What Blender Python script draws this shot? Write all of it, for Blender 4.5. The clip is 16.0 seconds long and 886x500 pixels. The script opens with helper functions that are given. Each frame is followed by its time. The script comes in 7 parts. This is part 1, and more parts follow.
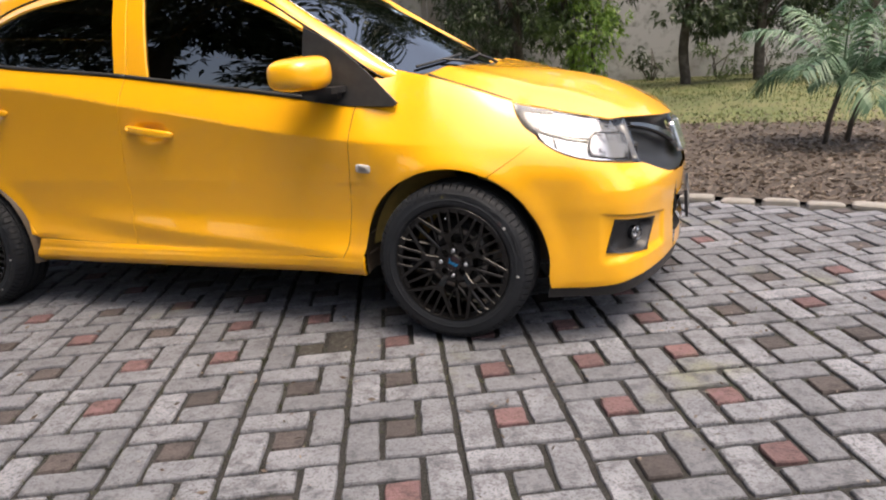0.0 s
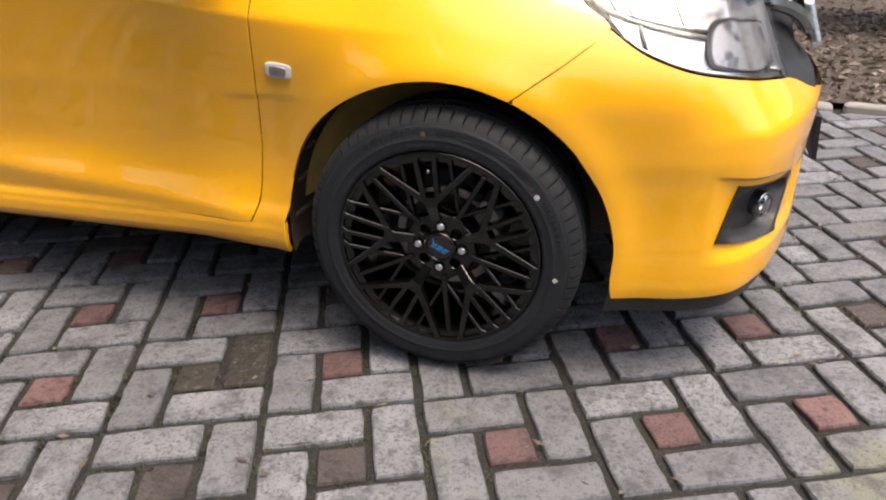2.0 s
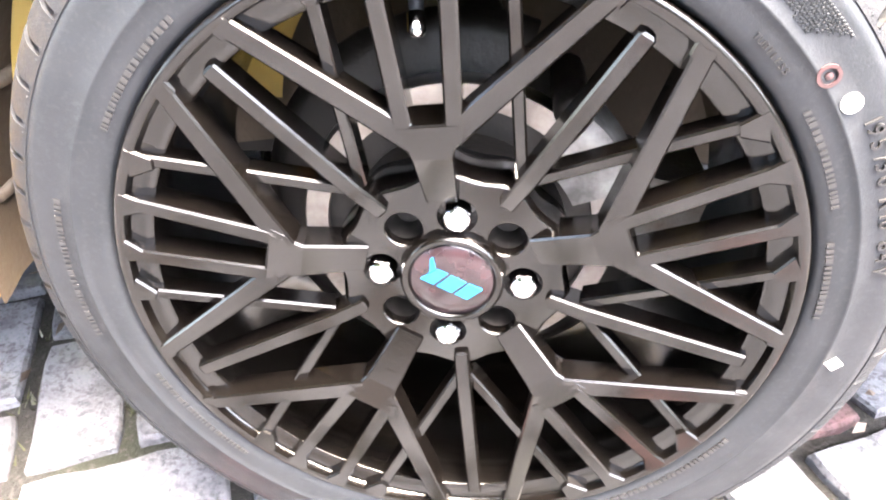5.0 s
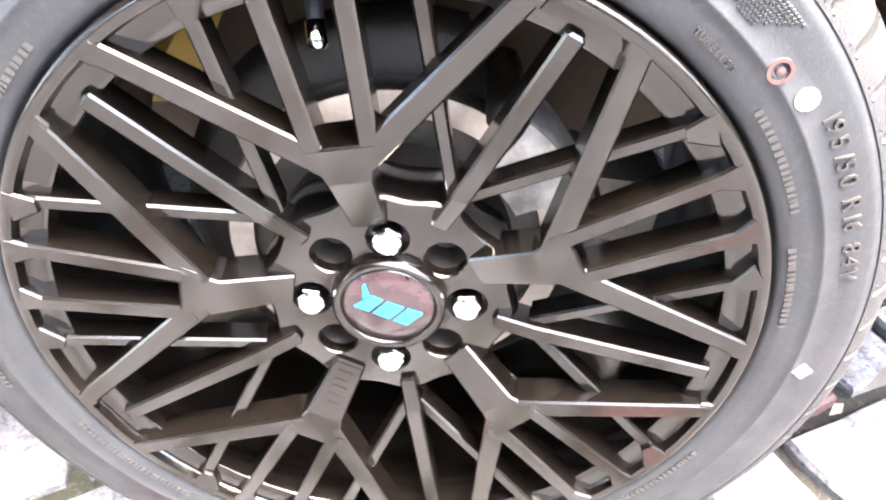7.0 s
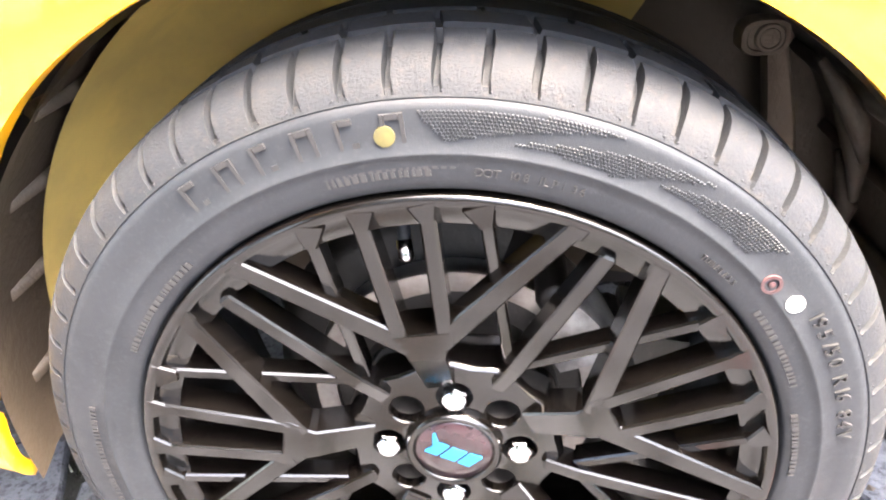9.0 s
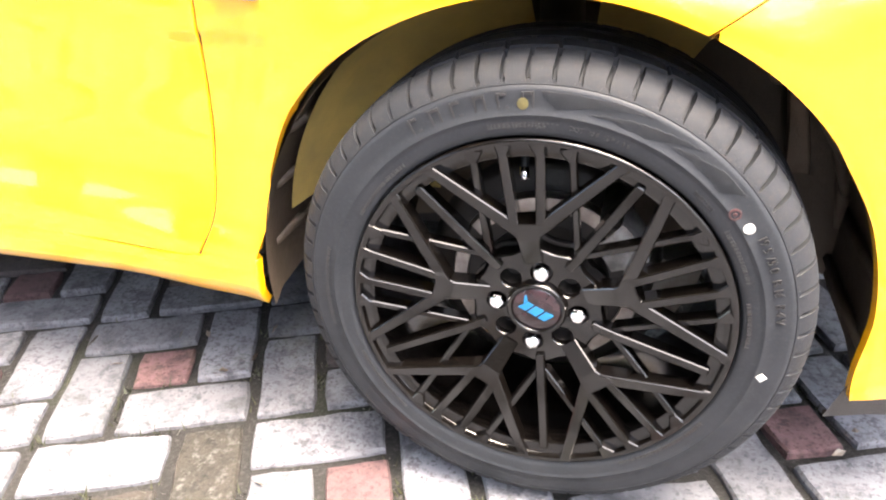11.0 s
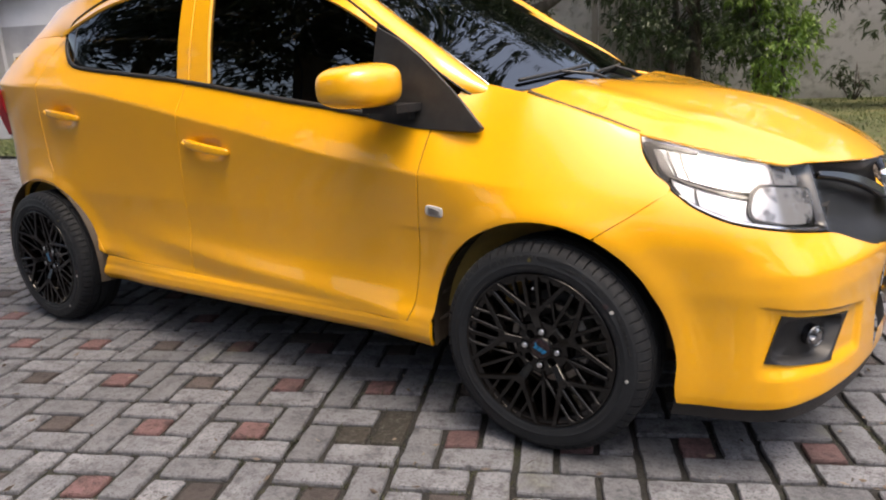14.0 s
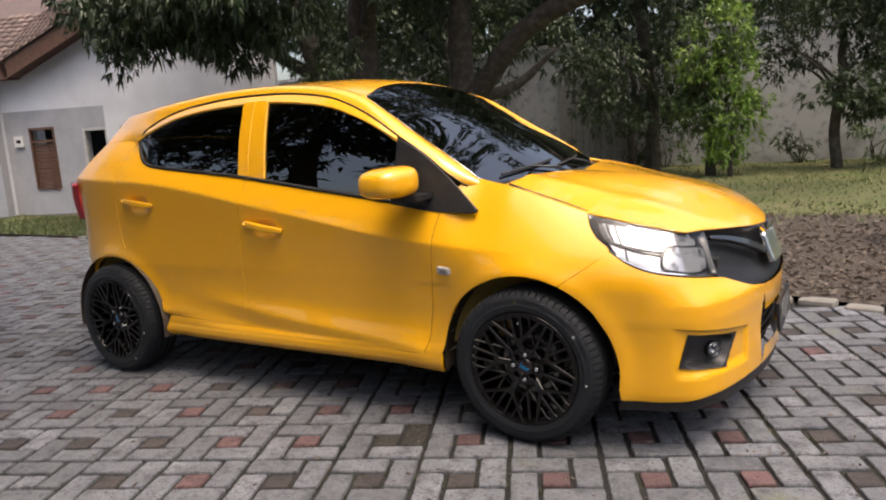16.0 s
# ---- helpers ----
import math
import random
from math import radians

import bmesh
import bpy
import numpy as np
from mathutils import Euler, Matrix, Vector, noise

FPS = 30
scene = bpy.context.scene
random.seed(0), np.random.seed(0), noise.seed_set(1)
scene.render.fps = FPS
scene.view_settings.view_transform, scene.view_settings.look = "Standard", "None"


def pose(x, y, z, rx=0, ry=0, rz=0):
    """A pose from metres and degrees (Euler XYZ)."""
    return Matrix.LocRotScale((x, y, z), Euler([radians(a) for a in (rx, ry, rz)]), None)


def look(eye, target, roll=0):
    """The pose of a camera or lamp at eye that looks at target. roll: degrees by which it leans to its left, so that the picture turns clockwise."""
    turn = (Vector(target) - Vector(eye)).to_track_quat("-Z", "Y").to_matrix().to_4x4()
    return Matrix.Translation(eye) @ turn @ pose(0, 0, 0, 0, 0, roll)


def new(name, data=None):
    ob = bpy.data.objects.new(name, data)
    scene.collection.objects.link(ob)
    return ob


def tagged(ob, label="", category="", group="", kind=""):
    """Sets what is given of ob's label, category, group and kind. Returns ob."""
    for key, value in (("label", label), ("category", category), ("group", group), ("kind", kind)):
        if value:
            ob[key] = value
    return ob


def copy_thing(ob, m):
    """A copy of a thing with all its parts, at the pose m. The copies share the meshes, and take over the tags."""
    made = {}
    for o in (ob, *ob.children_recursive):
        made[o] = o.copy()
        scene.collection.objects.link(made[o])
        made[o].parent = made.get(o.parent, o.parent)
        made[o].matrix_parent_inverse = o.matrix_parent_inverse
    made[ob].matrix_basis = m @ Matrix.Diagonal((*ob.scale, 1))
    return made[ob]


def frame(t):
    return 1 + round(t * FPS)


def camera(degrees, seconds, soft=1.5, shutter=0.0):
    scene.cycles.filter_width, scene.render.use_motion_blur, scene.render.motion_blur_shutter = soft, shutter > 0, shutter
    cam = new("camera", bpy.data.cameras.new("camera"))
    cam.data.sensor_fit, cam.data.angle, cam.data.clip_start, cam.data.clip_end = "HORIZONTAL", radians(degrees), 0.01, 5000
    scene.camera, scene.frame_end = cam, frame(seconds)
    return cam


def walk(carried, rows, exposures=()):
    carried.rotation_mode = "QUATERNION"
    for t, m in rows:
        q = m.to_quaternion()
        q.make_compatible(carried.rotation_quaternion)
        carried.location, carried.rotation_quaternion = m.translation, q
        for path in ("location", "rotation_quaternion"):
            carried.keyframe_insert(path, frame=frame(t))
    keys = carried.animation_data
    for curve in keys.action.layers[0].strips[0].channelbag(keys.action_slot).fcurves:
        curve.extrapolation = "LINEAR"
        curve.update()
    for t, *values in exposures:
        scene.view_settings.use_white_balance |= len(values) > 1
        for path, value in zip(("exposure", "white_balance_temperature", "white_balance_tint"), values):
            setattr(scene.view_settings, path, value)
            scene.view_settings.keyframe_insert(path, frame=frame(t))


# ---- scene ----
cam = camera(64.0, 16.0, soft=2.0)
PATH = [
    (0, (0.816, -2.352, 1.044), (0.154, -0.544, 0.5), -4.1),
    (0.5, (0.747, -2.058, 1.027), (0.006, -0.303, 0.416), -3.0),
    (1, (0.593, -1.779, 1.009), (-0.05, 0.0, 0.36), -3.5),
    (1.5, (0.477, -1.552, 0.982), (-0.055, 0.215, 0.212), -3.2),
    (2, (0.403, -1.275, 0.956), (-0.136, 0.425, 0.049), -1.9),
    (2.5, (0.3, -1.046, 0.911), (-0.184, 0.63, -0.068), -2.2),
    (3, (0.147, -0.836, 0.817), (-0.208, 0.796, -0.284), -1.3),
    (3.5, (0.058, -0.659, 0.713), (-0.171, 0.934, -0.474), -0.7),
    (4, (0.041, -0.519, 0.601), (-0.147, 1.109, -0.546), -0.3),
    (4.2, (0.039, -0.478, 0.576), (-0.125, 1.175, -0.537), 0.1),
    (6.3, (0.027, -0.371, 0.575), (-0.151, 1.241, -0.596), -2.2),
    (6.5, (0.033, -0.366, 0.578), (-0.125, 1.244, -0.599), -2.5),
    (7, (0.058, -0.348, 0.577), (-0.057, 1.251, -0.619), -3.4),
    (7.5, (0.059, -0.334, 0.585), (-0.042, 1.276, -0.596), -4.2),
    (8, (0.056, -0.344, 0.61), (-0.066, 1.316, -0.5), -4.3),
    (8.5, (0.052, -0.346, 0.667), (-0.112, 1.38, -0.331), -5.4),
    (9, (0.046, -0.388, 0.677), (-0.15, 1.323, -0.34), -4.9),
    (9.5, (0.031, -0.482, 0.692), (-0.175, 1.22, -0.339), -3.6),
    (9.7, (0.028, -0.519, 0.699), (-0.169, 1.181, -0.336), -3.3),
    (11.8, (0.214, -0.865, 0.827), (-0.537, 0.77, -0.046), -3.1),
    (12, (0.258, -0.927, 0.85), (-0.535, 0.712, 0.021), -3.8),
    (12.5, (0.405, -1.123, 0.917), (-0.446, 0.522, 0.161), -3.6),
    (13, (0.56, -1.273, 0.963), (-0.416, 0.34, 0.294), -2.1),
    (13.5, (0.68, -1.424, 1.0), (-0.408, 0.137, 0.383), -2.8),
    (14, (0.761, -1.634, 1.033), (-0.302, -0.015, 0.535), -2.8),
    (14.5, (0.867, -1.827, 1.085), (-0.214, -0.198, 0.663), -2.6),
    (15, (0.98, -2.021, 1.119), (-0.135, -0.401, 0.756), -2.6),
    (15.5, (1.039, -2.194, 1.15), (-0.016, -0.524, 0.836), -3.7),
    (16, (1.064, -2.318, 1.166), (0.046, -0.628, 0.843), -3.9),
]
EXPOSURES = [(t, e, 7200, 12) for t, e in ((0, 1.54), (1.5, 1.50), (2.5, 2.01), (3.0, 2.82), (3.5, 3.65), (4.2, 4.92), (6.3, 5.86), (7.0, 5.78), (8.0, 5.99), (9.0, 5.28), (9.7, 5.16), (11.8, 2.74), (12.0, 2.34), (12.5, 1.68), (13.0, 1.49), (14.0, 1.34), (16.0, 1.19))]
walk(cam, [(t, look(eye, target, roll)) for t, eye, target, roll in PATH], EXPOSURES)

# ---- light ----
world = bpy.data.worlds.new("sky")
scene.world = world
world.use_nodes = True
wn = world.node_tree.nodes
sky = wn.new("ShaderNodeTexSky")
sky.sky_type, sky.sun_disc = "NISHITA", False
sky.sun_elevation, sky.sun_rotation = radians(72.2), radians(110.6)
sky.air_density, sky.dust_density, sky.ozone_density = 1.0, 6.0, 1.0
wn["Background"].inputs["Strength"].default_value = 0.15
world.node_tree.links.new(sky.outputs["Color"], wn["Background"].inputs["Color"])
sun = new("sun", bpy.data.lights.new("sun", "SUN"))
sun.data.energy, sun.data.angle, sun.data.color = 0.85, radians(32), (1.0, 0.95, 0.88)
sun.matrix_world = look((2.4, -0.9, 8.0), (0, 0, 0))


# ---- materials ----
def mix_nodes(nt, fac, a, b):
    n = nt.nodes.new("ShaderNodeMix")
    n.data_type = "RGBA"
    for key, v in (("Factor", fac), ("A", a), ("B", b)):
        sock = next(s for s in n.inputs if s.name == key and (s.type == "VALUE" if key == "Factor" else s.type == "RGBA"))
        if isinstance(v, bpy.types.NodeSocket):
            nt.links.new(v, sock)
        else:
            sock.default_value = v if key == "Factor" else (*v, 1.0)
    return next(s for s in n.outputs if s.type == "RGBA")


def noise_node(nt, scale, detail=4.0, rough=0.6, coords="Object"):
    tc = nt.nodes.new("ShaderNodeTexCoord")
    n = nt.nodes.new("ShaderNodeTexNoise")
    n.inputs["Scale"].default_value, n.inputs["Detail"].default_value, n.inputs["Roughness"].default_value = scale, detail, rough
    nt.links.new(tc.outputs[coords], n.inputs["Vector"])
    return n.outputs["Fac"]


def ramp_node(nt, fac, lo, hi, a=0.0, b=1.0):
    n = nt.nodes.new("ShaderNodeMapRange")
    n.inputs["From Min"].default_value, n.inputs["From Max"].default_value = lo, hi
    n.inputs["To Min"].default_value, n.inputs["To Max"].default_value = a, b
    nt.links.new(fac, n.inputs["Value"])
    return n.outputs["Result"]


def material(name, colour, rough=0.5, metal=0.0, second=None, scale=8.0, lo=0.4, hi=0.65, fine=None, fine_scale=120.0,
             bump=0.0, bump_scale=200.0, coat=0.0, random_second=None, island=False, spec=0.5, rough_var=0.0):
    m = bpy.data.materials.new(name)
    m.use_nodes = True
    nt = m.node_tree
    b = nt.nodes["Principled BSDF"]
    b.inputs["Roughness"].default_value, b.inputs["Metallic"].default_value = rough, metal
    b.inputs["Coat Weight"].default_value, b.inputs["Coat Roughness"].default_value = coat, 0.03
    b.inputs["Specular IOR Level"].default_value = spec
    c = None
    if second:
        c = mix_nodes(nt, ramp_node(nt, noise_node(nt, scale), lo, hi), colour, second)
    if random_second:
        if island:
            r = nt.nodes.new("ShaderNodeNewGeometry").outputs["Random Per Island"]
        else:
            r = nt.nodes.new("ShaderNodeObjectInfo").outputs["Random"]
        c = mix_nodes(nt, r, c or colour, random_second)
    if fine:
        c = mix_nodes(nt, ramp_node(nt, noise_node(nt, fine_scale, 3.0), 0.52, 0.72), c or colour, fine)
    if c:
        nt.links.new(c, b.inputs["Base Color"])
    else:
        b.inputs["Base Color"].default_value = (*colour, 1)
    if rough_var:
        nt.links.new(ramp_node(nt, noise_node(nt, scale * 2.3), 0.3, 0.7, rough - rough_var, rough + rough_var), b.inputs["Roughness"])
    if bump:
        bn = nt.nodes.new("ShaderNodeBump")
        bn.inputs["Strength"].default_value, bn.inputs["Distance"].default_value = min(1.0, bump), 0.004
        nt.links.new(noise_node(nt, bump_scale, 5.0), bn.inputs["Height"])
        nt.links.new(bn.outputs["Normal"], b.inputs["Normal"])
    return m


PAINT = material("yellow_paint", (0.84, 0.405, 0.006), 0.36, 0.0, second=(0.82, 0.396, 0.006), scale=3, coat=1.0, bump=0.02, bump_scale=900)
PAINT_IN = material("inner_paint", (0.62, 0.46, 0.14), 0.6, second=(0.46, 0.35, 0.12), scale=9)
BLACK = material("black_plastic", (0.012, 0.012, 0.013), 0.42, bump=0.15, bump_scale=700, second=(0.02, 0.02, 0.02), scale=30)
GLOSS = material("gloss_black", (0.008, 0.008, 0.009), 0.12, coat=0.6)
SEAL = material("rubber_seal", (0.01, 0.01, 0.01), 0.6)
# near-black, mainly for insides where shade is put into the colour
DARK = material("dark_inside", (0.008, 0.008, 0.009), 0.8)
LINER = material("arch_liner", (0.062, 0.047, 0.033), 0.62, second=(0.105, 0.080, 0.056), scale=14, lo=0.55, hi=0.8, bump=0.5, bump_scale=90)
SEAM = material("seam_rubber", (0.05, 0.032, 0.012), 0.7)
DUSTY = material("dusty_metal", (0.15, 0.115, 0.085), 0.55, 0.2, second=(0.10, 0.075, 0.052), scale=22, lo=0.45, hi=0.7, bump=0.3, bump_scale=250)
RUBBER = material("tyre_rubber", (0.0106, 0.0128, 0.0160), 0.5, spec=0.34, second=(0.0145, 0.0168, 0.0205), scale=25, fine=(0.020, 0.0222, 0.026), fine_scale=300, bump=0.12, bump_scale=900, rough_var=0.08)
TREAD = material("dusty_tread", (0.0106, 0.0126, 0.0160), 0.68, spec=0.26, second=(0.0170, 0.0178, 0.0190), scale=22, lo=0.5, hi=0.8, fine=(0.024, 0.0228, 0.0225), fine_scale=260, bump=0.3, bump_scale=600)
RIM = material("gloss_black_rim", (0.0022, 0.0018, 0.0016), 0.15, 0.0, second=(0.0030, 0.0025, 0.0022), scale=12, coat=0.0, spec=0.52, bump=0.02, bump_scale=400)
HAT = material("dark_brake_paint", (0.006, 0.0055, 0.005), 0.45, second=(0.011, 0.009, 0.008), scale=20, bump=0.2, bump_scale=200)
ALUMINIUM = material("cast_aluminium", (0.36, 0.355, 0.345), 0.5, 0.35, second=(0.15, 0.145, 0.14), scale=35, bump=0.3, bump_scale=300)
CHROME = material("chrome", (0.75, 0.76, 0.78), 0.08, 1.0)
STEEL = material("bare_steel", (0.42, 0.40, 0.38), 0.38, 1.0, second=(0.26, 0.23, 0.21), scale=30, bump=0.1, bump_scale=300)
CAST = material("cast_metal", (0.15, 0.145, 0.135), 0.55, 0.6, second=(0.08, 0.055, 0.04), scale=25, lo=0.5, hi=0.8, bump=0.5, bump_scale=250)
CAP = material("cap_face", (0.014, 0.009, 0.011), 0.16, 0.0, second=(0.024, 0.013, 0.016), scale=60)
BLUE = material("blue_foil", (0.006, 0.16, 0.36), 0.3, 0.2)
REFLECTOR = material("reflector", (0.90, 0.91, 0.93), 0.22, 1.0)
RED = material("red_lens", (0.62, 0.05, 0.07), 0.12, coat=0.8)
WHITE_MARK = material("white_marking", (0.42, 0.42, 0.41), 0.6)
YELLOW_MARK = material("yellow_marking", (0.085, 0.072, 0.022), 0.6, second=(0.06, 0.052, 0.02), scale=150)
PINK_MARK = material("pink_marking", (0.060, 0.024, 0.026), 0.6, second=(0.030, 0.018, 0.019), scale=200)
PLATE = material("plate_black", (0.012, 0.012, 0.014), 0.35)
PLATE_BAR = material("plate_bar", (0.12, 0.12, 0.12), 0.5)


# ---- mesh helpers ----
def mesh_of(name, verts, faces, mat=None, smooth=True):
    me = bpy.data.meshes.new(name)
    me.from_pydata([tuple(v) for v in verts], [], faces)
    if mat:
        me.materials.append(mat)
    me.polygons.foreach_set("use_smooth", [smooth] * len(me.polygons))
    me.update()
    return me


def part(name, me, parent, label=""):
    ob = new(name, me)
    ob.parent = parent
    if label:
        ob["label"] = label
    return ob


def bm_mesh(name, bm, mat, smooth=False):
    me = bpy.data.meshes.new(name)
    bm.to_mesh(me)
    bm.free()
    me.materials.append(mat)
    me.polygons.foreach_set("use_smooth", [smooth] * len(me.polygons))
    return me


class Soup:
    """Verts and faces collected from several solids that make up one part."""

    def __init__(self):
        self.v, self.f = [], []

    def add(self, verts, faces):
        n = len(self.v)
        self.v += [tuple(v) for v in verts]
        self.f += [tuple(i + n for i in f) for f in faces]
        return self

    def box(self, lo, hi, m=None):
        c = [Vector((x, y, z)) for z in (lo[2], hi[2]) for y in (lo[1], hi[1]) for x in (lo[0], hi[0])]
        if m:
            c = [m @ v for v in c]
        return self.add(c, [(0, 2, 3, 1), (4, 5, 7, 6), (0, 1, 5, 4), (2, 6, 7, 3), (0, 4, 6, 2), (1, 3, 7, 5)])

    def tube(self, points, radii, sides=8, cap=True):
        rings = []
        pts = [Vector(p) for p in points]
        for i, p in enumerate(pts):
            d = (pts[min(i + 1, len(pts) - 1)] - pts[max(i - 1, 0)]).normalized()
            a = d.orthogonal().normalized() if not rings else (side - d * side.dot(d)).normalized()
            side = a
            b = d.cross(a)
            r = radii[i] if isinstance(radii, (list, tuple)) else radii
            rings.append([p + (a * math.cos(k * math.tau / sides) + b * math.sin(k * math.tau / sides)) * r for k in range(sides)])
        n = len(rings)
        v = [q for r in rings for q in r]
        f = [(i * sides + k, i * sides + (k + 1) % sides, (i + 1) * sides + (k + 1) % sides, (i + 1) * sides + k) for i in range(n - 1) for k in range(sides)]
        if cap:
            f += [tuple(reversed(range(sides))), tuple(range((n - 1) * sides, n * sides))]
        return self.add(v, f)

    def lathe(self, profile, seg=64, close=False, start=0.0, end=math.tau):
        """profile of (radius, y) round the y axis."""
        full = abs(end - start - math.tau) < 1e-6
        cols = seg if full else seg + 1
        v = [(r * math.cos(start + (end - start) * k / seg), y, r * math.sin(start + (end - start) * k / seg)) for r, y in profile for k in range(cols)]
        rows = len(profile)
        f = []
        for i in range(rows if close else rows - 1):
            j = (i + 1) % rows
            for k in range(seg):
                l = (k + 1) % cols
                f.append((i * cols + k, j * cols + k, j * cols + l, i * cols + l))
        return self.add(v, f)

    def bar(self, p0, p1, w0, w1, depth, taper=0.7, up=Vector((0, -1, 0)), bevel=0.0013):
        """A spoke: flat bevelled face towards up, sides going down by depth."""
        p0, p1 = Vector(p0), Vector(p1)
        d = (p1 - p0).normalized()
        s = d.cross(up).normalized()
        n = s.cross(d).normalized()
        v = []
        for p, w in ((p0, w0), (p1, w1)):
            h = w / 2
            for a, b in ((-h - 0.001, -depth), (-h, -bevel), (-h + bevel, 0), (h - bevel, 0), (h, -bevel), (h + 0.001, -depth)):
                v.append(p + s * a * (1 if b > -depth else taper) + n * b)
        f = [(i, i + 1, i + 7, i + 6) for i in range(5)] + [(5, 0, 6, 11), (5, 4, 3, 2, 1, 0), (6, 7, 8, 9, 10, 11)]
        return self.add(v, f)

    def mesh(self, name, mat, smooth=False, m=None):
        v = [m @ Vector(p) for p in self.v] if m else self.v
        return mesh_of(name, v, self.f, mat, smooth)


def fix_normals(me):
    bm = bmesh.new()
    bm.from_mesh(me)
    bmesh.ops.recalc_face_normals(bm, faces=bm.faces)
    bm.to_mesh(me)
    bm.free()
    return me


def auto_smooth(me, degrees=35):
    bm = bmesh.new()
    bm.from_mesh(me)
    bmesh.ops.recalc_face_normals(bm, faces=bm.faces)
    for f in bm.faces:
        f.smooth = True
    for e in bm.edges:
        if len(e.link_faces) == 2 and e.calc_face_angle(0) > radians(degrees):
            e.smooth = False
    bm.to_mesh(me)
    bm.free()
    return me


def pchip(xs, ys):
    """A smooth curve without overshoot through the points."""
    xs, ys = np.array(xs, float), np.array(ys, float)
    h, d = np.diff(xs), np.diff(ys) / np.diff(xs)
    m = np.zeros(len(xs))
    m[0], m[-1] = d[0], d[-1]
    for i in range(1, len(xs) - 1):
        if d[i - 1] * d[i] > 0:
            w1, w2 = 2 * h[i] + h[i - 1], h[i] + 2 * h[i - 1]
            m[i] = (w1 + w2) / (w1 / d[i - 1] + w2 / d[i])

    def at(x):
        x = min(max(x, xs[0]), xs[-1])
        i = min(int(np.searchsorted(xs, x, side="right")) - 1, len(xs) - 2)
        t = (x - xs[i]) / h[i]
        return float((1 + 2 * t) * (1 - t) ** 2 * ys[i] + t * (1 - t) ** 2 * h[i] * m[i] + t * t * (3 - 2 * t) * ys[i + 1] + t * t * (t - 1) * h[i] * m[i + 1])

    return at


def curve(points, rounded=True):
    """A curve through points of any dimension, by its length from 0 to 1."""
    pts = [np.array(p, float) for p in points]
    pts = [pts[0]] + [b for a, b in zip(pts, pts[1:]) if np.linalg.norm(b - a) > 1e-6]
    lens = np.r_[0, np.cumsum([np.linalg.norm(b - a) for a, b in zip(pts, pts[1:])])]
    if len(pts) == 2 or not rounded:
        def straight(t):
            s = min(max(t, 0), 1) * lens[-1]
            i = min(int(np.searchsorted(lens, s, side="right")) - 1, len(pts) - 2)
            k = (s - lens[i]) / max(lens[i + 1] - lens[i], 1e-9)
            return pts[i] + (pts[i + 1] - pts[i]) * k
        return straight

    ext = [2 * pts[0] - pts[1]] + pts + [2 * pts[-1] - pts[-2]]
    tang = []
    for i in range(len(pts)):
        a, b, c = ext[i], ext[i + 1], ext[i + 2]
        la, lb = np.linalg.norm(b - a), np.linalg.norm(c - b)
        tang.append(((b - a) / la * lb + (c - b) / lb * la) / (la + lb))

    def at(t):
        s = min(max(t, 0), 1) * lens[-1]
        i = min(int(np.searchsorted(lens, s, side="right")) - 1, len(pts) - 2)
        h = lens[i + 1] - lens[i]
        k = (s - lens[i]) / h
        return ((1 + 2 * k) * (1 - k) ** 2 * pts[i] + k * (1 - k) ** 2 * h * tang[i] + k * k * (3 - 2 * k) * pts[i + 1] + k * k * (k - 1) * h * tang[i + 1])

    return at


def coons(bottom, top, left, right):
    """A sheet spanned by four curves: bottom and top run with u, left and right with v."""
    b0, b1, t0, t1 = bottom(0), bottom(1), top(0), top(1)

    def at(u, v):
        return ((1 - v) * bottom(u) + v * top(u) + (1 - u) * left(v) + u * right(v)
                - ((1 - u) * (1 - v) * b0 + u * (1 - v) * b1 + (1 - u) * v * t0 + u * v * t1))

    return at

# ---- the place: ground, house, walls ----
PAVER_BED = material("joint_soil", (0.0085, 0.0082, 0.0080), 0.95, second=(0.011, 0.014, 0.007), scale=3, lo=0.55, hi=0.66, fine=(0.034, 0.033, 0.031), fine_scale=170, bump=0.8, bump_scale=160)
DIRT = material("leafy_soil", (0.044, 0.034, 0.028), 0.95, second=(0.026, 0.021, 0.017), scale=1.6, fine=(0.13, 0.10, 0.075), fine_scale=34, bump=0.9, bump_scale=30)
WALL_OLD = material("stained_wall", (0.44, 0.45, 0.46), 0.9, second=(0.24, 0.245, 0.245), scale=0.9, lo=0.45, hi=0.72, fine=(0.20, 0.205, 0.19), fine_scale=5, bump=0.4, bump_scale=40)
WHITE_WALL = material("white_render", (0.74, 0.76, 0.80), 0.85, second=(0.64, 0.66, 0.70), scale=1.2, bump=0.2, bump_scale=60)
GREY_WALL = material("grey_dado", (0.40, 0.41, 0.44), 0.85, second=(0.33, 0.34, 0.365), scale=2.0, bump=0.2, bump_scale=60)
PALE_BOX = material("box_white", (0.7, 0.7, 0.7), 0.5)
WOOD_BROWN = material("brown_wood", (0.13, 0.065, 0.04), 0.6, second=(0.085, 0.042, 0.028), scale=14, bump=0.3, bump_scale=60)
TILE = material("clay_tile", (0.10, 0.060, 0.050), 0.6, second=(0.04, 0.030, 0.027), scale=5, random_second=(0.15, 0.10, 0.085), bump=0.4, bump_scale=50)


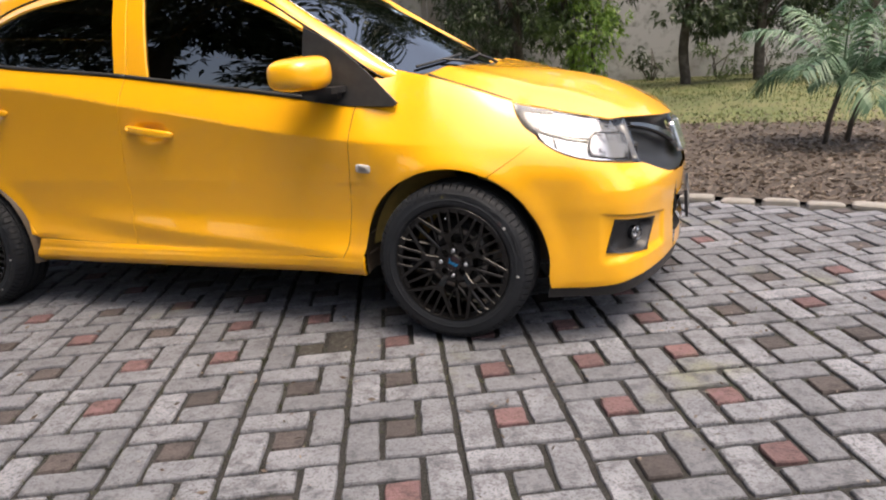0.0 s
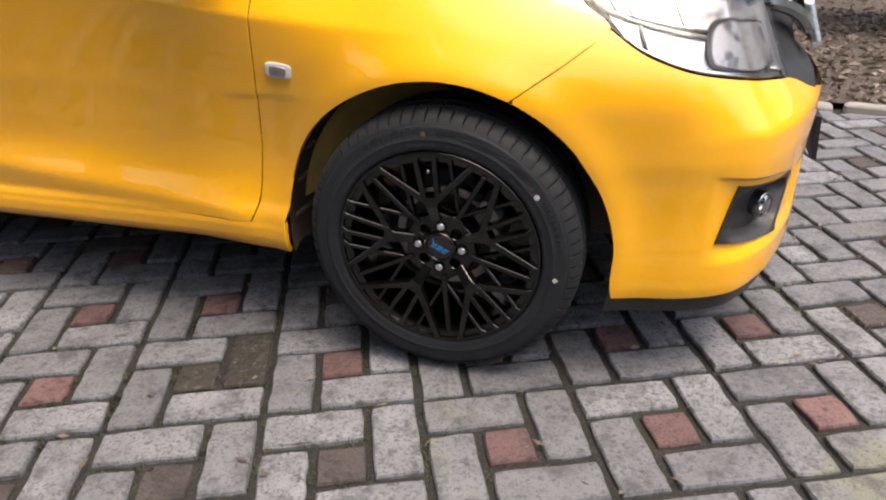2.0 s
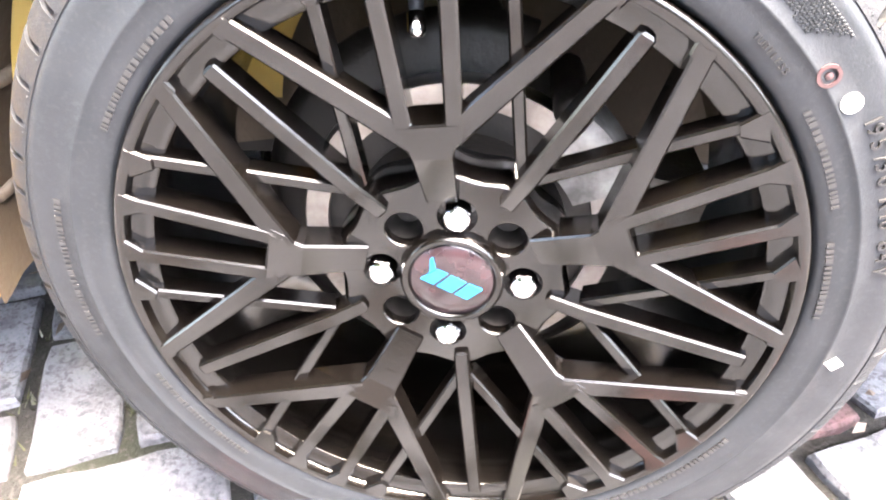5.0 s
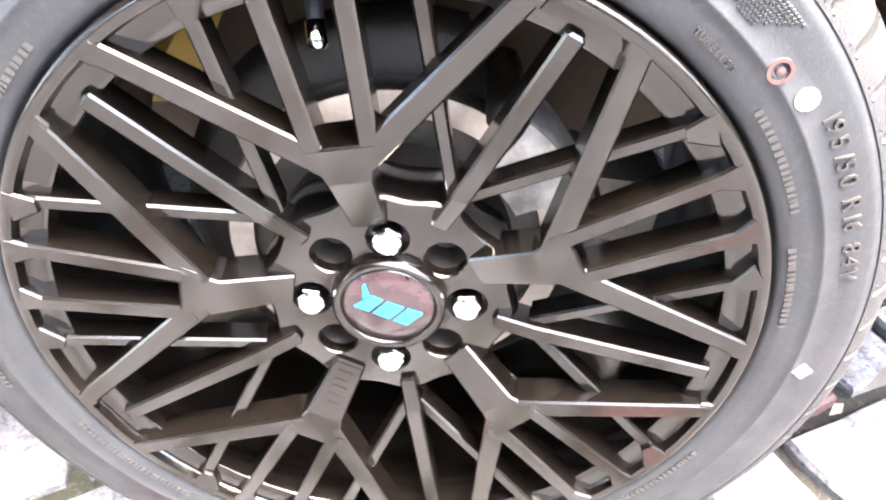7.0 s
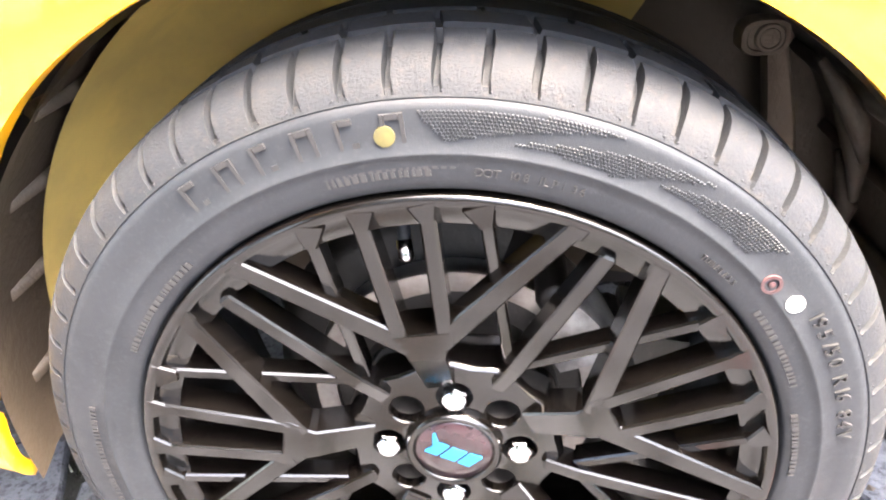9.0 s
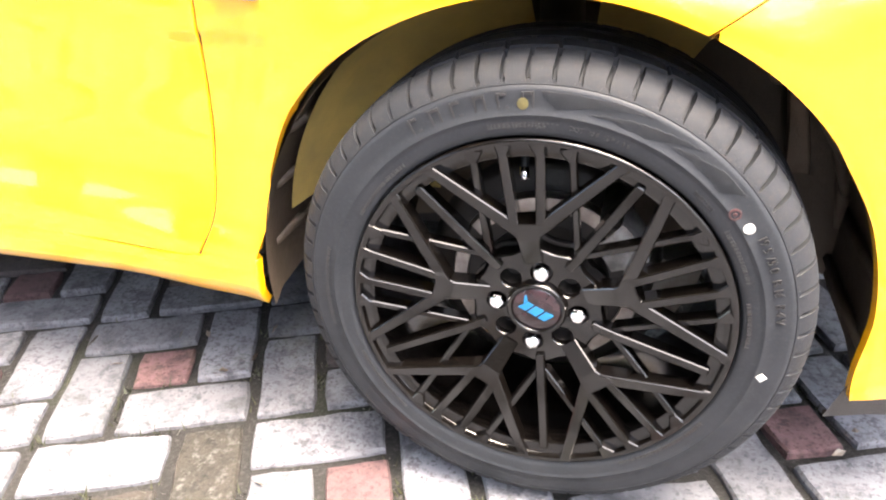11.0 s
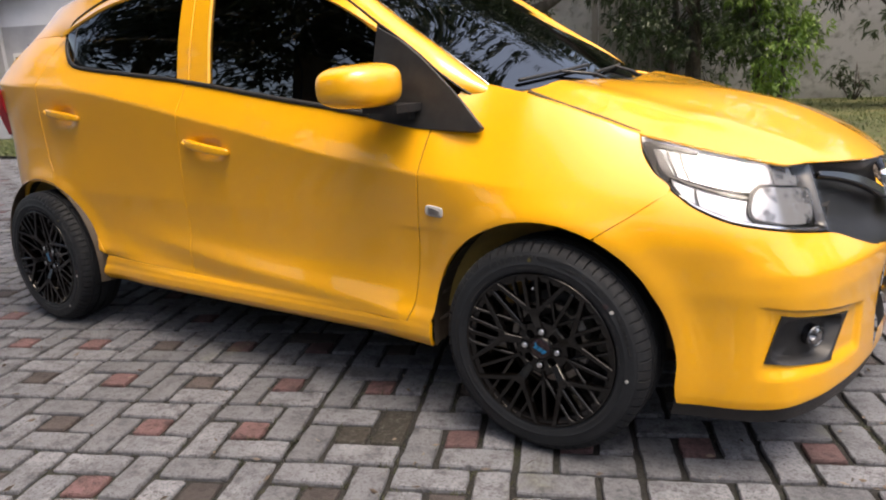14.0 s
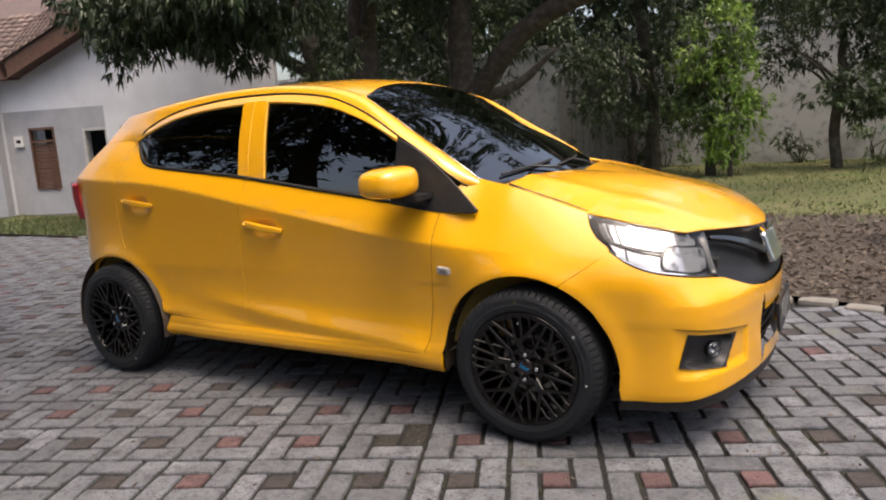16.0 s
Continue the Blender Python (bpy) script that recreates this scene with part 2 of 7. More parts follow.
def grid_mesh(name, x0, x1, y0, y1, n, m, height, mat):
    v = [(x0 + (x1 - x0) * i / n, y0 + (y1 - y0) * j / m, height(x0 + (x1 - x0) * i / n, y0 + (y1 - y0) * j / m)) for j in range(m + 1) for i in range(n + 1)]
    f = [(j * (n + 1) + i, j * (n + 1) + i + 1, (j + 1) * (n + 1) + i + 1, (j + 1) * (n + 1) + i) for j in range(m) for i in range(n)]
    return mesh_of(name, v, f, mat)


def edge_y(x):
    """Where the paving ends and the garden begins."""
    return 2.42 - 0.16 * (x - 0.7) if x > -9.0 else 3.97


tagged(new("ground", grid_mesh("ground", -400, 400, -400, 400, 40, 40, lambda x, y: -0.0150, PAVER_BED)), "dark soil bed under the paving", "ground", kind="structure")


def garden_height(x, y):
    return 0.012 + 0.03 * noise.noise(Vector((x * 0.6, y * 0.6, 0))) + 0.012 * noise.noise(Vector((x * 3, y * 3, 5))) + 0.03 * smooth01((y - edge_y(x)) / 0.6)


def smooth01(t):
    t = min(max(t, 0), 1)
    return t * t * (3 - 2 * t)


gv, gf = [], []
NX, NY = 120, 70
for j in range(NY + 1):
    for i in range(NX + 1):
        x = -14 + 26 * i / NX
        y = edge_y(x) + 0.02 + (15.6 - edge_y(x)) * (j / NY) ** 1.3
        gv.append((x, y, garden_height(x, y)))
for j in range(NY):
    for i in range(NX):
        a = j * (NX + 1) + i
        gf.append((a, a + 1, a + NX + 2, a + NX + 1))
tagged(new("garden_soil", mesh_of("garden_soil", gv, gf, DIRT)), "brown leaf-strewn soil behind the paving", "ground", kind="structure")

LAWN = material("lawn_ground", (0.075, 0.095, 0.028), 0.95, second=(0.125, 0.118, 0.05), scale=1.1, lo=0.4, hi=0.65, fine=(0.05, 0.06, 0.02), fine_scale=45, bump=1.0, bump_scale=60)
lv, lf = [], []
for j in range(41):
    for i in range(91):
        x = -9 + 19 * i / 90
        wave = 0.35 * noise.noise(Vector((x * 0.9, 3.1, 0))) + 0.15 * noise.noise(Vector((x * 3.1, 7.7, 0)))
        y = 6.1 + wave + (15.2 - 6.1 - wave) * j / 40
        lv.append((x, y, garden_height(x, y) + (0.012 if j else -0.01)))
for j in range(40):
    for i in range(90):
        a = j * 91 + i
        lf.append((a, a + 1, a + 92, a + 91))
tagged(new("lawn", mesh_of("lawn", lv, lf, LAWN)), "patchy green and straw-coloured lawn before the garden wall", "lawn", kind="structure")


def slab(lo, hi):
    return Soup().box(lo, hi)


# garden wall far behind the trees
WY = 15.2
tagged(new("wall_north", slab((-30, WY, -0.3), (30, WY + 0.2, 3.1)).mesh("wall_north", WALL_OLD)), "weathered grey rendered garden wall with dark stains", "wall", kind="structure")
tagged(new("wall_cap", slab((-30, WY - 0.05, 3.1), (30, WY + 0.25, 3.2)).mesh("wall_cap", WALL_OLD)), "weathered wall coping", "wall", kind="structure")
tagged(new("wall_south", slab((-30, -13.2, -0.3), (30, -13.0, 2.8)).mesh("wall_south", WALL_OLD)), "weathered grey garden wall", "wall", kind="structure")
tagged(new("wall_east", slab((12.0, -14, -0.3), (12.2, WY, 2.3)).mesh("wall_east", WALL_OLD)), "weathered grey garden wall", "wall", kind="structure")

# house: gable wall towards the yard, in its own axes: x along the wall, y into the house
house = tagged(new("house"), "white rendered house with grey dado and clay tile roof", "house")
house.matrix_basis = pose(-13.2, 6.5, 0, 0, 0, 25)
OPENINGS = [(-0.70, -0.21, 0.60, 1.82), (0.48, 0.93, 0.0, 1.72), (1.24, 1.62, 1.40, 1.76)]


def house_wall():
    xs = sorted({-1.25, 0.95, 4.6, *[h[0] for h in OPENINGS], *[h[1] for h in OPENINGS]})
    zs = sorted({0.0, 2.2, 2.9, *[h[2] for h in OPENINGS], *[h[3] for h in OPENINGS]})
    lower, upper = Soup(), Soup()
    for x0, x1 in zip(xs, xs[1:]):
        for z0, z1 in zip(zs, zs[1:]):
            if any(h[0] <= x0 and x1 <= h[1] and h[2] <= z0 and z1 <= h[3] for h in OPENINGS):
                continue
            (lower if z1 <= 2.21 and x1 <= 0.96 else upper).box((x0, 0, z0), (x1, 0.2, z1))
    # gable
    upper.add([(-1.25, 0, 2.9), (4.6, 0, 2.9), (4.6, 0, 4.6), (3.4, 0, 4.9), (-0.85, 0, 2.93), (-1.25, 0.2, 2.9), (4.6, 0.2, 2.9), (4.6, 0.2, 4.6), (3.4, 0.2, 4.9)], [(0, 1, 2, 3, 4), (5, 8, 7, 6)])
    return lower, upper


def welded(me):
    """Joins boxes that touch into one wall and drops the faces between them."""
    bm = bmesh.new()
    bm.from_mesh(me)
    bmesh.ops.remove_doubles(bm, verts=bm.verts, dist=0.001)
    seen = {}
    for f in bm.faces:
        seen.setdefault(frozenset(v.index for v in f.verts), []).append(f)
    bmesh.ops.delete(bm, geom=[f for fs in seen.values() if len(fs) > 1 for f in fs], context="FACES_ONLY")
    bm.to_mesh(me)
    bm.free()
    return me


low_wall, up_wall = house_wall()
part("lower_wall", welded(low_wall.mesh("lower_wall", GREY_WALL)), house, "grey painted dado")
part("upper_wall", welded(up_wall.mesh("upper_wall", WHITE_WALL)), house, "white painted wall")
part("side_wall", slab((-1.45, 0.2, 0), (-1.25, 7, 2.9)).mesh("side_wall", WHITE_WALL), house)
part("wing_wall", slab((-9, -0.30, 0), (-1.25, -0.10, 2.25)).mesh("wing_wall", GREY_WALL), house, "grey painted lower wall of the wing")
part("wing_upper_wall", slab((-9, -0.29, 2.25), (-1.25, -0.10, 2.85)).mesh("wing_upper_wall", WHITE_WALL), house, "white wall of the wing")
part("wing_return", slab((-1.45, -0.10, 0), (-1.25, 0.2, 2.85)).mesh("wing_return", WHITE_WALL), house)
part("wall_box", slab((-2.10, -0.35, 1.50), (-1.90, -0.30, 1.72)).mesh("wall_box", PALE_BOX), house, "small white wall box")
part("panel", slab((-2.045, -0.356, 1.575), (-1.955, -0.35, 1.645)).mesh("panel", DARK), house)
# added near-black sheet behind the openings, its colour standing for the room's shade
part("interior", slab((-1.0, 0.9, 0), (2.2, 0.92, 2.3)).mesh("interior", DARK), house, "near-black sheet standing in for the unlit room")
# slatted shutter hanging in the window, frames
win = Soup()
for i in range(12):
    win.box((-0.685, 0.02, 0.63 + i * 0.074), (-0.225, 0.045, 0.63 + i * 0.074 + 0.066))
part("shutter", win.mesh("shutter", WOOD_BROWN), house, "brown slatted window shutter")
part("cord", Soup().tube([(-0.5, 0.0, 0.6), (-0.3, -0.01, 0.55), (-0.24, 0.0, 0.52)], 0.012, 6).mesh("cord", WOOD_BROWN), house)
fr = Soup().box((-0.73, -0.02, 0.58), (-0.69, 0.06, 1.85)).box((-0.22, -0.02, 0.58), (-0.18, 0.06, 1.85)).box((-0.69, -0.02, 1.80), (-0.22, 0.06, 1.85)).box((-0.69, -0.012, 1.54), (-0.22, 0.06, 1.59)).box((-0.69, -0.02, 0.57), (-0.22, 0.06, 0.615))
part("window_frame", fr.mesh("window_frame", WOOD_BROWN), house)
PALE = material("pale_frame", (0.55, 0.54, 0.53), 0.7, second=(0.42, 0.41, 0.40), scale=12)
part("door_frame", Soup().box((0.43, -0.012, 0), (0.485, 0.08, 1.77)).box((0.925, -0.012, 0), (0.96, 0.08, 1.77)).box((0.485, -0.012, 1.715), (0.925, 0.08, 1.77)).mesh("door_frame", PALE), house)
part("window_grille", Soup().box((1.24, 0.05, 1.40), (1.62, 0.08, 1.44)).box((1.24, 0.05, 1.50), (1.62, 0.08, 1.53)).box((1.24, 0.05, 1.60), (1.62, 0.08, 1.63)).box((1.24, 0.05, 1.70), (1.62, 0.08, 1.76)).mesh("window_grille", WOOD_BROWN), house)
part("wall_box", slab((-1.06, -0.05, 1.48), (-0.86, 0, 1.70)).mesh("wall_box", PALE_BOX), house, "small white wall box")
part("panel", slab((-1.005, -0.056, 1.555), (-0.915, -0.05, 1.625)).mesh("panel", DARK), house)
# tiled roof, its edge rising along the gable
SLOPE = math.degrees(math.atan2(0.77, 1.65))
rm = pose(-0.80, -0.35, 2.82, 0, -SLOPE, 0)
flat = pose(-0.80, -0.35, 2.82)
part("fascia", slab((0, -0.02, 0), (5.5, 0.05, 0.30)).mesh("fascia", WOOD_BROWN, False, rm), house, "dark wooden barge board")
part("fascia", slab((-8, -0.02, 0), (0.06, 0.05, 0.30)).mesh("fascia", WOOD_BROWN, False, flat), house, "dark wooden eave board")
part("soffit", slab((0, 0.05, 0.02), (5.5, 0.5, 0.06)).mesh("soffit", WOOD_BROWN, False, rm), house)
part("soffit", slab((-8, 0.05, 0.02), (0.06, 0.5, 0.06)).mesh("soffit", WOOD_BROWN, False, flat), house)
tilt = rm @ pose(0, 0.0, 0.31, 32, 0, 0)
tilt2 = flat @ pose(0, 0.0, 0.31, 32, 0, 0)
tiles = part("roof", slab((0, 0.0, -0.05), (5.5, 5.0, -0.01)).mesh("roof", TILE, False, tilt), house, "dark red-brown clay tile roof")
part("roof", slab((-8, 0.0, -0.05), (0.06, 5.0, -0.01)).mesh("roof", TILE, False, tilt2), house, "dark red-brown clay tile roof")
tile_v, tile_f = [], []
for k in range(2):
    for a in range(7):
        t = math.pi * a / 6
        tile_v.append((0.10 - 0.10 * math.cos(t), 0.30 * k, 0.05 * math.sin(t) + (0.045 if k == 0 else 0.0)))
for a in range(6):
    tile_f.append((a + 1, a, a + 7, a + 8))
tile_f.append(tuple(range(0, 7)))
tile_me = mesh_of("tile", tile_v, tile_f, TILE)
for i in range(14):
    for j in range(10):
        for m, x in ((tilt, 0.02 + 0.205 * i), (tilt2, -0.205 - 0.205 * i)):
            t = part("tile", tile_me, tiles)
            t.matrix_basis = m @ pose(x, -0.05 + 0.245 * j, 0.0, random.uniform(-1, 1), random.uniform(-1.5, 1.5), random.uniform(-1, 1))

# ---- the car: front axle at x = 0, hub face of its right side at y = 0, middle plane at y = MID ----
MID = 0.82
car = tagged(new("car"), "bright yellow five-door hatchback with black mesh wheels, parked on pavers", "car")

plan_points = [(-3.0, 0.82), (-2.99, 0.55), (-2.955, 0.30), (-2.88, 0.15), (-2.75, 0.065), (-2.55, 0.022), (-2.25, 0.006), (-1.8, 0.0), (-1.1, -0.003),
               (-0.4, 0.0), (0.0, 0.0), (0.2, 0.002), (0.36, 0.010), (0.5, 0.030), (0.59, 0.072), (0.65, 0.155), (0.70, 0.28), (0.745, 0.46), (0.77, 0.63), (0.78, 0.82)]
plan_curve = curve(plan_points)
# s is x along the flank and goes on by length round the corners
PLAN = [plan_curve(i / 3000) for i in range(3001)]
plan_len = np.r_[0, np.cumsum([np.linalg.norm(b - a) for a, b in zip(PLAN, PLAN[1:])])]
zero = plan_len[min(range(3001), key=lambda i: abs(PLAN[i][0]))]
plan_s = plan_len - zero
PX, PY = np.array([p[0] for p in PLAN]), np.array([p[1] for p in PLAN])
S_REAR, S_FRONT = float(plan_s[0]), float(plan_s[-1])


def plan_at(s):
    x, y = np.interp(s, plan_s, PX), np.interp(s, plan_s, PY)
    e = 0.02
    tx, ty = np.interp(s + e, plan_s, PX) - np.interp(s - e, plan_s, PX), np.interp(s + e, plan_s, PY) - np.interp(s - e, plan_s, PY)
    l = math.hypot(tx, ty)
    return x, y, -ty / l, tx / l  # the inward normal


crease_z = pchip([-3.2, -2.75, -2.1, -1.2, -0.4, 0.0, 0.3, 0.6], [1.09, 1.06, 1.02, 0.875, 0.745, 0.72, 0.72, 0.70])
top_z = pchip([-3.2, -2.75, -2.25, -2.06, -1.46, -0.85, -0.36, -0.21, -0.11, -0.03, 0.21, 0.35, 0.5, 0.7, 0.9, 1.2, 1.45],
              [1.13, 1.15, 1.125, 1.10, 1.03, 0.942, 0.885, 0.962, 0.957, 0.93, 0.845, 0.81, 0.775, 0.748, 0.735, 0.716, 0.71])
shape_z = top_z
top_z = pchip([-3.2, -2.75, -2.40, -2.30, -2.26, -2.20, -2.14, -2.08, -2.02, -1.90, -1.46, -0.85, -0.36, -0.21, -0.11, -0.03, 0.21, 0.35, 0.5, 0.7, 0.9, 1.2, 1.45],
              [1.15, 1.20, 1.24, 1.242, 1.236, 1.180, 1.128, 1.102, 1.092, 1.078, 1.03, 0.942, 0.885, 0.962, 0.957, 0.93, 0.845, 0.81, 0.775, 0.748, 0.735, 0.716, 0.71])
top_in = pchip([-3.2, -2.4, -1.5, -0.6, -0.36, -0.21, -0.11, 0.21, 0.35, 0.5, 0.8, 1.1, 1.45], [0.10, 0.060, 0.052, 0.052, 0.06, 0.15, 0.14, 0.130, 0.125, 0.12, 0.115, 0.08, 0.05])
flank = pchip([0.20, 0.215, 0.228, 0.240, 0.256, 0.274, 0.292, 0.305, 0.35, 0.40, 0.45, 0.52, 0.60, 0.68, 0.78],
              [0.085, 0.055, 0.036, 0.024, 0.017, 0.017, 0.021, 0.020, 0.028, 0.037, 0.041, 0.038, 0.030, 0.018, 0.008])
nose = pchip([0.17, 0.19, 0.205, 0.23, 0.28, 0.36, 0.44, 0.50, 0.53, 0.54], [0.034, 0.019, 0.013, 0.009, 0.008, 0.008, 0.005, 0.0, 0.0, 0.001])
nose_top = pchip([0, 0.05, 0.15, 0.3, 0.6, 1.0, 1.4], [0.008, 0.045, 0.145, 0.31, 0.60, 1.0, 1.5])
handles = [(-1.285, 0.803), (-2.155, 0.918)]


def smoothstep(a, b, x):
    t = min(max((x - a) / (b - a), 0), 1)
    return t * t * (3 - 2 * t)


low_crease = pchip([-2.05, -1.98, -1.475, -1.29, -0.80, -0.467], [0.48, 0.47, 0.407, 0.385, 0.341, 0.308])


def inset(s, z):
    zc, zt, dt = crease_z(s), shape_z(s), top_in(s)
    side = flank(min(z, 0.78)) if z < 0.60 else None
    if z < 0.34 and s > -0.65:
        side *= 1 - 0.45 * smoothstep(-0.65, -0.42, s) * (1 - smoothstep(0.29, 0.34, z))
    if side is None:
        if z < zc:
            t = (z - 0.60) / max(zc - 0.60, 0.02)
            side = 0.030 + (0.003 - 0.030) * (t ** 1.25)
        else:
            t = (z - zc) / max(zt - zc, 0.02)
            side = 0.003 + (dt - 0.003) * (0.85 * t + 0.15 * t * t)
    if s > -0.55:
        # the fender swells over the arch and rounds towards the bonnet
        if z < 0.58:
            f = flank(z) * (1 - smoothstep(-0.5, -0.25, s))
        else:
            t = min((z - 0.58) / (zt - 0.58), 1.15)
            f = dt * t ** 2.0
        side += (f - side) * smoothstep(-0.55, 0.1, s)
    if s > 0.15:
        n = nose(z) if z < 0.54 else dt * nose_top(min((z - 0.54) / (zt - 0.54), 1.4))
        soft_n = nose(z) if z < 0.50 else dt * min(max((z - 0.58) / (zt - 0.58), 0), 1.15) ** 2.0
        n = soft_n + (n - soft_n) * smoothstep(0.42, 0.68, s)
        side += (n - side) * smoothstep(0.15, 0.5, s)
    for cx, cz, rx, rz, swell in ((-0.004, 0.272, 0.356, 0.370, 0.033), (-2.42, 0.282, 0.345, 0.350, 0.018)):
        r = math.hypot((s - cx) / rx, (z - cz) / rz)
        side -= 0.012 * math.exp(-((r - 1.0) / 0.13) ** 2)
        side -= swell * math.exp(-((s - cx) / 0.33) ** 2 - ((z - cz - rz) / (0.17 if z < cz + rz else 0.13)) ** 2)
    if 0.5 < s < 1.0:
        # below a brow the bumper steps in round the fog lamp
        brow_z = 0.462 - 0.142 * (s - 0.58)
        side += 0.011 * (1 - smoothstep(brow_z - 0.009, brow_z, z)) * smoothstep(0.275, 0.315, z) * smoothstep(0.515, 0.575, s) * (1 - smoothstep(0.895, 0.925, s))
    if -2.2 < s < -0.40 and z < 0.56:
        # below the crease the doors tuck in; above it they swell gently
        fade = smoothstep(-2.0, -1.35, s) * (1 - smoothstep(-0.50, -0.42, s))
        zl = low_crease(s)
        side += fade * (0.20 * min(max(zl - z, 0), 0.075) * smoothstep(0.292, 0.318, z) - 0.010 * math.exp(-((z - zl) / 0.05) ** 2))
    if s < -1.7 and z < 0.36:
        side += 0.012 * (1 - smoothstep(-2.05, -1.75, s)) * (1 - smoothstep(0.325, 0.36, z)) if s > -2.2 else 0.012 * (1 - smoothstep(0.325, 0.36, z))
    for hx, hz in handles:
        side += 0.014 * math.exp(-(((s - hx - 0.01) / 0.062) ** 4) - (((z - hz + 0.004) / 0.034) ** 4))
    if s < -2.6:
        side += 0.03 * smoothstep(-2.6, -3.0, s) * smoothstep(0.55, 0.9, z)
    return side


def wrap(s, z):
    x, y, nx, ny = plan_at(s)
    d = inset(s, z)
    return Vector((x + nx * d, y + ny * d, z))


def panel_mesh(name, f, nu, nv, mat, flange=0.012, lip=0.0012):
    grid = [[Vector(f(i / nu, j / nv)) for i in range(nu + 1)] for j in range(nv + 1)]
    v = [p for row in grid for p in row]
    w = nu + 1
    faces = [(j * w + i, j * w + i + 1, (j + 1) * w + i + 1, (j + 1) * w + i) for j in range(nv) for i in range(nu)]
    a, b, c = grid[nv // 2][nu // 2], grid[nv // 2][nu // 2 + 1], grid[nv // 2 + 1][nu // 2]
    n = (b - a).cross(c - a)
    if n.dot(a - Vector((-1.2, MID, 0.7))) < 0:
        faces = [tuple(reversed(q)) for q in faces]
        n = -n
    if flange:
        loop = [(i, 0) for i in range(nu)] + [(nu, j) for j in range(nv)] + [(i, nv) for i in range(nu, 0, -1)] + [(0, j) for j in range(nv, 0, -1)]
        # the turned-in edge has its own vertices, so that it does not bend the shading of the sheet
        rings = [list(range(len(v), len(v) + len(loop)))]
        v += [grid[j][i] for i, j in loop]
        normals = []
        for i, j in loop:
            du = grid[j][min(i + 1, nu)] - grid[j][max(i - 1, 0)]
            dv = grid[min(j + 1, nv)][i] - grid[max(j - 1, 0)][i]
            m = du.cross(dv)
            m = m.normalized() if m.length > 1e-12 else n.normalized()
            if m.dot(grid[j][i] - Vector((-1.2, MID, 0.7))) < 0:
                m = -m
            normals.append(m)
        m = len(loop)
        for step, deep in ((lip, lip * 0.6), (lip, flange)):
            ring = []
            for k, (i, j) in enumerate(loop):
                p = grid[j][i]
                out = (grid[j][i] - grid[min(max(j, 1), nv - 1)][min(max(i, 1), nu - 1)])
                out = out - normals[k] * out.dot(normals[k])
                out = out.normalized() * step if out.length > 1e-9 else Vector()
                ring.append(len(v))
                v.append(p + out - normals[k] * deep)
            last = rings[-1]
            for k in range(m):
                q = (last[k], last[(k + 1) % m], ring[(k + 1) % m], ring[k])
                faces.append(q)
            rings.append(ring)
    me = mesh_of(name, v, faces, mat, True)
    return me


def mirrored(me):
    other = me.copy()
    co = np.empty(len(other.vertices) * 3)
    other.vertices.foreach_get("co", co)
    co = co.reshape(-1, 3)
    co[:, 1] = 2 * MID - co[:, 1]
    other.vertices.foreach_set("co", co.ravel())
    other.flip_normals()
    return other


def both(name, me, parent, label="", other_parent=None):
    """The part on the right side, and its mirror image on the left."""
    a = part(name, me, parent, label)
    b = part(name, mirrored(me), other_parent or parent, label)
    return a, b


def sheet(bottom, top, left, right):
    """A panel of the flank, from four outline curves in (s, z)."""
    c = coons(bottom, top, left, right)

    def at(u, v):
        return wrap(*c(u, v))

    at.flat = c
    return at


def wrap_normal(s, z):
    """The outward normal of the flank."""
    e = 0.0015
    n = (wrap(s + e, z) - wrap(s - e, z)).cross(wrap(s, z + e) - wrap(s, z - e)).normalized()
    return n if n.dot(wrap(s, z) - Vector((-1.2, MID, 0.4))) > 0 else -n


ARCH = (-0.004, 0.272, 0.356, 0.370)
REAR_ARCH = (-2.42, 0.282, 0.345, 0.350)
G = 0.0029  # half a panel gap


def arch_point(arch, a):
    if arch is ARCH and a > 110:
        # the front arch reaches further back than forward
        k = 1 + 0.036 * smoothstep(110, 155, a)
        return arch[0] + k * arch[2] * math.cos(radians(a)), arch[1] + k * arch[3] * math.sin(radians(a))
    return arch[0] + arch[2] * math.cos(radians(a)), arch[1] + arch[3] * math.sin(radians(a))


fender_top = curve([(-0.362 + G, 0.885), (-0.33, 0.935), (-0.29, 0.972), (-0.235, 0.980), (-0.185, 0.970), (-0.11, 0.955), (-0.03, 0.9290), (0.09, 0.8890), (0.209, 0.8485)])
front_gap = [(-0.462, 0.290), (-0.447, 0.32), (-0.428, 0.43), (-0.402, 0.63), (-0.380, 0.80), (-0.362, top_z(-0.362))]
mid_gap = [(-1.478, 0.315), (-1.472, 0.45), (-1.455, 0.69), (-1.425, 0.88), (-1.395, top_z(-1.395))]
rear_gap = [(-2.035, 0.335), (-2.075, 0.40), (-2.145, 0.50), (-2.24, 0.585), (-2.32, 0.70), (-2.345, 0.85), (-2.330, 1.0), (-2.300, 1.12), (-2.26, top_z(-2.26))]


def shifted(points, dx):
    return [(x + dx, z) for x, z in points]


def top_line(a, b, dz=0.0):
    return lambda t: np.array((a + (b - a) * t, top_z(a + (b - a) * t) + dz))


def line2(*pts):
    return curve(pts, rounded=len(pts) > 2)


# lower edges of the doors
def door_edge(a, b):
    return line2(a, ((a[0] * 2 + b[0]) / 3, (a[1] * 2 + b[1]) / 3), b)


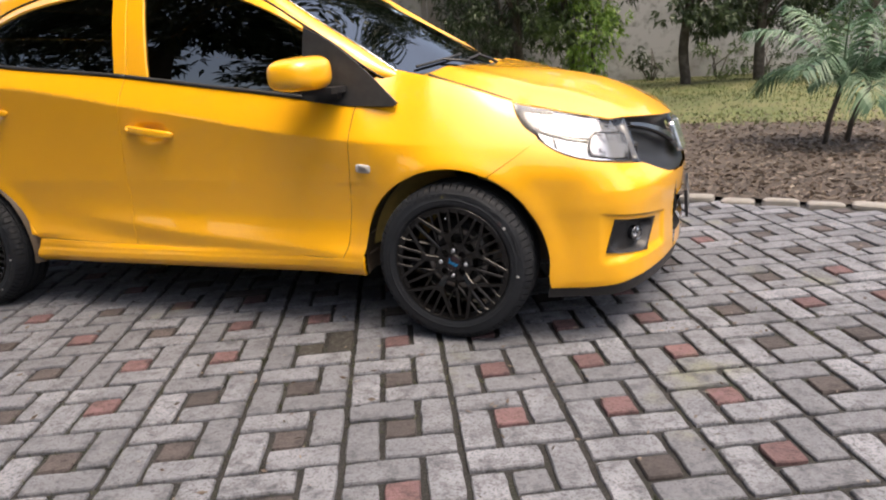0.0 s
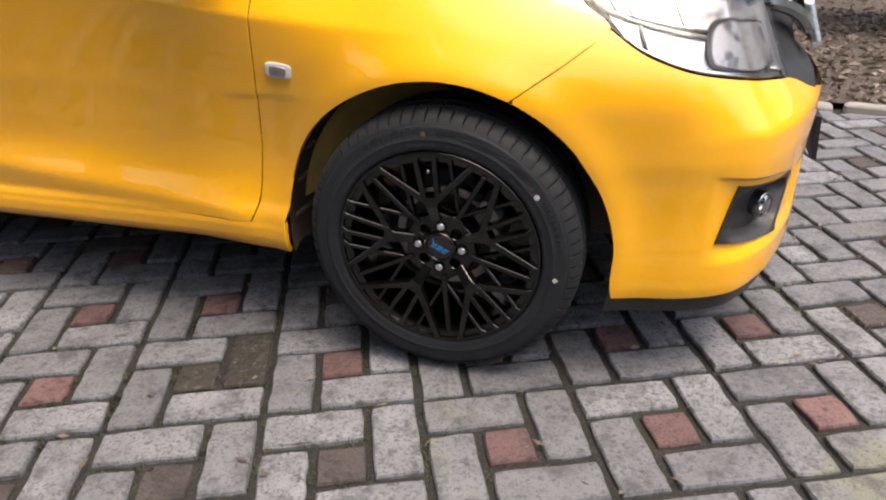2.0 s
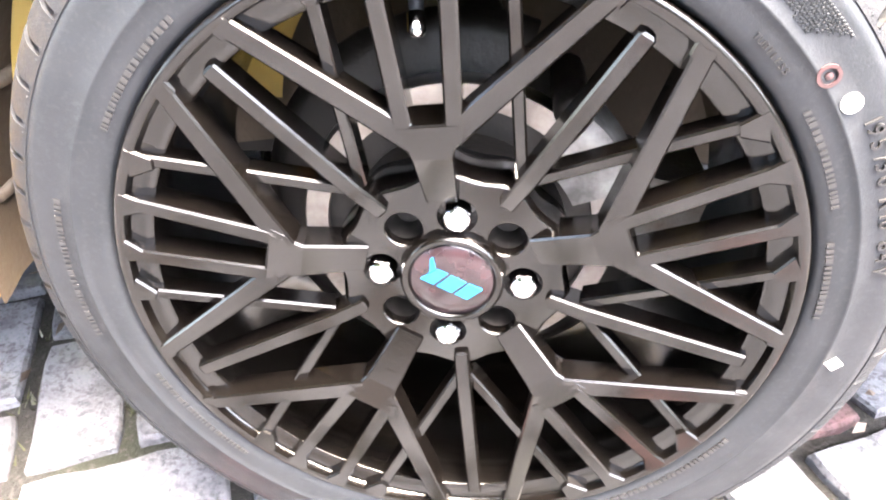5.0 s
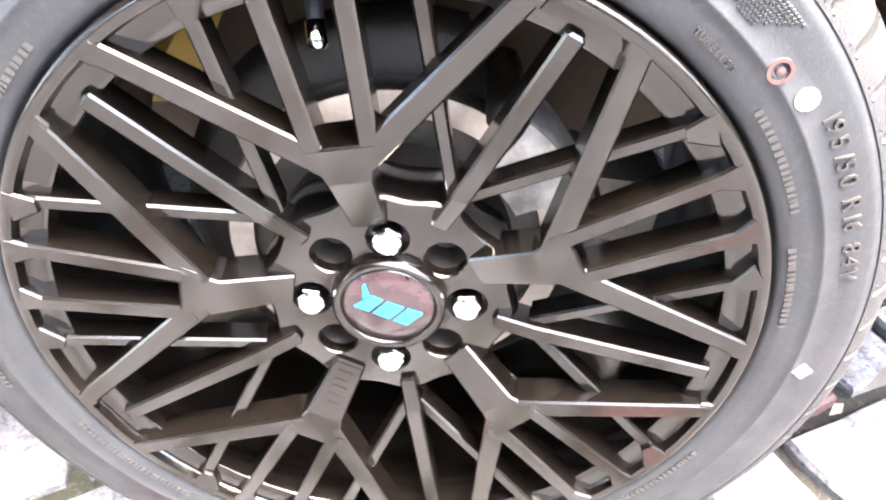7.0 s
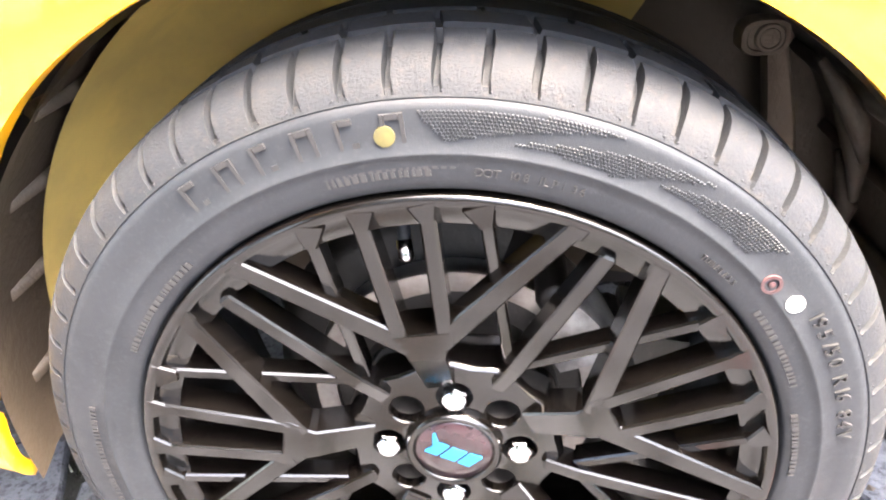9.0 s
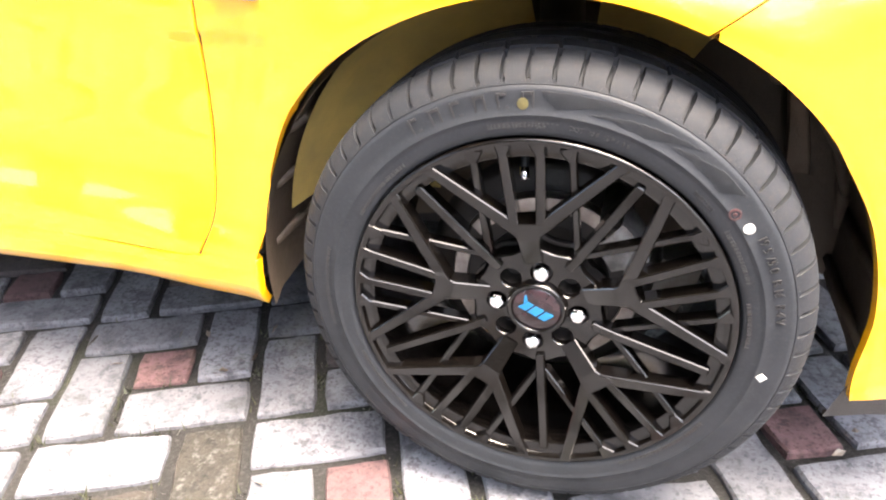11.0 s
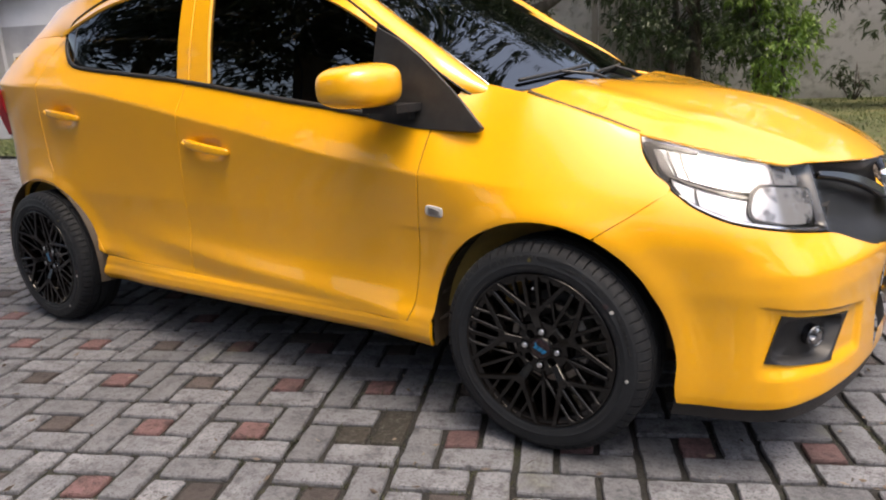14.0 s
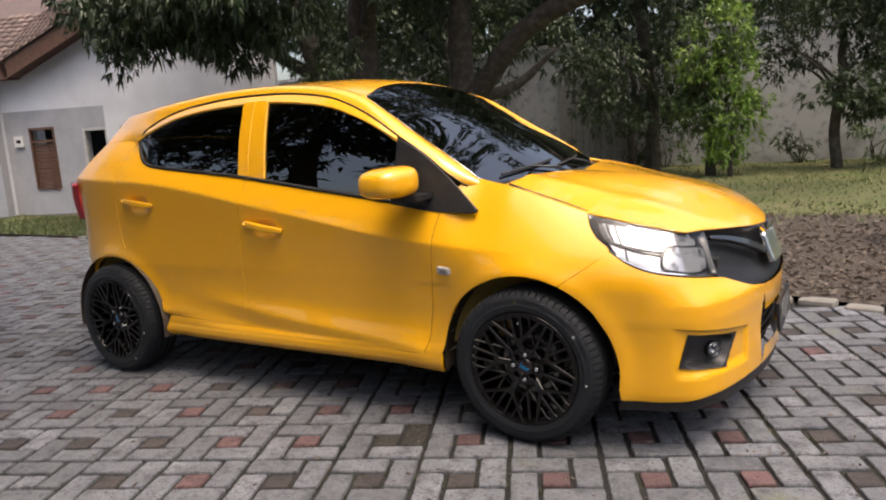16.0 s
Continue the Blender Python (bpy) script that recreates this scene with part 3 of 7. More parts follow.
hl_rear = [(0.310, 0.729), (0.262, 0.767), (0.226, 0.810), (0.209, 0.8485)]
seam_foot = arch_point(ARCH, 66)
fender_left = line2(*shifted(front_gap, G))
fender_arch = curve([(-0.462 + G, 0.290)] + [arch_point(ARCH, a) for a in range(176, 65, -8)] + [seam_foot])
fender = panel_mesh("fender", sheet(fender_arch, fender_top, fender_left,
                                    line2(seam_foot, (0.18, 0.636), (0.22, 0.662), (0.266, 0.694), *hl_rear)), 90, 80, PAINT)
both("fender", fender, car)

sill = panel_mesh("sill", sheet(line2((-2.075, 0.222), (-1.5, 0.222), (-0.376, 0.218)), line2((-2.03, 0.331), (-1.478, 0.3145), (-1.132, 0.3062), (-0.785, 0.2978), (-0.438, 0.2895), (-0.373, 0.296)),
                                line2((-2.075, 0.222), (-2.03, 0.329)), line2((-0.376, 0.218), (-0.373, 0.297))), 90, 22, PAINT)
both("sill", sill, car)

front_door = panel_mesh("front_door", sheet(door_edge((-1.478 + G, 0.317), (-0.462 - G, 0.290)), top_line(-1.395 + G, -0.362 - G),
                                            line2(*shifted(mid_gap, G)), line2(*shifted(front_gap, -G))), 110, 100, PAINT)
rear_door = panel_mesh("rear_door", sheet(door_edge((-2.035 + G, 0.335), (-1.478 - G, 0.317)), top_line(-2.26 + G, -1.395 - G),
                                          line2(*shifted(rear_gap, G)), line2(*shifted(mid_gap, -G))), 100, 100, PAINT)
door_front, door_front_left = both("front_door", front_door, car)
door_rear, door_rear_left = both("rear_door", rear_door, car)

# quarter panel between the rear door, the arch and the tail
tail_foot = arch_point(REAR_ARCH, 158)
tail_edge = [tail_foot, (-2.79, 0.52), (-2.85, 0.66), (-2.87, 0.78), (-2.83, 0.92), (-2.76, 1.02), (-2.66, 1.12), (-2.56, 1.235)]
quarter_arch = curve([tail_foot] + [arch_point(REAR_ARCH, a) for a in range(150, 12, -8)] + [(-2.035 - G, 0.335)])
quarter = panel_mesh("rear_quarter", sheet(quarter_arch, line2((-2.56, 1.235), (-2.42, 1.24), (-2.26 - G, top_z(-2.26))), line2(*tail_edge), line2(*shifted(rear_gap, -G))), 90, 80, PAINT)
both("rear_quarter", quarter, car)
bumper_side = [(-2.765, 0.215), arch_point(REAR_ARCH, 178), arch_point(REAR_ARCH, 166), tail_foot, (-2.79 - G, 0.52), (-2.85 - G, 0.66)]
rear_bumper = panel_mesh("rear_bumper", sheet(line2((S_REAR, 0.22), (-3.1, 0.21), (-2.765, 0.215)), line2((S_REAR, 0.64), (-3.1, 0.64), (-2.85 - G, 0.66)),
                                              line2((S_REAR, 0.22), (S_REAR, 0.64)), line2(*bumper_side)), 60, 40, PAINT)
both("rear_bumper", rear_bumper, car)


def flip_y(p):
    return np.array((p[0], 2 * MID - p[1], p[2]))


gate_edge = curve([tuple(wrap(x - G, z) + Vector((0.004, 0, 0))) for x, z in tail_edge[2:]])
gate = coons(curve([gate_edge(0), (-2.985, 0.45, 0.645), (-3.0, MID, 0.64), flip_y((-2.985, 0.45, 0.645)), flip_y(gate_edge(0))]),
             curve([gate_edge(1), (-2.68, 0.5, 1.25), (-2.71, MID, 1.26), flip_y((-2.68, 0.5, 1.25)), flip_y(gate_edge(1))]),
             gate_edge, lambda t: flip_y(gate_edge(t)))
part("tailgate", panel_mesh("tailgate", gate, 60, 40, PAINT), car)

# front bumper round the fog lamp opening and the lower mouth
FOG = [(0.545, 0.325), (0.765, 0.298), (0.84, 0.405), (0.58, 0.442)]
arch_low = curve([(0.352, 0.204), arch_point(ARCH, -8), arch_point(ARCH, 8), arch_point(ARCH, 24), arch_point(ARCH, 40)])
seam_line = line2(seam_foot, (0.18, 0.636), (0.22, 0.662), (0.266, 0.694), (0.3115, 0.727))
BUMPER_TOP = (0.3129, 0.7253)


def arch_high(t):
    """The bumper's edge: up the arch, then along the seam to the fender, a gap's width from it."""
    if t < 0.35:
        return np.array(arch_point(ARCH, 40 + 25.5 * t / 0.35))
    k = (t - 0.35) / 0.65
    a, b = np.array(arch_point(ARCH, 65.5)) - np.array(seam_foot), np.array(BUMPER_TOP) - seam_line(1)
    return seam_line(k) + a * (1 - k) + b * k


corner = arch_point(ARCH, 40)
Z1, S1 = 0.505, 1.07
lamp_foot_a = curve([BUMPER_TOP, (0.37, 0.6885), (0.44, 0.6615), (0.52, 0.6445), (0.61, 0.6315), (0.71, 0.619), (0.79, 0.608), (0.88, 0.577), (0.96, 0.553), (S1, 0.536)])
lamp_foot_b = curve([(S1, 0.536), (1.16, 0.531), (S_FRONT, 0.527)])
counts = [(40, 24), (40, 24), (24, 40), (24, 40), (40, 24), (30, 24), (30, 10), (30, 10)]
low_line = curve([(0.352, 0.204), (0.5, 0.203), (0.7, 0.215), (S1, 0.225)])
pieces = [
    sheet(low_line, line2(FOG[0], FOG[1]), line2((0.352, 0.204), FOG[0]), line2((S1, 0.225), FOG[1])),
    sheet(line2(FOG[3], FOG[2]), line2(corner, (S1, Z1)), line2(FOG[3], corner), line2(FOG[2], (S1, Z1))),
    sheet(line2((0.352, 0.204), FOG[0]), line2(corner, FOG[3]), arch_low, line2(FOG[0], FOG[3])),
    sheet(line2(FOG[1], (S1, 0.225)), line2(FOG[2], (S1, Z1)), line2(FOG[1], FOG[2]), line2((S1, 0.225), (S1 - 0.02, 0.36), (S1, Z1))),
    sheet(line2(corner, (S1, Z1)), lamp_foot_a, arch_high, line2((S1, Z1), (S1, 0.536))),
    sheet(line2((S1, Z1), (S_FRONT, Z1)), lamp_foot_b, line2((S1, Z1), (S1, 0.536)), line2((S_FRONT, Z1), (S_FRONT, 0.527))),
    sheet(line2((S1, 0.225), (S_FRONT, 0.23)), line2((S1 + 0.035, 0.285), (S_FRONT, 0.29)), line2((S1, 0.225), (S1 + 0.035, 0.285)), line2((S_FRONT, 0.23), (S_FRONT, 0.29))),
    sheet(line2((S1 + 0.03, 0.43), (S_FRONT, 0.435)), line2((S1, Z1), (S_FRONT, Z1)), line2((S1 + 0.03, 0.43), (S1, Z1)), line2((S_FRONT, 0.435), (S_FRONT, Z1))),
]


def joined(name, meshes, mat, merge=0.0006, sharp=40):
    bm = bmesh.new()
    for me in meshes:
        bm.from_mesh(me)
        bpy.data.meshes.remove(me)
    bmesh.ops.remove_doubles(bm, verts=bm.verts, dist=merge)
    for f in bm.faces:
        f.smooth = True
    for e in bm.edges:
        if len(e.link_faces) == 2 and e.calc_face_angle(0) > radians(sharp):
            e.smooth = False
    return bm_mesh(name, bm, mat, True)


bumper = joined("front_bumper", [panel_mesh("piece", f, nu, nv, PAINT, flange=0) for f, (nu, nv) in zip(pieces, counts)], PAINT)
shade = {}
for f, (nu, nv) in zip(pieces, counts):
    for j in range(nv + 1):
        for i in range(nu + 1):
            p = f(i / nu, j / nv)
            shade[round(p.x, 3), round(p.y, 3), round(p.z, 3)] = wrap_normal(*f.flat(i / nu, j / nv))
bumper_normals = [shade.get((round(v.co.x, 3), round(v.co.y, 3), round(v.co.z, 3)), v.normal.copy()) for v in bumper.vertices]
bumper_left = mirrored(bumper)
bumper.normals_split_custom_set_from_vertices(bumper_normals)
bumper_left.normals_split_custom_set_from_vertices([Vector((n.x, -n.y, n.z)) for n in bumper_normals])
b_right, b_left = part("front_bumper", bumper, car), part("front_bumper", bumper_left, car)
# its turned-in edges along the arch, the foot and the lamp
for name, line in (("arch_flange", arch_low), ("arch_flange", arch_high), ("foot_flange", low_line), ("lamp_flange", lamp_foot_a)):
    edge_v = []
    for i in range(41):
        q = line(i / 40)
        edge_v += [wrap(*q), wrap(*q) - wrap_normal(*q) * 0.014]
    both(name, mesh_of(name, edge_v, [(2 * i, 2 * i + 2, 2 * i + 3, 2 * i + 1) for i in range(40)], PAINT), b_right, "", b_left)

# the dark recess and the lamp in it
deep = coons(line2(FOG[0], FOG[1]), line2(FOG[3], FOG[2]), line2(FOG[0], FOG[3]), line2(FOG[1], FOG[2]))


# a rounded frame that laps over the bumper, a slope, and the flat floor
FOG_RINGS = [(1.185, 0.004), (1.185, -0.0025), (1.165, -0.0042), (1.00, -0.0036), (0.95, -0.001), (0.86, 0.024), (0.78, 0.030), (0.40, 0.032), (0.0, 0.032)]
fog_v, fog_f, fog_n = [], [], 56
for scale, sink in FOG_RINGS:
    for i in range(fog_n):
        a = math.tau * i / fog_n
        ca, sa = math.cos(a), math.sin(a)
        q = (abs(ca) ** 4.5 + abs(sa) ** 4.5) ** (-1 / 4.5)
        s, z = deep(0.5 + 0.5 * scale * q * ca, 0.5 + 0.5 * scale * q * sa)
        x, y, nx, ny = plan_at(s)
        fog_v.append(wrap(s, z) + Vector((nx, ny, 0)) * sink)
for j in range(len(FOG_RINGS) - 1):
    for i in range(fog_n):
        k = (i + 1) % fog_n
        fog_f.append((j * fog_n + i, j * fog_n + k, (j + 1) * fog_n + k, (j + 1) * fog_n + i))
both("fog_recess", auto_smooth(mesh_of("fog_recess", fog_v, fog_f, BLACK), 40), car, "black plastic fog lamp recess")
DARK_CHROME = material("smoked_chrome", (0.22, 0.225, 0.235), 0.2, 1.0)
fog_s, fog_z = 0.715, 0.367
fx, fy, fnx, fny = plan_at(fog_s)
fog_axis = Vector((0.80, -0.60, 0)).normalized()
fog_m = Matrix.Translation(Vector((fx + fnx * 0.032, fy + fny * 0.032, fog_z))) @ fog_axis.to_track_quat("-Y", "Z").to_matrix().to_4x4()
ring = Soup().lathe([(0.027, 0.03), (0.027, -0.003), (0.024, -0.008), (0.021, -0.005), (0.019, 0.003), (0.014, 0.013), (0.0, 0.016)], 32).mesh("fog_lamp", DARK_CHROME, True, fog_m)
lens = Soup().lathe([(0.022, -0.003), (0.018, -0.008), (0.011, -0.0105), (0.0, -0.012)], 32)


def pane_material(name, tint, gloss=1.0, ior=1.5):
    """A thin clear or tinted pane: straight light through it, and mirror gloss that grows at a slant."""
    m = bpy.data.materials.new(name)
    m.use_nodes = True
    nt = m.node_tree
    nt.nodes.remove(nt.nodes["Principled BSDF"])
    t, g, mx, fr = (nt.nodes.new("ShaderNode" + k) for k in ("BsdfTransparent", "BsdfGlossy", "MixShader", "Fresnel"))
    t.inputs["Color"].default_value, g.inputs["Roughness"].default_value, fr.inputs["IOR"].default_value = (*tint, 1), 0.01, ior
    g.inputs["Color"].default_value = (gloss, gloss, gloss, 1)
    nt.links.new(fr.outputs[0], mx.inputs[0])
    nt.links.new(t.outputs[0], mx.inputs[1])
    nt.links.new(g.outputs[0], mx.inputs[2])
    nt.links.new(mx.outputs[0], nt.nodes["Material Output"].inputs[0])
    return m


CLEAR = pane_material("clear_pane", (0.95, 0.96, 0.97), 0.45)
TINT = pane_material("tinted_pane", (0.035, 0.037, 0.04), 1.0, 1.95)
f_right, f_left = both("fog_lamp", ring, car, "round chrome fog lamp")
both("lens", lens.mesh("lens", CLEAR, True, fog_m), f_right, "", f_left)

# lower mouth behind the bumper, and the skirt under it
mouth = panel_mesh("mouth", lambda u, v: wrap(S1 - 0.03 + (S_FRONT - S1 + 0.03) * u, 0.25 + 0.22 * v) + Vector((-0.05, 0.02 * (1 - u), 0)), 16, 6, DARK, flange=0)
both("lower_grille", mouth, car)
slats = Soup()
for z in (0.31, 0.345, 0.38, 0.415):
    pts = [wrap(S1 + 0.02 + (S_FRONT - S1 - 0.02) * i / 10, z) + Vector((-0.03, 0.01, 0)) for i in range(11)]
    slats.tube(pts, 0.006, 6)
both("grille_slats", slats.mesh("grille_slats", BLACK, True), car)
skirt = panel_mesh("skirt", lambda u, v: wrap(0.352 + (S_FRONT - 0.352) * u, 0.215) + Vector((-0.005 - 0.012 * (1 - v), 0.007 + 0.010 * (1 - v), -0.052 + 0.058 * v)), 40, 6, BLACK, flange=0)
both("skirt", skirt, car)

# ---- headlamp ----
PEARL = material("pearl_reflector", (0.50, 0.51, 0.54), 0.26, 0.7, second=(0.13, 0.135, 0.15), scale=17, lo=0.50, hi=0.60)
lamp_base = curve([(0.3135, 0.729), (0.37, 0.6935), (0.44, 0.6665), (0.52, 0.6495), (0.61, 0.6365), (0.71, 0.624), (0.775, 0.616)])
lamp_top = curve([(0.212, 0.847), (0.29, 0.832), (0.40, 0.808), (0.52, 0.790), (0.66, 0.776), (0.83, 0.762)])
lamp_uv = coons(lamp_base, lamp_top, curve([(0.3135, 0.729), (0.266, 0.767), (0.230, 0.810), (0.212, 0.847)]), line2((0.775, 0.616), (0.795, 0.68), (0.83, 0.760)))


def lamp_skin(deep_by):
    def at(u, v):
        s, z = lamp_uv(u, v)
        x, y, nx, ny = plan_at(s)
        return wrap(s, z) + Vector((nx, ny, -0.25)) * deep_by(u, v)
    return at


def lamp_strip(name, us, vs, d, mat, parent, other, nu=24, nv=5, label=""):
    f = lamp_skin(lambda u, v: d)
    me = panel_mesh(name, lambda u, v: f(us(u, v), vs(u, v)), nu, nv, mat, flange=0.012)
    return both(name, me, parent, label, other)


housing = panel_mesh("headlamp", lamp_skin(lambda u, v: 0.055 - 0.05 * (1 - smoothstep(0, 0.10, min(u, 1 - u))) - 0.05 * (1 - smoothstep(0.0, 0.12, min(v, 1 - v))) * smoothstep(0, 0.1, min(u, 1 - u))), 50, 24, GLOSS, flange=0)
hl, hl_left = both("headlamp", housing, car, "clear headlamp with chrome reflectors")
# daytime strip along the top, lower reflector, dark brow, main unit
lamp_strip("upper_reflector", lambda u, v: 0.055 + 0.02 * (1 - v) + 0.80 * u, lambda u, v: 0.49 + 0.10 * u + (0.485 - 0.10 * u) * v, 0.016, PEARL, hl, hl_left, 40, 8)
lamp_strip("lower_reflector", lambda u, v: 0.08 + 0.36 * u, lambda u, v: 0.06 + 0.37 * v, 0.020, PEARL, hl, hl_left, 20, 6)
lamp_strip("lower_strip", lambda u, v: 0.10 + 0.84 * u, lambda u, v: 0.015 + 0.03 * v, 0.006, REFLECTOR, hl, hl_left, 30, 2)
lamp_strip("brow", lambda u, v: 0.05 + 0.43 * u, lambda u, v: 0.440 + 0.030 * v, 0.012, GLOSS, hl, hl_left, 30, 3)


def rounded_unit(u0, u1, v0, v1):
    """A field of the lamp with rounded corners."""
    def us(u, v):
        a, b = 2 * u - 1, 2 * v - 1
        return (u0 + u1) / 2 + (u1 - u0) / 2 * a * (1 - 0.10 * b ** 4) + 0.03 * b
    def vs(u, v):
        a, b = 2 * u - 1, 2 * v - 1
        return (v0 + v1) / 2 + (v1 - v0) / 2 * b * (1 - 0.16 * a ** 4)
    return us, vs


unit = lamp_strip("main_unit", *rounded_unit(0.445, 0.955, 0.06, 0.70), 0.013, GLOSS, hl, hl_left, 30, 16)
lamp_strip("main_reflector", *rounded_unit(0.465, 0.930, 0.105, 0.655), 0.009, PEARL, unit[0], unit[1], 24, 12)
lamp_strip("corner_reflector", lambda u, v: 0.70 + 0.20 * u, lambda u, v: 0.76 + 0.11 * v - 0.02 * u, 0.018, PEARL, hl, hl_left, 12, 3)
for at_u, lean, low, high in ((0.125, 0.030, 0.52, 0.40), (0.185, 0.034, 0.52, 0.40), (0.36, 0.02, 0.55, 0.30), (0.17, -0.03, 0.08, 0.33)):
    lamp_strip("facet", lambda u, v: at_u + 0.008 * u - lean * v, lambda u, v: low + high * v, 0.012, GLOSS, hl, hl_left, 3, 8)
# the dark outer corner and the fine chrome steps at the tip
lamp_strip("corner_patch", lambda u, v: 0.045 + 0.012 * (1 - v) + (0.055 - 0.02 * v) * u, lambda u, v: 0.50 + 0.33 * v, 0.011, GLOSS, hl, hl_left, 6, 8)
for low in (0.875, 0.925):
    lamp_strip("chrome_step", lambda u, v: 0.035 + 0.20 * u, lambda u, v: low + 0.05 * u * (0.97 - low) / 0.1 + 0.014 * v, 0.009, GLOSS, hl, hl_left, 12, 2)
cover = panel_mesh("lens", lamp_skin(lambda u, v: -0.001), 50, 24, CLEAR, flange=0)
for o in both("lens", cover, hl, "clear lens", hl_left):
    o.visible_shadow = False

# ---- grille between the headlamps ----
grille_uv = coons(curve([(0.785, 0.611), (0.88, 0.577), (0.96, 0.552), (1.10, 0.533), (S_FRONT, 0.53)]), curve([(0.84, 0.759), (1.0, 0.745), (1.2, 0.729), (S_FRONT, 0.723)]),
                  line2((0.785, 0.611), (0.84, 0.759)), line2((S_FRONT, 0.53), (S_FRONT, 0.723)))


def grille_skin(d):
    def at(u, v):
        s, z = grille_uv(u, v)
        x, y, nx, ny = plan_at(s)
        return wrap(s, z) + Vector((nx, ny, 0)) * d(u, v)
    return at


gr, gr_left = both("grille", panel_mesh("grille", grille_skin(lambda u, v: 0.012 + 0.03 * smoothstep(0, 0.3, v) * smoothstep(0, 0.2, 1 - v)), 30, 16, material("grille_black", (0.006, 0.006, 0.007), 0.45, spec=0.3, bump=0.2, bump_scale=500)), car, "black grille")
bar_f = grille_skin(lambda u, v: -0.004)
both("chrome_bar", panel_mesh("chrome_bar", lambda u, v: bar_f(0.02 + 0.68 * u, 0.84 - 0.34 * u * u + (0.06 + 0.07 * u) * v), 20, 4, material("dark_chrome", (0.09, 0.092, 0.098), 0.16, 1.0), flange=0.02), gr, "dark chrome wing bar", gr_left)
both("badge", panel_mesh("badge", lambda u, v: bar_f(0.76 + 0.24 * u, 0.30 + 0.56 * v) + Vector((0.012, 0, 0)), 8, 8, REFLECTOR, flange=0.02), gr, "plain chrome badge", gr_left)

# ---- bonnet ----
bonnet_edge = curve([tuple(wrap(s, z)) for s, z in [(-0.125, 0.958), (-0.03, 0.930), (0.09, 0.8895), (0.211, 0.850)]] + [tuple(wrap(s, z + 0.0015)) for s, z in [(0.29, 0.832), (0.40, 0.808), (0.52, 0.790), (0.66, 0.776), (0.83, 0.762)]])
nose_edge = curve([tuple(bonnet_edge(1))] + [tuple(wrap(s, z)) for s, z in [(1.0, 0.748), (1.2, 0.732), (S_FRONT, 0.726)]])


def bonnet(u, v):
    """u from the windscreen to the nose, v from the right seam to the left one."""
    side = v if v <= 0.5 else 1 - v
    w = side * 2
    e, c = bonnet_edge(u), np.array((-0.04 + 0.775 * u, MID, 0.0))
    c[2] = bonnet_mid(c[0])
    n = nose_edge(w)
    p = e + (c - e) * w
    # the front edge follows the nose
    near = smoothstep(0.55, 1.0, u)
    base = bonnet_edge(1) + (np.array((0.735, MID, bonnet_mid(0.735))) - bonnet_edge(1)) * w
    p = p + (n - base) * near
    crown = 0.030 * (1 - (1 - w) ** 2 - w) * 4 * 0.55 * (1 - 0.6 * near)
    ridge = 0.008 * math.exp(-((w - 0.30) / 0.10) ** 2) * (1 - near)
    p[2] += crown + ridge
    if v > 0.5:
        p = flip_y(p)
    return p


bonnet_mid = pchip([-0.06, 0.1, 0.3, 0.5, 0.65, 0.72, 0.74], [0.962, 0.949, 0.917, 0.866, 0.800, 0.754, 0.735])
part("bonnet", panel_mesh("bonnet", bonnet, 70, 80, PAINT, flange=0.006), car)

# ---- roof, pillars, glass ----
outer = curve([(-0.185, 0.190, 0.885), (-0.235, 0.166, 0.925), (-0.290, 0.124, 0.967), (-0.350, 0.106, 1.012), (-0.45, 0.118, 1.085), (-0.60, 0.138, 1.178), (-0.765, 0.163, 1.278), (-0.94, 0.183, 1.352), (-1.15, 0.196, 1.391), (-1.40, 0.202, 1.407), (-1.75, 0.198, 1.398),
               (-1.96, 0.186, 1.372), (-2.12, 0.168, 1.326), (-2.20, 0.150, 1.285), tuple(wrap(-2.264, 1.238))])
screen_edge = curve([(-0.205, 0.158, 0.952), (-0.385, 0.185, 1.072), (-0.56, 0.222, 1.175), (-0.70, 0.24, 1.268), (-0.83, 0.252, 1.350)])
roof_edge = curve([(-0.83, 0.252, 1.350), (-0.98, 0.262, 1.398), (-1.2, 0.270, 1.428), (-1.5, 0.272, 1.440), (-1.9, 0.268, 1.428), (-2.15, 0.258, 1.405), (-2.35, 0.258, 1.385), (-2.48, 0.265, 1.366)])
inner = curve([(-0.125, 0.205, 0.890)] + [tuple(screen_edge(k / 8)) for k in range(8)] + [tuple(roof_edge(k / 12)) for k in range(13)] + [(-2.53, 0.235, 1.310), tuple(wrap(-2.56, 1.2375))])
part_outer = outer


def bulged(f, amount):
    def at(u, v):
        p = np.array(f(u, v), float)
        e = 0.01
        a, b = np.array(f(min(u + e, 1), v)) - np.array(f(max(u - e, 0), v)), np.array(f(u, min(v + e, 1))) - np.array(f(u, max(v - e, 0)))
        n = np.cross(a, b)
        l = np.linalg.norm(n)
        if l < 1e-12:
            return p
        n = n / l
        if n @ (p - np.array((-1.2, MID, 0.7))) < 0:
            n = -n
        k = amount(u) if callable(amount) else amount
        return p + n * k * 4 * v * (1 - v)
    return at


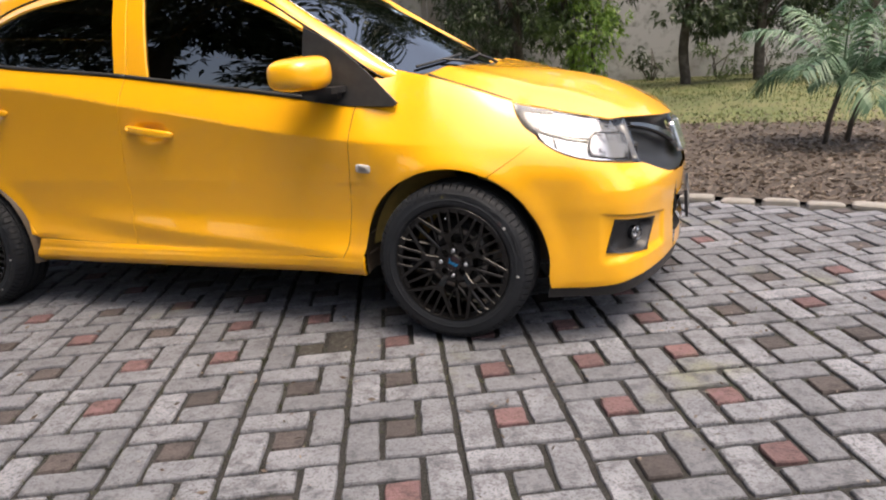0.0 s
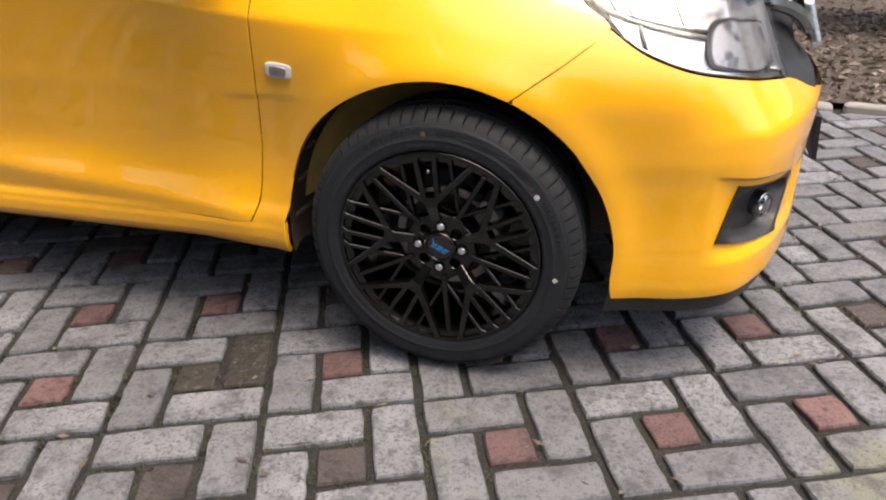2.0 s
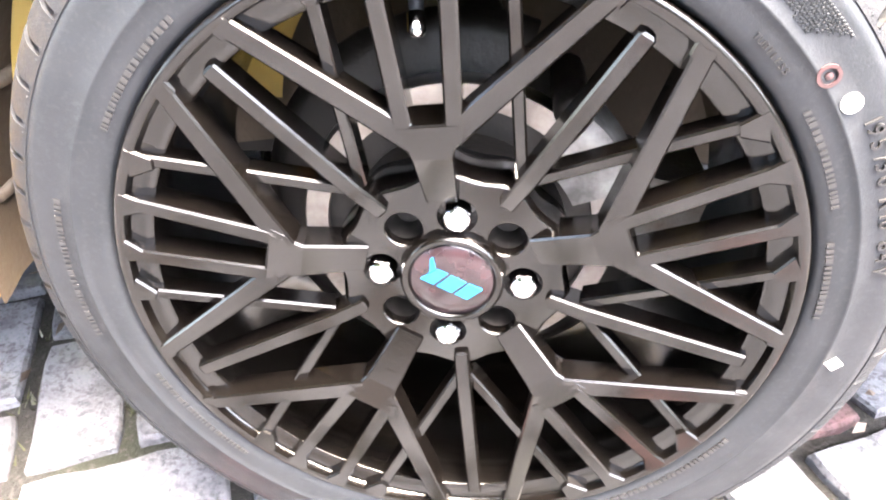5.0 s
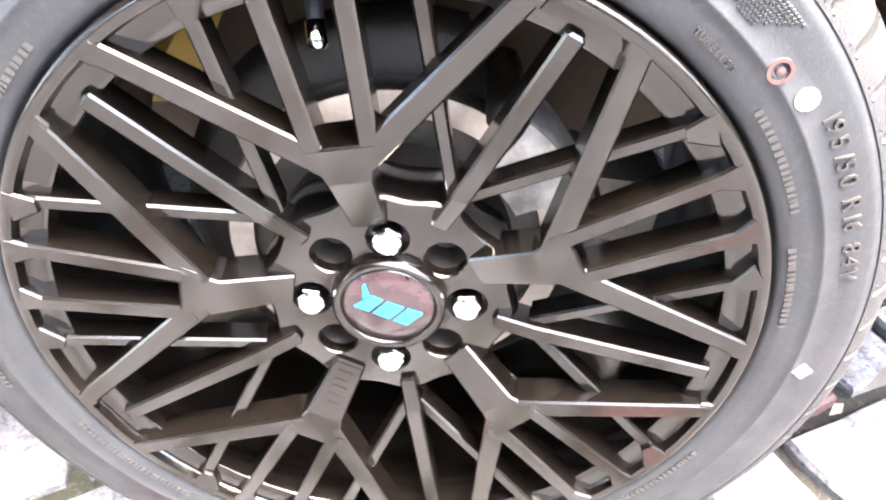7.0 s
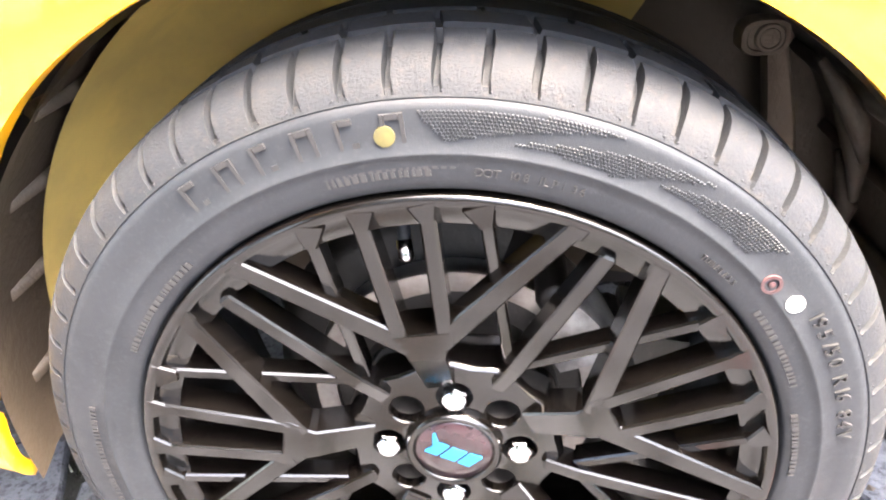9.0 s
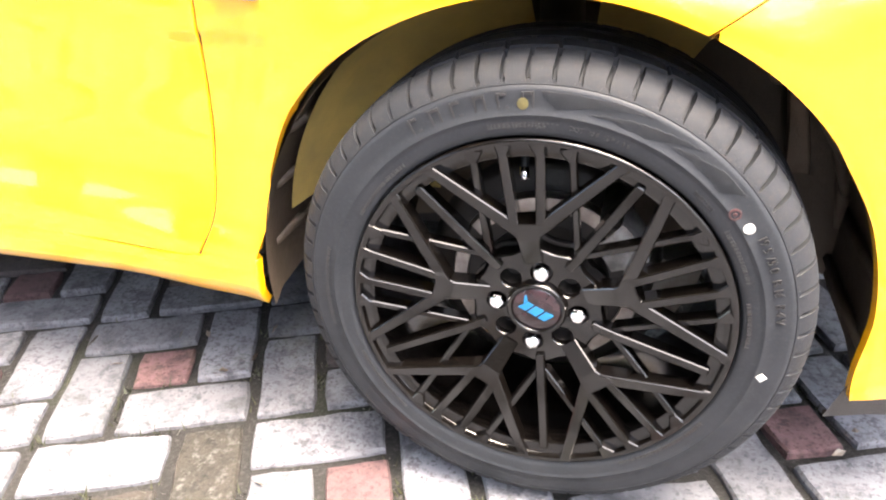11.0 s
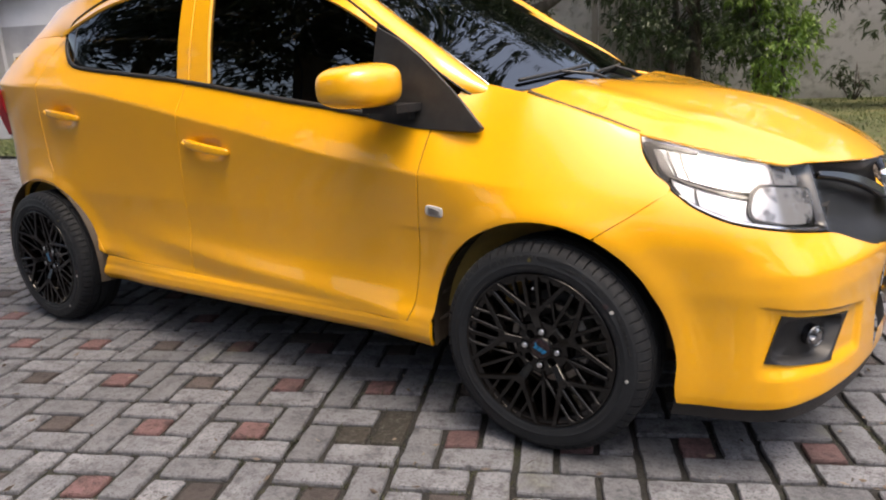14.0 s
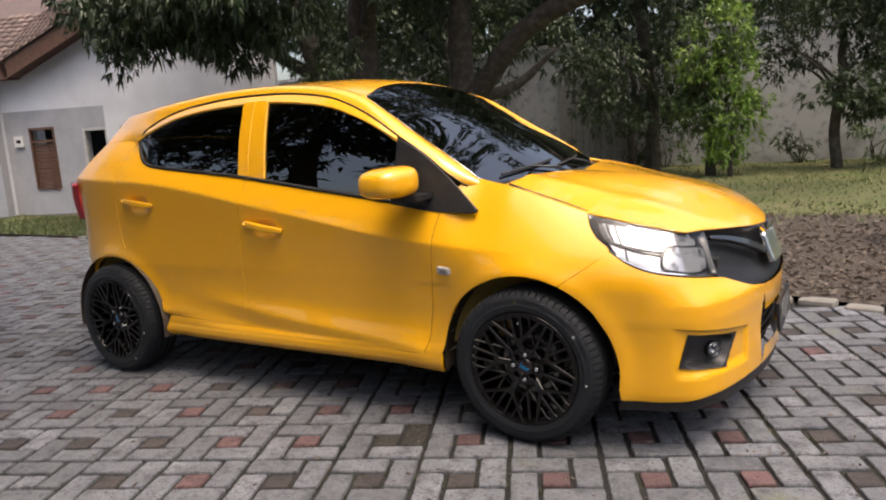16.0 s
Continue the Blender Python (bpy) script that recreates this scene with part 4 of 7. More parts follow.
rail = bulged(coons(part_outer, inner, line2(tuple(part_outer(0)), tuple(inner(0))), curve([tuple(part_outer(1)), tuple(wrap(-2.42, 1.2425)), tuple(inner(1))])), lambda u: 0.014 * (1 - smoothstep(0.86, 0.99, u)) * smoothstep(0.0, 0.12, u))
both("roof_rail", panel_mesh("roof_rail", rail, 110, 14, PAINT), car)
roof_mid = pchip([-2.85, -2.6, -2.3, -1.9, -1.5, -1.2, -1.0, -0.92], [1.385, 1.415, 1.452, 1.478, 1.482, 1.472, 1.450, 1.432])


def roof(u, v):
    side = v if v <= 0.5 else 1 - v
    e = roof_edge(u)
    c = np.array((-0.925 - 1.72 * u, MID, 0.0))
    c[2] = roof_mid(c[0])
    w = side * 2
    p = e + (c - e) * w
    p[2] = e[2] + (c[2] - e[2]) * (1 - (1 - w) ** 2.2)
    p[0] = e[0] + (c[0] - e[0]) * (1 - (1 - w) ** 2)
    return p if v <= 0.5 else flip_y(p)


part("roof", panel_mesh("roof", roof, 70, 50, PAINT), car)
# tail of the roof, closing the rear window
roof_end = curve([tuple(roof(1, k / 12)) for k in range(13)])
gate_top = curve([(-2.55, 0.19, 1.238), (-2.67, 0.5, 1.255), (-2.70, MID, 1.265), flip_y((-2.67, 0.5, 1.255)), flip_y((-2.55, 0.19, 1.238))])
part("rear_window", panel_mesh("rear_window", lambda u, v: np.array(gate_top(u)) * (1 - v) + (np.array(roof_end(u)) + np.array((0.02, 0, -0.012))) * v, 30, 12, TINT), car)
screen_foot = curve([(-0.205, 0.158, 0.955), (-0.155, 0.40, 0.955), (-0.10, 0.62, 0.957), (-0.085, MID, 0.958)])
screen_head = curve([(-0.83, 0.252, 1.350), (-0.885, 0.45, 1.402), (-0.915, 0.65, 1.426), (-0.92, MID, 1.431)])


def screen(u, v):
    w = 2 * (u if u <= 0.5 else 1 - u)
    a, b = screen_foot(w), screen_head(w)
    p = a + (b - a) * v + (screen_edge(v) - (screen_edge(0) + (screen_edge(1) - screen_edge(0)) * v)) * (1 - w)
    p[2] += 0.03 * 4 * v * (1 - v) * w
    return p if u <= 0.5 else flip_y(p)


part("windscreen", panel_mesh("windscreen", lambda u, v: screen(0.006 + 0.988 * u, 0.004 + 0.99 * v), 60, 40, TINT, flange=0.008), car, "dark tinted windscreen")
cowl = panel_mesh("cowl", lambda u, v: np.array(screen(0.02 + 0.96 * u, 0.012)) * (1 - v) + (np.array(bonnet(0.0, 0.02 + 0.96 * u)) + np.array((0.01, 0, -0.02))) * v, 40, 4, BLACK, flange=0)
part("cowl", cowl, car)

glass_top = curve([(-0.578, 0.122, 1.155), (-0.765, 0.146, 1.250), (-0.95, 0.160, 1.320), (-1.15, 0.168, 1.354), (-1.34, 0.172, 1.370), (-1.47, 0.172, 1.371), (-1.77, 0.167, 1.359), (-1.96, 0.155, 1.332), (-2.12, 0.140, 1.285), (-2.255, 0.120, 1.238)])


def belt(x, dz=0.0):
    return np.array(wrap(x, top_z(x))) + np.array((0, 0.012 + 0.33 * dz, dz))


glass_low = curve([tuple(belt(x)) for x in (-0.578, -0.8, -1.1, -1.4, -1.7, -1.9, -2.0, -2.06, -2.12, -2.18, -2.255)])
flat_glass = coons(glass_low, glass_top, line2(tuple(glass_low(0)), tuple(glass_top(0))), line2(tuple(glass_low(1)), tuple(glass_top(1))))
glass = bulged(flat_glass, 0.010)


def glass_x(x, v):
    lo, hi = 0.0, 1.0
    for _ in range(13):
        m = (lo + hi) / 2
        if flat_glass(m, v)[0] > x:
            lo = m
        else:
            hi = m
    return np.array(glass(lo, v))


def outward(p, d):
    return np.array(p) + np.array((0, -0.94, 0.33)) * d


# panes of the front and the rear door
def pane(x0l, x0h, x1l, x1h):
    return lambda u, v: outward(glass_x((x0l + (x0h - x0l) * v) * (1 - u) + (x1l + (x1h - x1l) * v) * u, v), -0.004)


both("window", panel_mesh("window", pane(-0.583, -0.583, -1.31, -1.345), 50, 24, TINT, flange=0.004), door_front, "dark tinted window", door_front_left)
both("window", panel_mesh("window", pane(-1.44, -1.455, -2.115, -2.135), 50, 24, TINT, flange=0.004), door_rear, "dark tinted window", door_rear_left)
both("quarter_pane", panel_mesh("quarter_pane", pane(-2.125, -2.145, -2.25, -2.25), 12, 20, GLOSS, flange=0.004), door_rear, "gloss black corner piece", door_rear_left)
# yellow pillar between the panes, in two halves that part with the doors
both("pillar", panel_mesh("pillar", lambda u, v: outward(glass_x((-1.292 - 0.033 * v) * (1 - u) + (-1.388 - 0.012 * v) * u, v), 0.006), 6, 24, PAINT, flange=0.02), door_front, "", door_front_left)
both("pillar", panel_mesh("pillar", lambda u, v: outward(glass_x((-1.394 - 0.012 * v) * (1 - u) + (-1.455 - 0.02 * v) * u, v), 0.006), 6, 24, PAINT, flange=0.02), door_rear, "", door_rear_left)
# window frames of body colour along the top
frame_out = curve([tuple(np.array(outer(k / 40 * 0.985)) + np.array((0.004, -0.004, -0.010))) for k in range(41)])


def frame_strip(x0, x1):
    def at(u, v):
        x = x0 + (x1 - x0) * u
        a = outward(glass_x(x, 0.985), 0.005)
        lo, hi = 0.0, 1.0
        for _ in range(20):
            m = (lo + hi) / 2
            if frame_out(m)[0] > x - 0.01:
                lo = m
            else:
                hi = m
        return a + (np.array(frame_out(lo)) - a) * v
    return at


both("window_frame", panel_mesh("window_frame", frame_strip(-0.585, -1.388), 60, 5, PAINT, flange=0.015), door_front, "", door_front_left)
both("window_frame", panel_mesh("window_frame", frame_strip(-1.394, -2.25), 60, 5, PAINT, flange=0.015), door_rear, "", door_rear_left)


def seal_run(f, n, r, name, parents, mat=SEAL):
    s = Soup().tube([f(k / n) for k in range(n + 1)], r, 6)
    both(name, s.mesh(name, mat, True), parents[0], "", parents[1])


seal_run(lambda t: np.array(outer(t * 0.98)) + np.array((0, 0.001, -0.003)), 60, 0.004, "roof_seal", (car, car))
seal_run(lambda t: belt(-0.583 - 0.808 * t, 0.004) + np.array((0, -0.012, 0)), 30, 0.009, "belt_seal", (door_front, door_front_left))
seal_run(lambda t: belt(-1.392 - 0.85 * t, 0.004) + np.array((0, -0.012, 0)), 30, 0.009, "belt_seal", (door_rear, door_rear_left))
# dark rubber behind the gaps between the panels
def gap_seal(points, parents, deep=0.011, mat=SEAL):
    c = curve(points)
    pts = []
    for k in range(31):
        s, z = c(k / 30)
        x, y, nx, ny = plan_at(s)
        pts.append(wrap(s, z) + Vector((nx, ny, 0)) * deep)
    both("gap_seal", Soup().tube(pts, 0.0080, 6).mesh("gap_seal", mat, True), parents[0], "", parents[1])


gap_seal(front_gap, (door_front, door_front_left))
gap_seal(mid_gap, (door_rear, door_rear_left))
gap_seal(rear_gap, (door_rear, door_rear_left))
gap_seal([(-1.478, 0.3155), (-1.13, 0.3072), (-0.80, 0.2985), (-0.462, 0.2895)], (door_front, door_front_left), 0.010)
gap_seal([(-2.03, 0.333), (-1.75, 0.3245), (-1.478, 0.3157)], (door_rear, door_rear_left), 0.010)
gap_seal([seam_foot, (0.18, 0.634), (0.22, 0.660), (0.266, 0.692), (0.305, 0.720)], (car, car), 0.011, SEAM)
gap_seal([tail_foot, (-2.79, 0.52), (-2.85, 0.66)], (car, car))
gap_seal([(-0.11, 0.957), (-0.03, 0.929), (0.09, 0.889), (0.205, 0.849)], (car, car), 0.0185, SEAM)
# black triangle ahead of the front window
sail_low = curve([tuple(belt(-0.585) + np.array((0, -0.016, -0.004))), (-0.43, 0.046, 0.872), (-0.30, 0.046, 0.864), (-0.213, 0.050, 0.860)])
sail_top = curve([(-0.582, 0.114, 1.158), (-0.50, 0.104, 1.118), (-0.36, 0.086, 1.015), (-0.27, 0.070, 0.935), (-0.206, 0.052, 0.872)])
both("sail_panel", panel_mesh("sail_panel", coons(sail_low, sail_top, line2(tuple(sail_low(0)), tuple(sail_top(0))), line2(tuple(sail_low(1)), tuple(sail_top(1)))), 30, 16, BLACK, flange=0.02), car, "matt black corner panel")


# ---- mirrors, handles, small lamps ----
def blob(name, centre, size, power, mat, m=None, nu=40, nv=24, shape=None):
    """A rounded box."""
    def sp(c, e):
        return math.copysign(abs(c) ** e, c)
    v, f = [], []
    for j in range(nv + 1):
        b = -math.pi / 2 + math.pi * j / nv
        for i in range(nu):
            a = math.tau * i / nu
            p = Vector((sp(math.cos(b), power) * sp(math.cos(a), power) * size[0], sp(math.cos(b), power) * sp(math.sin(a), power) * size[1], sp(math.sin(b), power) * size[2]))
            if shape:
                p = shape(p)
            v.append((m @ p if m else p) + Vector(centre))
    for j in range(nv):
        for i in range(nu):
            k = (i + 1) % nu
            f.append((j * nu + i, j * nu + k, (j + 1) * nu + k, (j + 1) * nu + i))
    return mesh_of(name, v, f, mat, True)


def mirror_shape(p):
    # blunt towards the rear, rounded ahead, thinner outboard
    t = (p.y + 0.10) / 0.2
    k = 0.86 + 0.14 * t
    front = p.x > 0
    q = Vector((p.x * (0.95 if front else 0.75), p.y, p.z * k))
    q.x += 0.025 * (0.5 - abs(0.5 - t)) - 0.02 * (1 - t)
    q.z += 0.004 * t
    return q


mir = blob("door_mirror", (-0.505, -0.080, 0.992), (0.100, 0.112, 0.064), 0.62, PAINT, shape=mirror_shape)
m_right, m_left = both("door_mirror", mir, car, "yellow door mirror on a black foot")
both("mirror_glass", blob("mirror_glass", (-0.578, -0.082, 0.992), (0.006, 0.088, 0.050), 0.6, CHROME), m_right, "", m_left)
both("seam", Soup().tube([(-0.505 + 0.081 * math.cos(a) * (0.95 if math.cos(a) > 0 else 0.7), -0.082 + 0.1015 * math.sin(a), 0.962) for a in [math.radians(-100 + 10 * k) for k in range(21)]], 0.002, 6).mesh("seam", SEAL, True), m_right, "", m_left)
foot = Soup().box((-0.52, -0.06, 0.918), (-0.40, 0.06, 0.940)).box((-0.50, 0.02, 0.895), (-0.42, 0.075, 0.925))
both("foot", foot.mesh("foot", BLACK), m_right, "black plastic foot", m_left)
for (hx, hz), dr, tilt in zip(handles, ((door_front, door_front_left), (door_rear, door_rear_left)), (8.5, 7)):
    base = wrap(hx, hz)
    turn = Matrix.Rotation(radians(tilt), 4, "Y")
    h = blob("handle", base + Vector((0, -0.030, 0)), (0.118, 0.011, 0.0155), 0.55, PAINT, m=turn, shape=lambda p: p + Vector((0, 0.016 * (p.x / 0.118) ** 2 - 0.004, 0)))
    hr, hl2 = both("door_handle", h, dr[0], "yellow pull handle", dr[1])
    k = blob("lock_cap", base + Vector((-0.098, -0.032, 0.012)), (0.009, 0.008, 0.009), 1.0, PAINT)
    both("lock_cap", k, hr, "", hl2)
mk = wrap(-0.338, 0.640)
sm = both("side_marker", blob("side_marker", mk + Vector((0, -0.001, 0)), (0.030, 0.007, 0.0155), 0.45, WHITE_MARK, m=Matrix.Rotation(radians(6), 4, "Y")), car, "small clear side marker lamp")
both("lens", blob("lens", mk + Vector((0, -0.006, 0)), (0.019, 0.0045, 0.009), 0.5, STEEL, m=Matrix.Rotation(radians(6), 4, "Y")), sm[0], "", sm[1])
# tail lamps
tl = panel_mesh("tail_lamp", lambda u, v: wrap(-2.95 + 0.02 * v + (0.06 + 0.19 * v) * u, 0.83 + 0.205 * v - 0.01 * u) + Vector((-0.030, -0.026, 0)), 20, 16, RED, flange=0.03)
both("tail_lamp", tl, car, "red tail lamp")
# wipers and antenna
for u0, u1, up in ((0.10, 0.43, 0.41), (0.42, 0.74, 0.71)):
    lift = np.array((0.005, 0, 0.008))
    arm = Soup().tube([np.array(screen(up, 0.0)) + np.array((0.04, 0, -0.005)), np.array(screen(up - 0.03, 0.03)) + 1.8 * lift, np.array(screen((u0 + u1) / 2, 0.072)) + 1.4 * lift], [0.009, 0.007, 0.005], 6)
    w = part("wiper", arm.mesh("wiper", BLACK, True), car)
    blade = Soup().tube([np.array(screen(u0 + (u1 - u0) * k / 8, 0.05 + 0.045 * k / 8)) + lift for k in range(9)], 0.0055, 6)
    part("blade", blade.mesh("blade", SEAL, True), w)

# front number plate with plain bars
plate = Soup().box((0.0, -0.20, -0.055), (0.012, 0.20, 0.055))
pm = pose(0.783, MID, 0.375, 0, -4, 0)
pl = part("number_plate", plate.mesh("number_plate", PLATE, False, pm), car, "black number plate")
bars = Soup().box((0.012, -0.15, -0.015), (0.014, 0.15, 0.035)).box((0.012, -0.05, -0.045), (0.014, 0.05, -0.030))
part("bars", bars.mesh("bars", PLATE_BAR, False, pm), pl)

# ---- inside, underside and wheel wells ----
# plain near-black boxes, added to stop light passing through the hollow body
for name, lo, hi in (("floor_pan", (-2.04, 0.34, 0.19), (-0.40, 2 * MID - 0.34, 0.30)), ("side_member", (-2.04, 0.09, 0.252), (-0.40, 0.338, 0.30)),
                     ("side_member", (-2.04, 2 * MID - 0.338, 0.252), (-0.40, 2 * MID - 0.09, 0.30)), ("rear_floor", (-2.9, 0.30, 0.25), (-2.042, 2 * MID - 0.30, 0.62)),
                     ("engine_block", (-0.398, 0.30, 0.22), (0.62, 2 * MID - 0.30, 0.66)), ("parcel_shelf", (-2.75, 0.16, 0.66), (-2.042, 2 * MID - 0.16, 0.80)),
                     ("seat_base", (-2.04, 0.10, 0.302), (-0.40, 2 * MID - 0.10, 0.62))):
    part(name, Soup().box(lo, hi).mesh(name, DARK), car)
for cx, name in ((-0.004, "wheel_arch"), (-2.42, "wheel_arch")):
    m = Matrix.Translation((cx, 0, 0.272)) @ Matrix.Diagonal((1.02, 1, 1.055, 1))
    well = Soup().lathe([(0.349, 0.005), (0.353, 0.022), (0.362, 0.05), (0.368, 0.12), (0.368, 0.30)], 60, start=radians(-9), end=radians(187)).mesh(name, LINER, True, m)
    wr, wl = both(name, well, car, "dusty black arch liner")
    ridge = Soup()
    for a in range(-5, 190, 13):
        d = Vector((math.cos(radians(a)), 0, math.sin(radians(a))))
        ridge.tube([d * 0.366 + Vector((0, 0.06, 0)), d * 0.363 + Vector((0, 0.18, 0)), d * 0.366 + Vector((0, 0.29, 0))], 0.007, 5)
    both("rib", ridge.mesh("rib", LINER, True, m), wr, "", wl)
    fold = Soup()
    for a, y0 in ((14, 0.20), (24, 0.16), (33, 0.12)):
        d = Vector((math.cos(radians(a)), 0, math.sin(radians(a))))
        n = Vector((-d.z, 0, d.x))
        fold.tube([d * 0.350 + n * -0.05 + Vector((0, y0 + 0.03, 0)), d * 0.352 + Vector((0, y0, 0)), d * 0.350 + n * 0.05 + Vector((0, y0 + 0.01, 0))], [0.004, 0.009, 0.003], 8)
    both("fold", fold.mesh("fold", LINER, True, m), wr, "", wl)
    wall = Soup().lathe([(0.10, 0.285), (0.37, 0.275)], 40, start=radians(-9), end=radians(187)).mesh("inner_wall", LINER, True, m)
    both("inner_wall", wall, wr, "", wl)
    olive = Soup().lathe([(0.19, 0.262), (0.30, 0.235), (0.345, 0.19), (0.358, 0.10)], 30, start=radians(100), end=radians(172)).mesh("inner_panel", PAINT_IN, True, m)
    both("inner_panel", olive, wr, "overspray-coloured inner panel", wl)
    olive = Soup().lathe([(0.24, 0.262), (0.33, 0.245), (0.352, 0.20), (0.360, 0.12)], 20, start=radians(57), end=radians(84)).mesh("inner_panel", PAINT_IN, True, m)
    both("inner_panel", olive, wr, "overspray-coloured inner panel", wl)

# ---- wheels: axis along y, outer face towards -y ----
def build_wheel():
    def at(r, a, y):
        return Vector((r * math.cos(radians(a)), y, r * math.sin(radians(a))))

    barrel = Soup().lathe([(0.2150, -0.0340), (0.2150, -0.0430), (0.2144, -0.0458), (0.2132, -0.0470), (0.2115, -0.0475), (0.2086, -0.0475), (0.2072, -0.0466), (0.2066, -0.0420), (0.2058, -0.0405),
                           (0.1942, -0.0382), (0.1926, -0.0374), (0.1918, -0.0355), (0.1910, -0.0100), (0.1900, 0.05), (0.190, 0.11), (0.203, 0.150), (0.214, 0.155)], 120)
    wheel = new("wheel", auto_smooth(barrel.mesh("wheel", RIM, True), 40))
    wheel["label"] = "gloss black alloy wheel with crossed spokes"
    # hub plate, drilled for two bolt circles
    bm = bmesh.new()
    face_y, loops = -0.0205, []
    for cx, cz, rad, n in [(0, 0, 0.0738, 96), (0, 0, 0.0340, 64)] + [(*[at(0.0472, 45 * k - 4, 0)[q] for q in (0, 2)], 0.0130, 28) for k in range(8)]:
        wave = [rad + (0.0022 * math.cos(10 * (math.tau * q / n - radians(95.5))) if n == 96 else 0) for q in range(n)]
        vs = [bm.verts.new((cx + wave[q] * math.cos(math.tau * q / n), face_y, cz + wave[q] * math.sin(math.tau * q / n))) for q in range(n)]
        loops.append([bm.edges.new((vs[q], vs[(q + 1) % n])) for q in range(n)])
    bmesh.ops.triangle_fill(bm, use_beauty=True, use_dissolve=False, edges=[e for l in loops for e in l])
    for k, l in enumerate(loops):
        for dy, grow in ((0.0010, 1.02 if k == 0 else 0.945), (0.0050, 1.035 if k == 0 else 0.985), (0.030, 1.0)):
            made = bmesh.ops.extrude_edge_only(bm, edges=l)["geom"]
            vs = [g for g in made if isinstance(g, bmesh.types.BMVert)]
            l = [g for g in made if isinstance(g, bmesh.types.BMEdge) and all(v in vs for v in g.verts)]
            c = sum((v.co for v in vs), Vector()) / len(vs)
            for v in vs:
                v.co = c + (v.co - c) * grow
                v.co.y += dy
    part("hub_plate", auto_smooth(bm_mesh("hub_plate", bm, RIM, True), 30), wheel)
    for k in range(8):
        c = at(0.0472, 45 * k - 4, 0)
        if k % 2:
            seat = Soup().lathe([(0.0126, -0.0135), (0.0114, -0.010), (0.0098, -0.005), (0.0098, -0.003), (0.0085, 0.003), (0.0, 0.004)], 24)
        else:
            seat = Soup().lathe([(0.0127, -0.008), (0.0, -0.007)], 24)
        part("bolt_seat", auto_smooth(seat.mesh("bolt_seat", HAT if k % 2 else GLOSS, True, Matrix.Translation(c)), 25), wheel)
        if k % 2 == 0:
            nut = Soup().lathe([(0.0094, -0.007), (0.0094, -0.0228), (0.0085, -0.0246)], 6)
            nut.lathe([(0.0086, -0.0240), (0.0082, -0.0256), (0.0068, -0.0268), (0.0040, -0.0275), (0.0, -0.0278)], 24)
            part("lug_nut", auto_smooth(nut.mesh("lug_nut", CHROME, True, Matrix.Translation(c) @ Matrix.Rotation(radians(17 * k), 4, "Y")), 25), wheel, "chrome lug nut")
    cap = Soup().lathe([(0.0352, -0.014), (0.0350, -0.0225), (0.0342, -0.0255), (0.0325, -0.0270), (0.0305, -0.0270), (0.0290, -0.0260), (0.0284, -0.0246), (0.0276, -0.0250)], 64)
    cp = part("centre_cap", auto_smooth(cap.mesh("centre_cap", RIM, True), 40), wheel)
    part("cap_face", Soup().lathe([(0.0278, -0.0248), (0.0268, -0.0260), (0.015, -0.0272), (0.0, -0.0276)], 64).mesh("cap_face", CAP, True), cp)
    # plain slanted blue shapes on the cap: three blocks and a wing
    for q in ([(-0.0200, -0.0055), (-0.0105, -0.0055), (-0.0060, 0.0065), (-0.0150, 0.0065)], [(-0.0080, -0.0055), (0.0030, -0.0055), (0.0075, 0.0065), (-0.0035, 0.0065)],
              [(0.0055, -0.0055), (0.0130, -0.0055), (0.0195, 0.0065), (0.0100, 0.0065)], [(0.0140, -0.0055), (0.0195, -0.0120), (0.0205, -0.0100), (0.0165, -0.0010)]):
        logo = Soup().add([(x, -0.0284, z) for x, z in q] + [(x, -0.0258, z) for x, z in q], [(0, 1, 2, 3), (0, 4, 5, 1), (1, 5, 6, 2), (2, 6, 7, 3), (3, 7, 4, 0)])
        part("blue_bar", logo.mesh("blue_bar", BLUE, False, Matrix.Rotation(radians(207), 4, "Y")), cp)
    # spokes
    for k in range(5):
        a = 95.5 + 72 * k
        r = Matrix.Rotation(radians(-a), 4, "Y")

        def p(x, off, y):
            return r @ Vector((x, y, off))

        y_spoke = Soup()
        # trunk rising from the hub to the crest, and the flat crest from which the arms part
        y_spoke.bar(p(0.0580, 0, -0.0225), p(0.0970, 0, -0.0405), 0.0205, 0.0250, 0.026)
        y_spoke.bar(p(0.0965, 0, -0.0404), p(0.1175, 0, -0.0430), 0.0250, 0.0370, 0.026)
        for sgn in (-1, 1):
            end = at(0.2085, 28.6 * sgn, -0.0475)
            y_spoke.bar(p(0.1075, 0.0085 * sgn, -0.0416), p(end.x, end.z, -0.0477), 0.0148, 0.0114, 0.022)
            y_spoke.bar(p(0.1120, 0.0140 * sgn, -0.0424), p(0.2080, 0.0196 * sgn, -0.0477), 0.0106, 0.0096, 0.022)
            # rounded webs in the corners between the arms
            for x0, x1, o0, o1, w in ((0.1165, 0.1215, 0.0150, 0.0156, 0.0150), (0.1120, 0.1195, 0.0130, 0.0175, 0.0150), (0.1165, 0.1190, 0.0, 0.0, 0.0300)):
                y_spoke.bar(p(x0, o0 * sgn, -0.0424), p(x1, o1 * sgn, -0.0426), w, w * 0.72, 0.020)
            # flared feet where the inner arms meet the rim, reaching towards each other
            y_spoke.bar(p(0.1960, 0.0190 * sgn, -0.0471), p(0.2085, 0.0176 * sgn, -0.0478), 0.0090, 0.0180, 0.012)
            y_spoke.bar(p(end.x * 0.965, end.z * 0.965, -0.0471), p(end.x, end.z, -0.0478), 0.0105, 0.0150, 0.012)
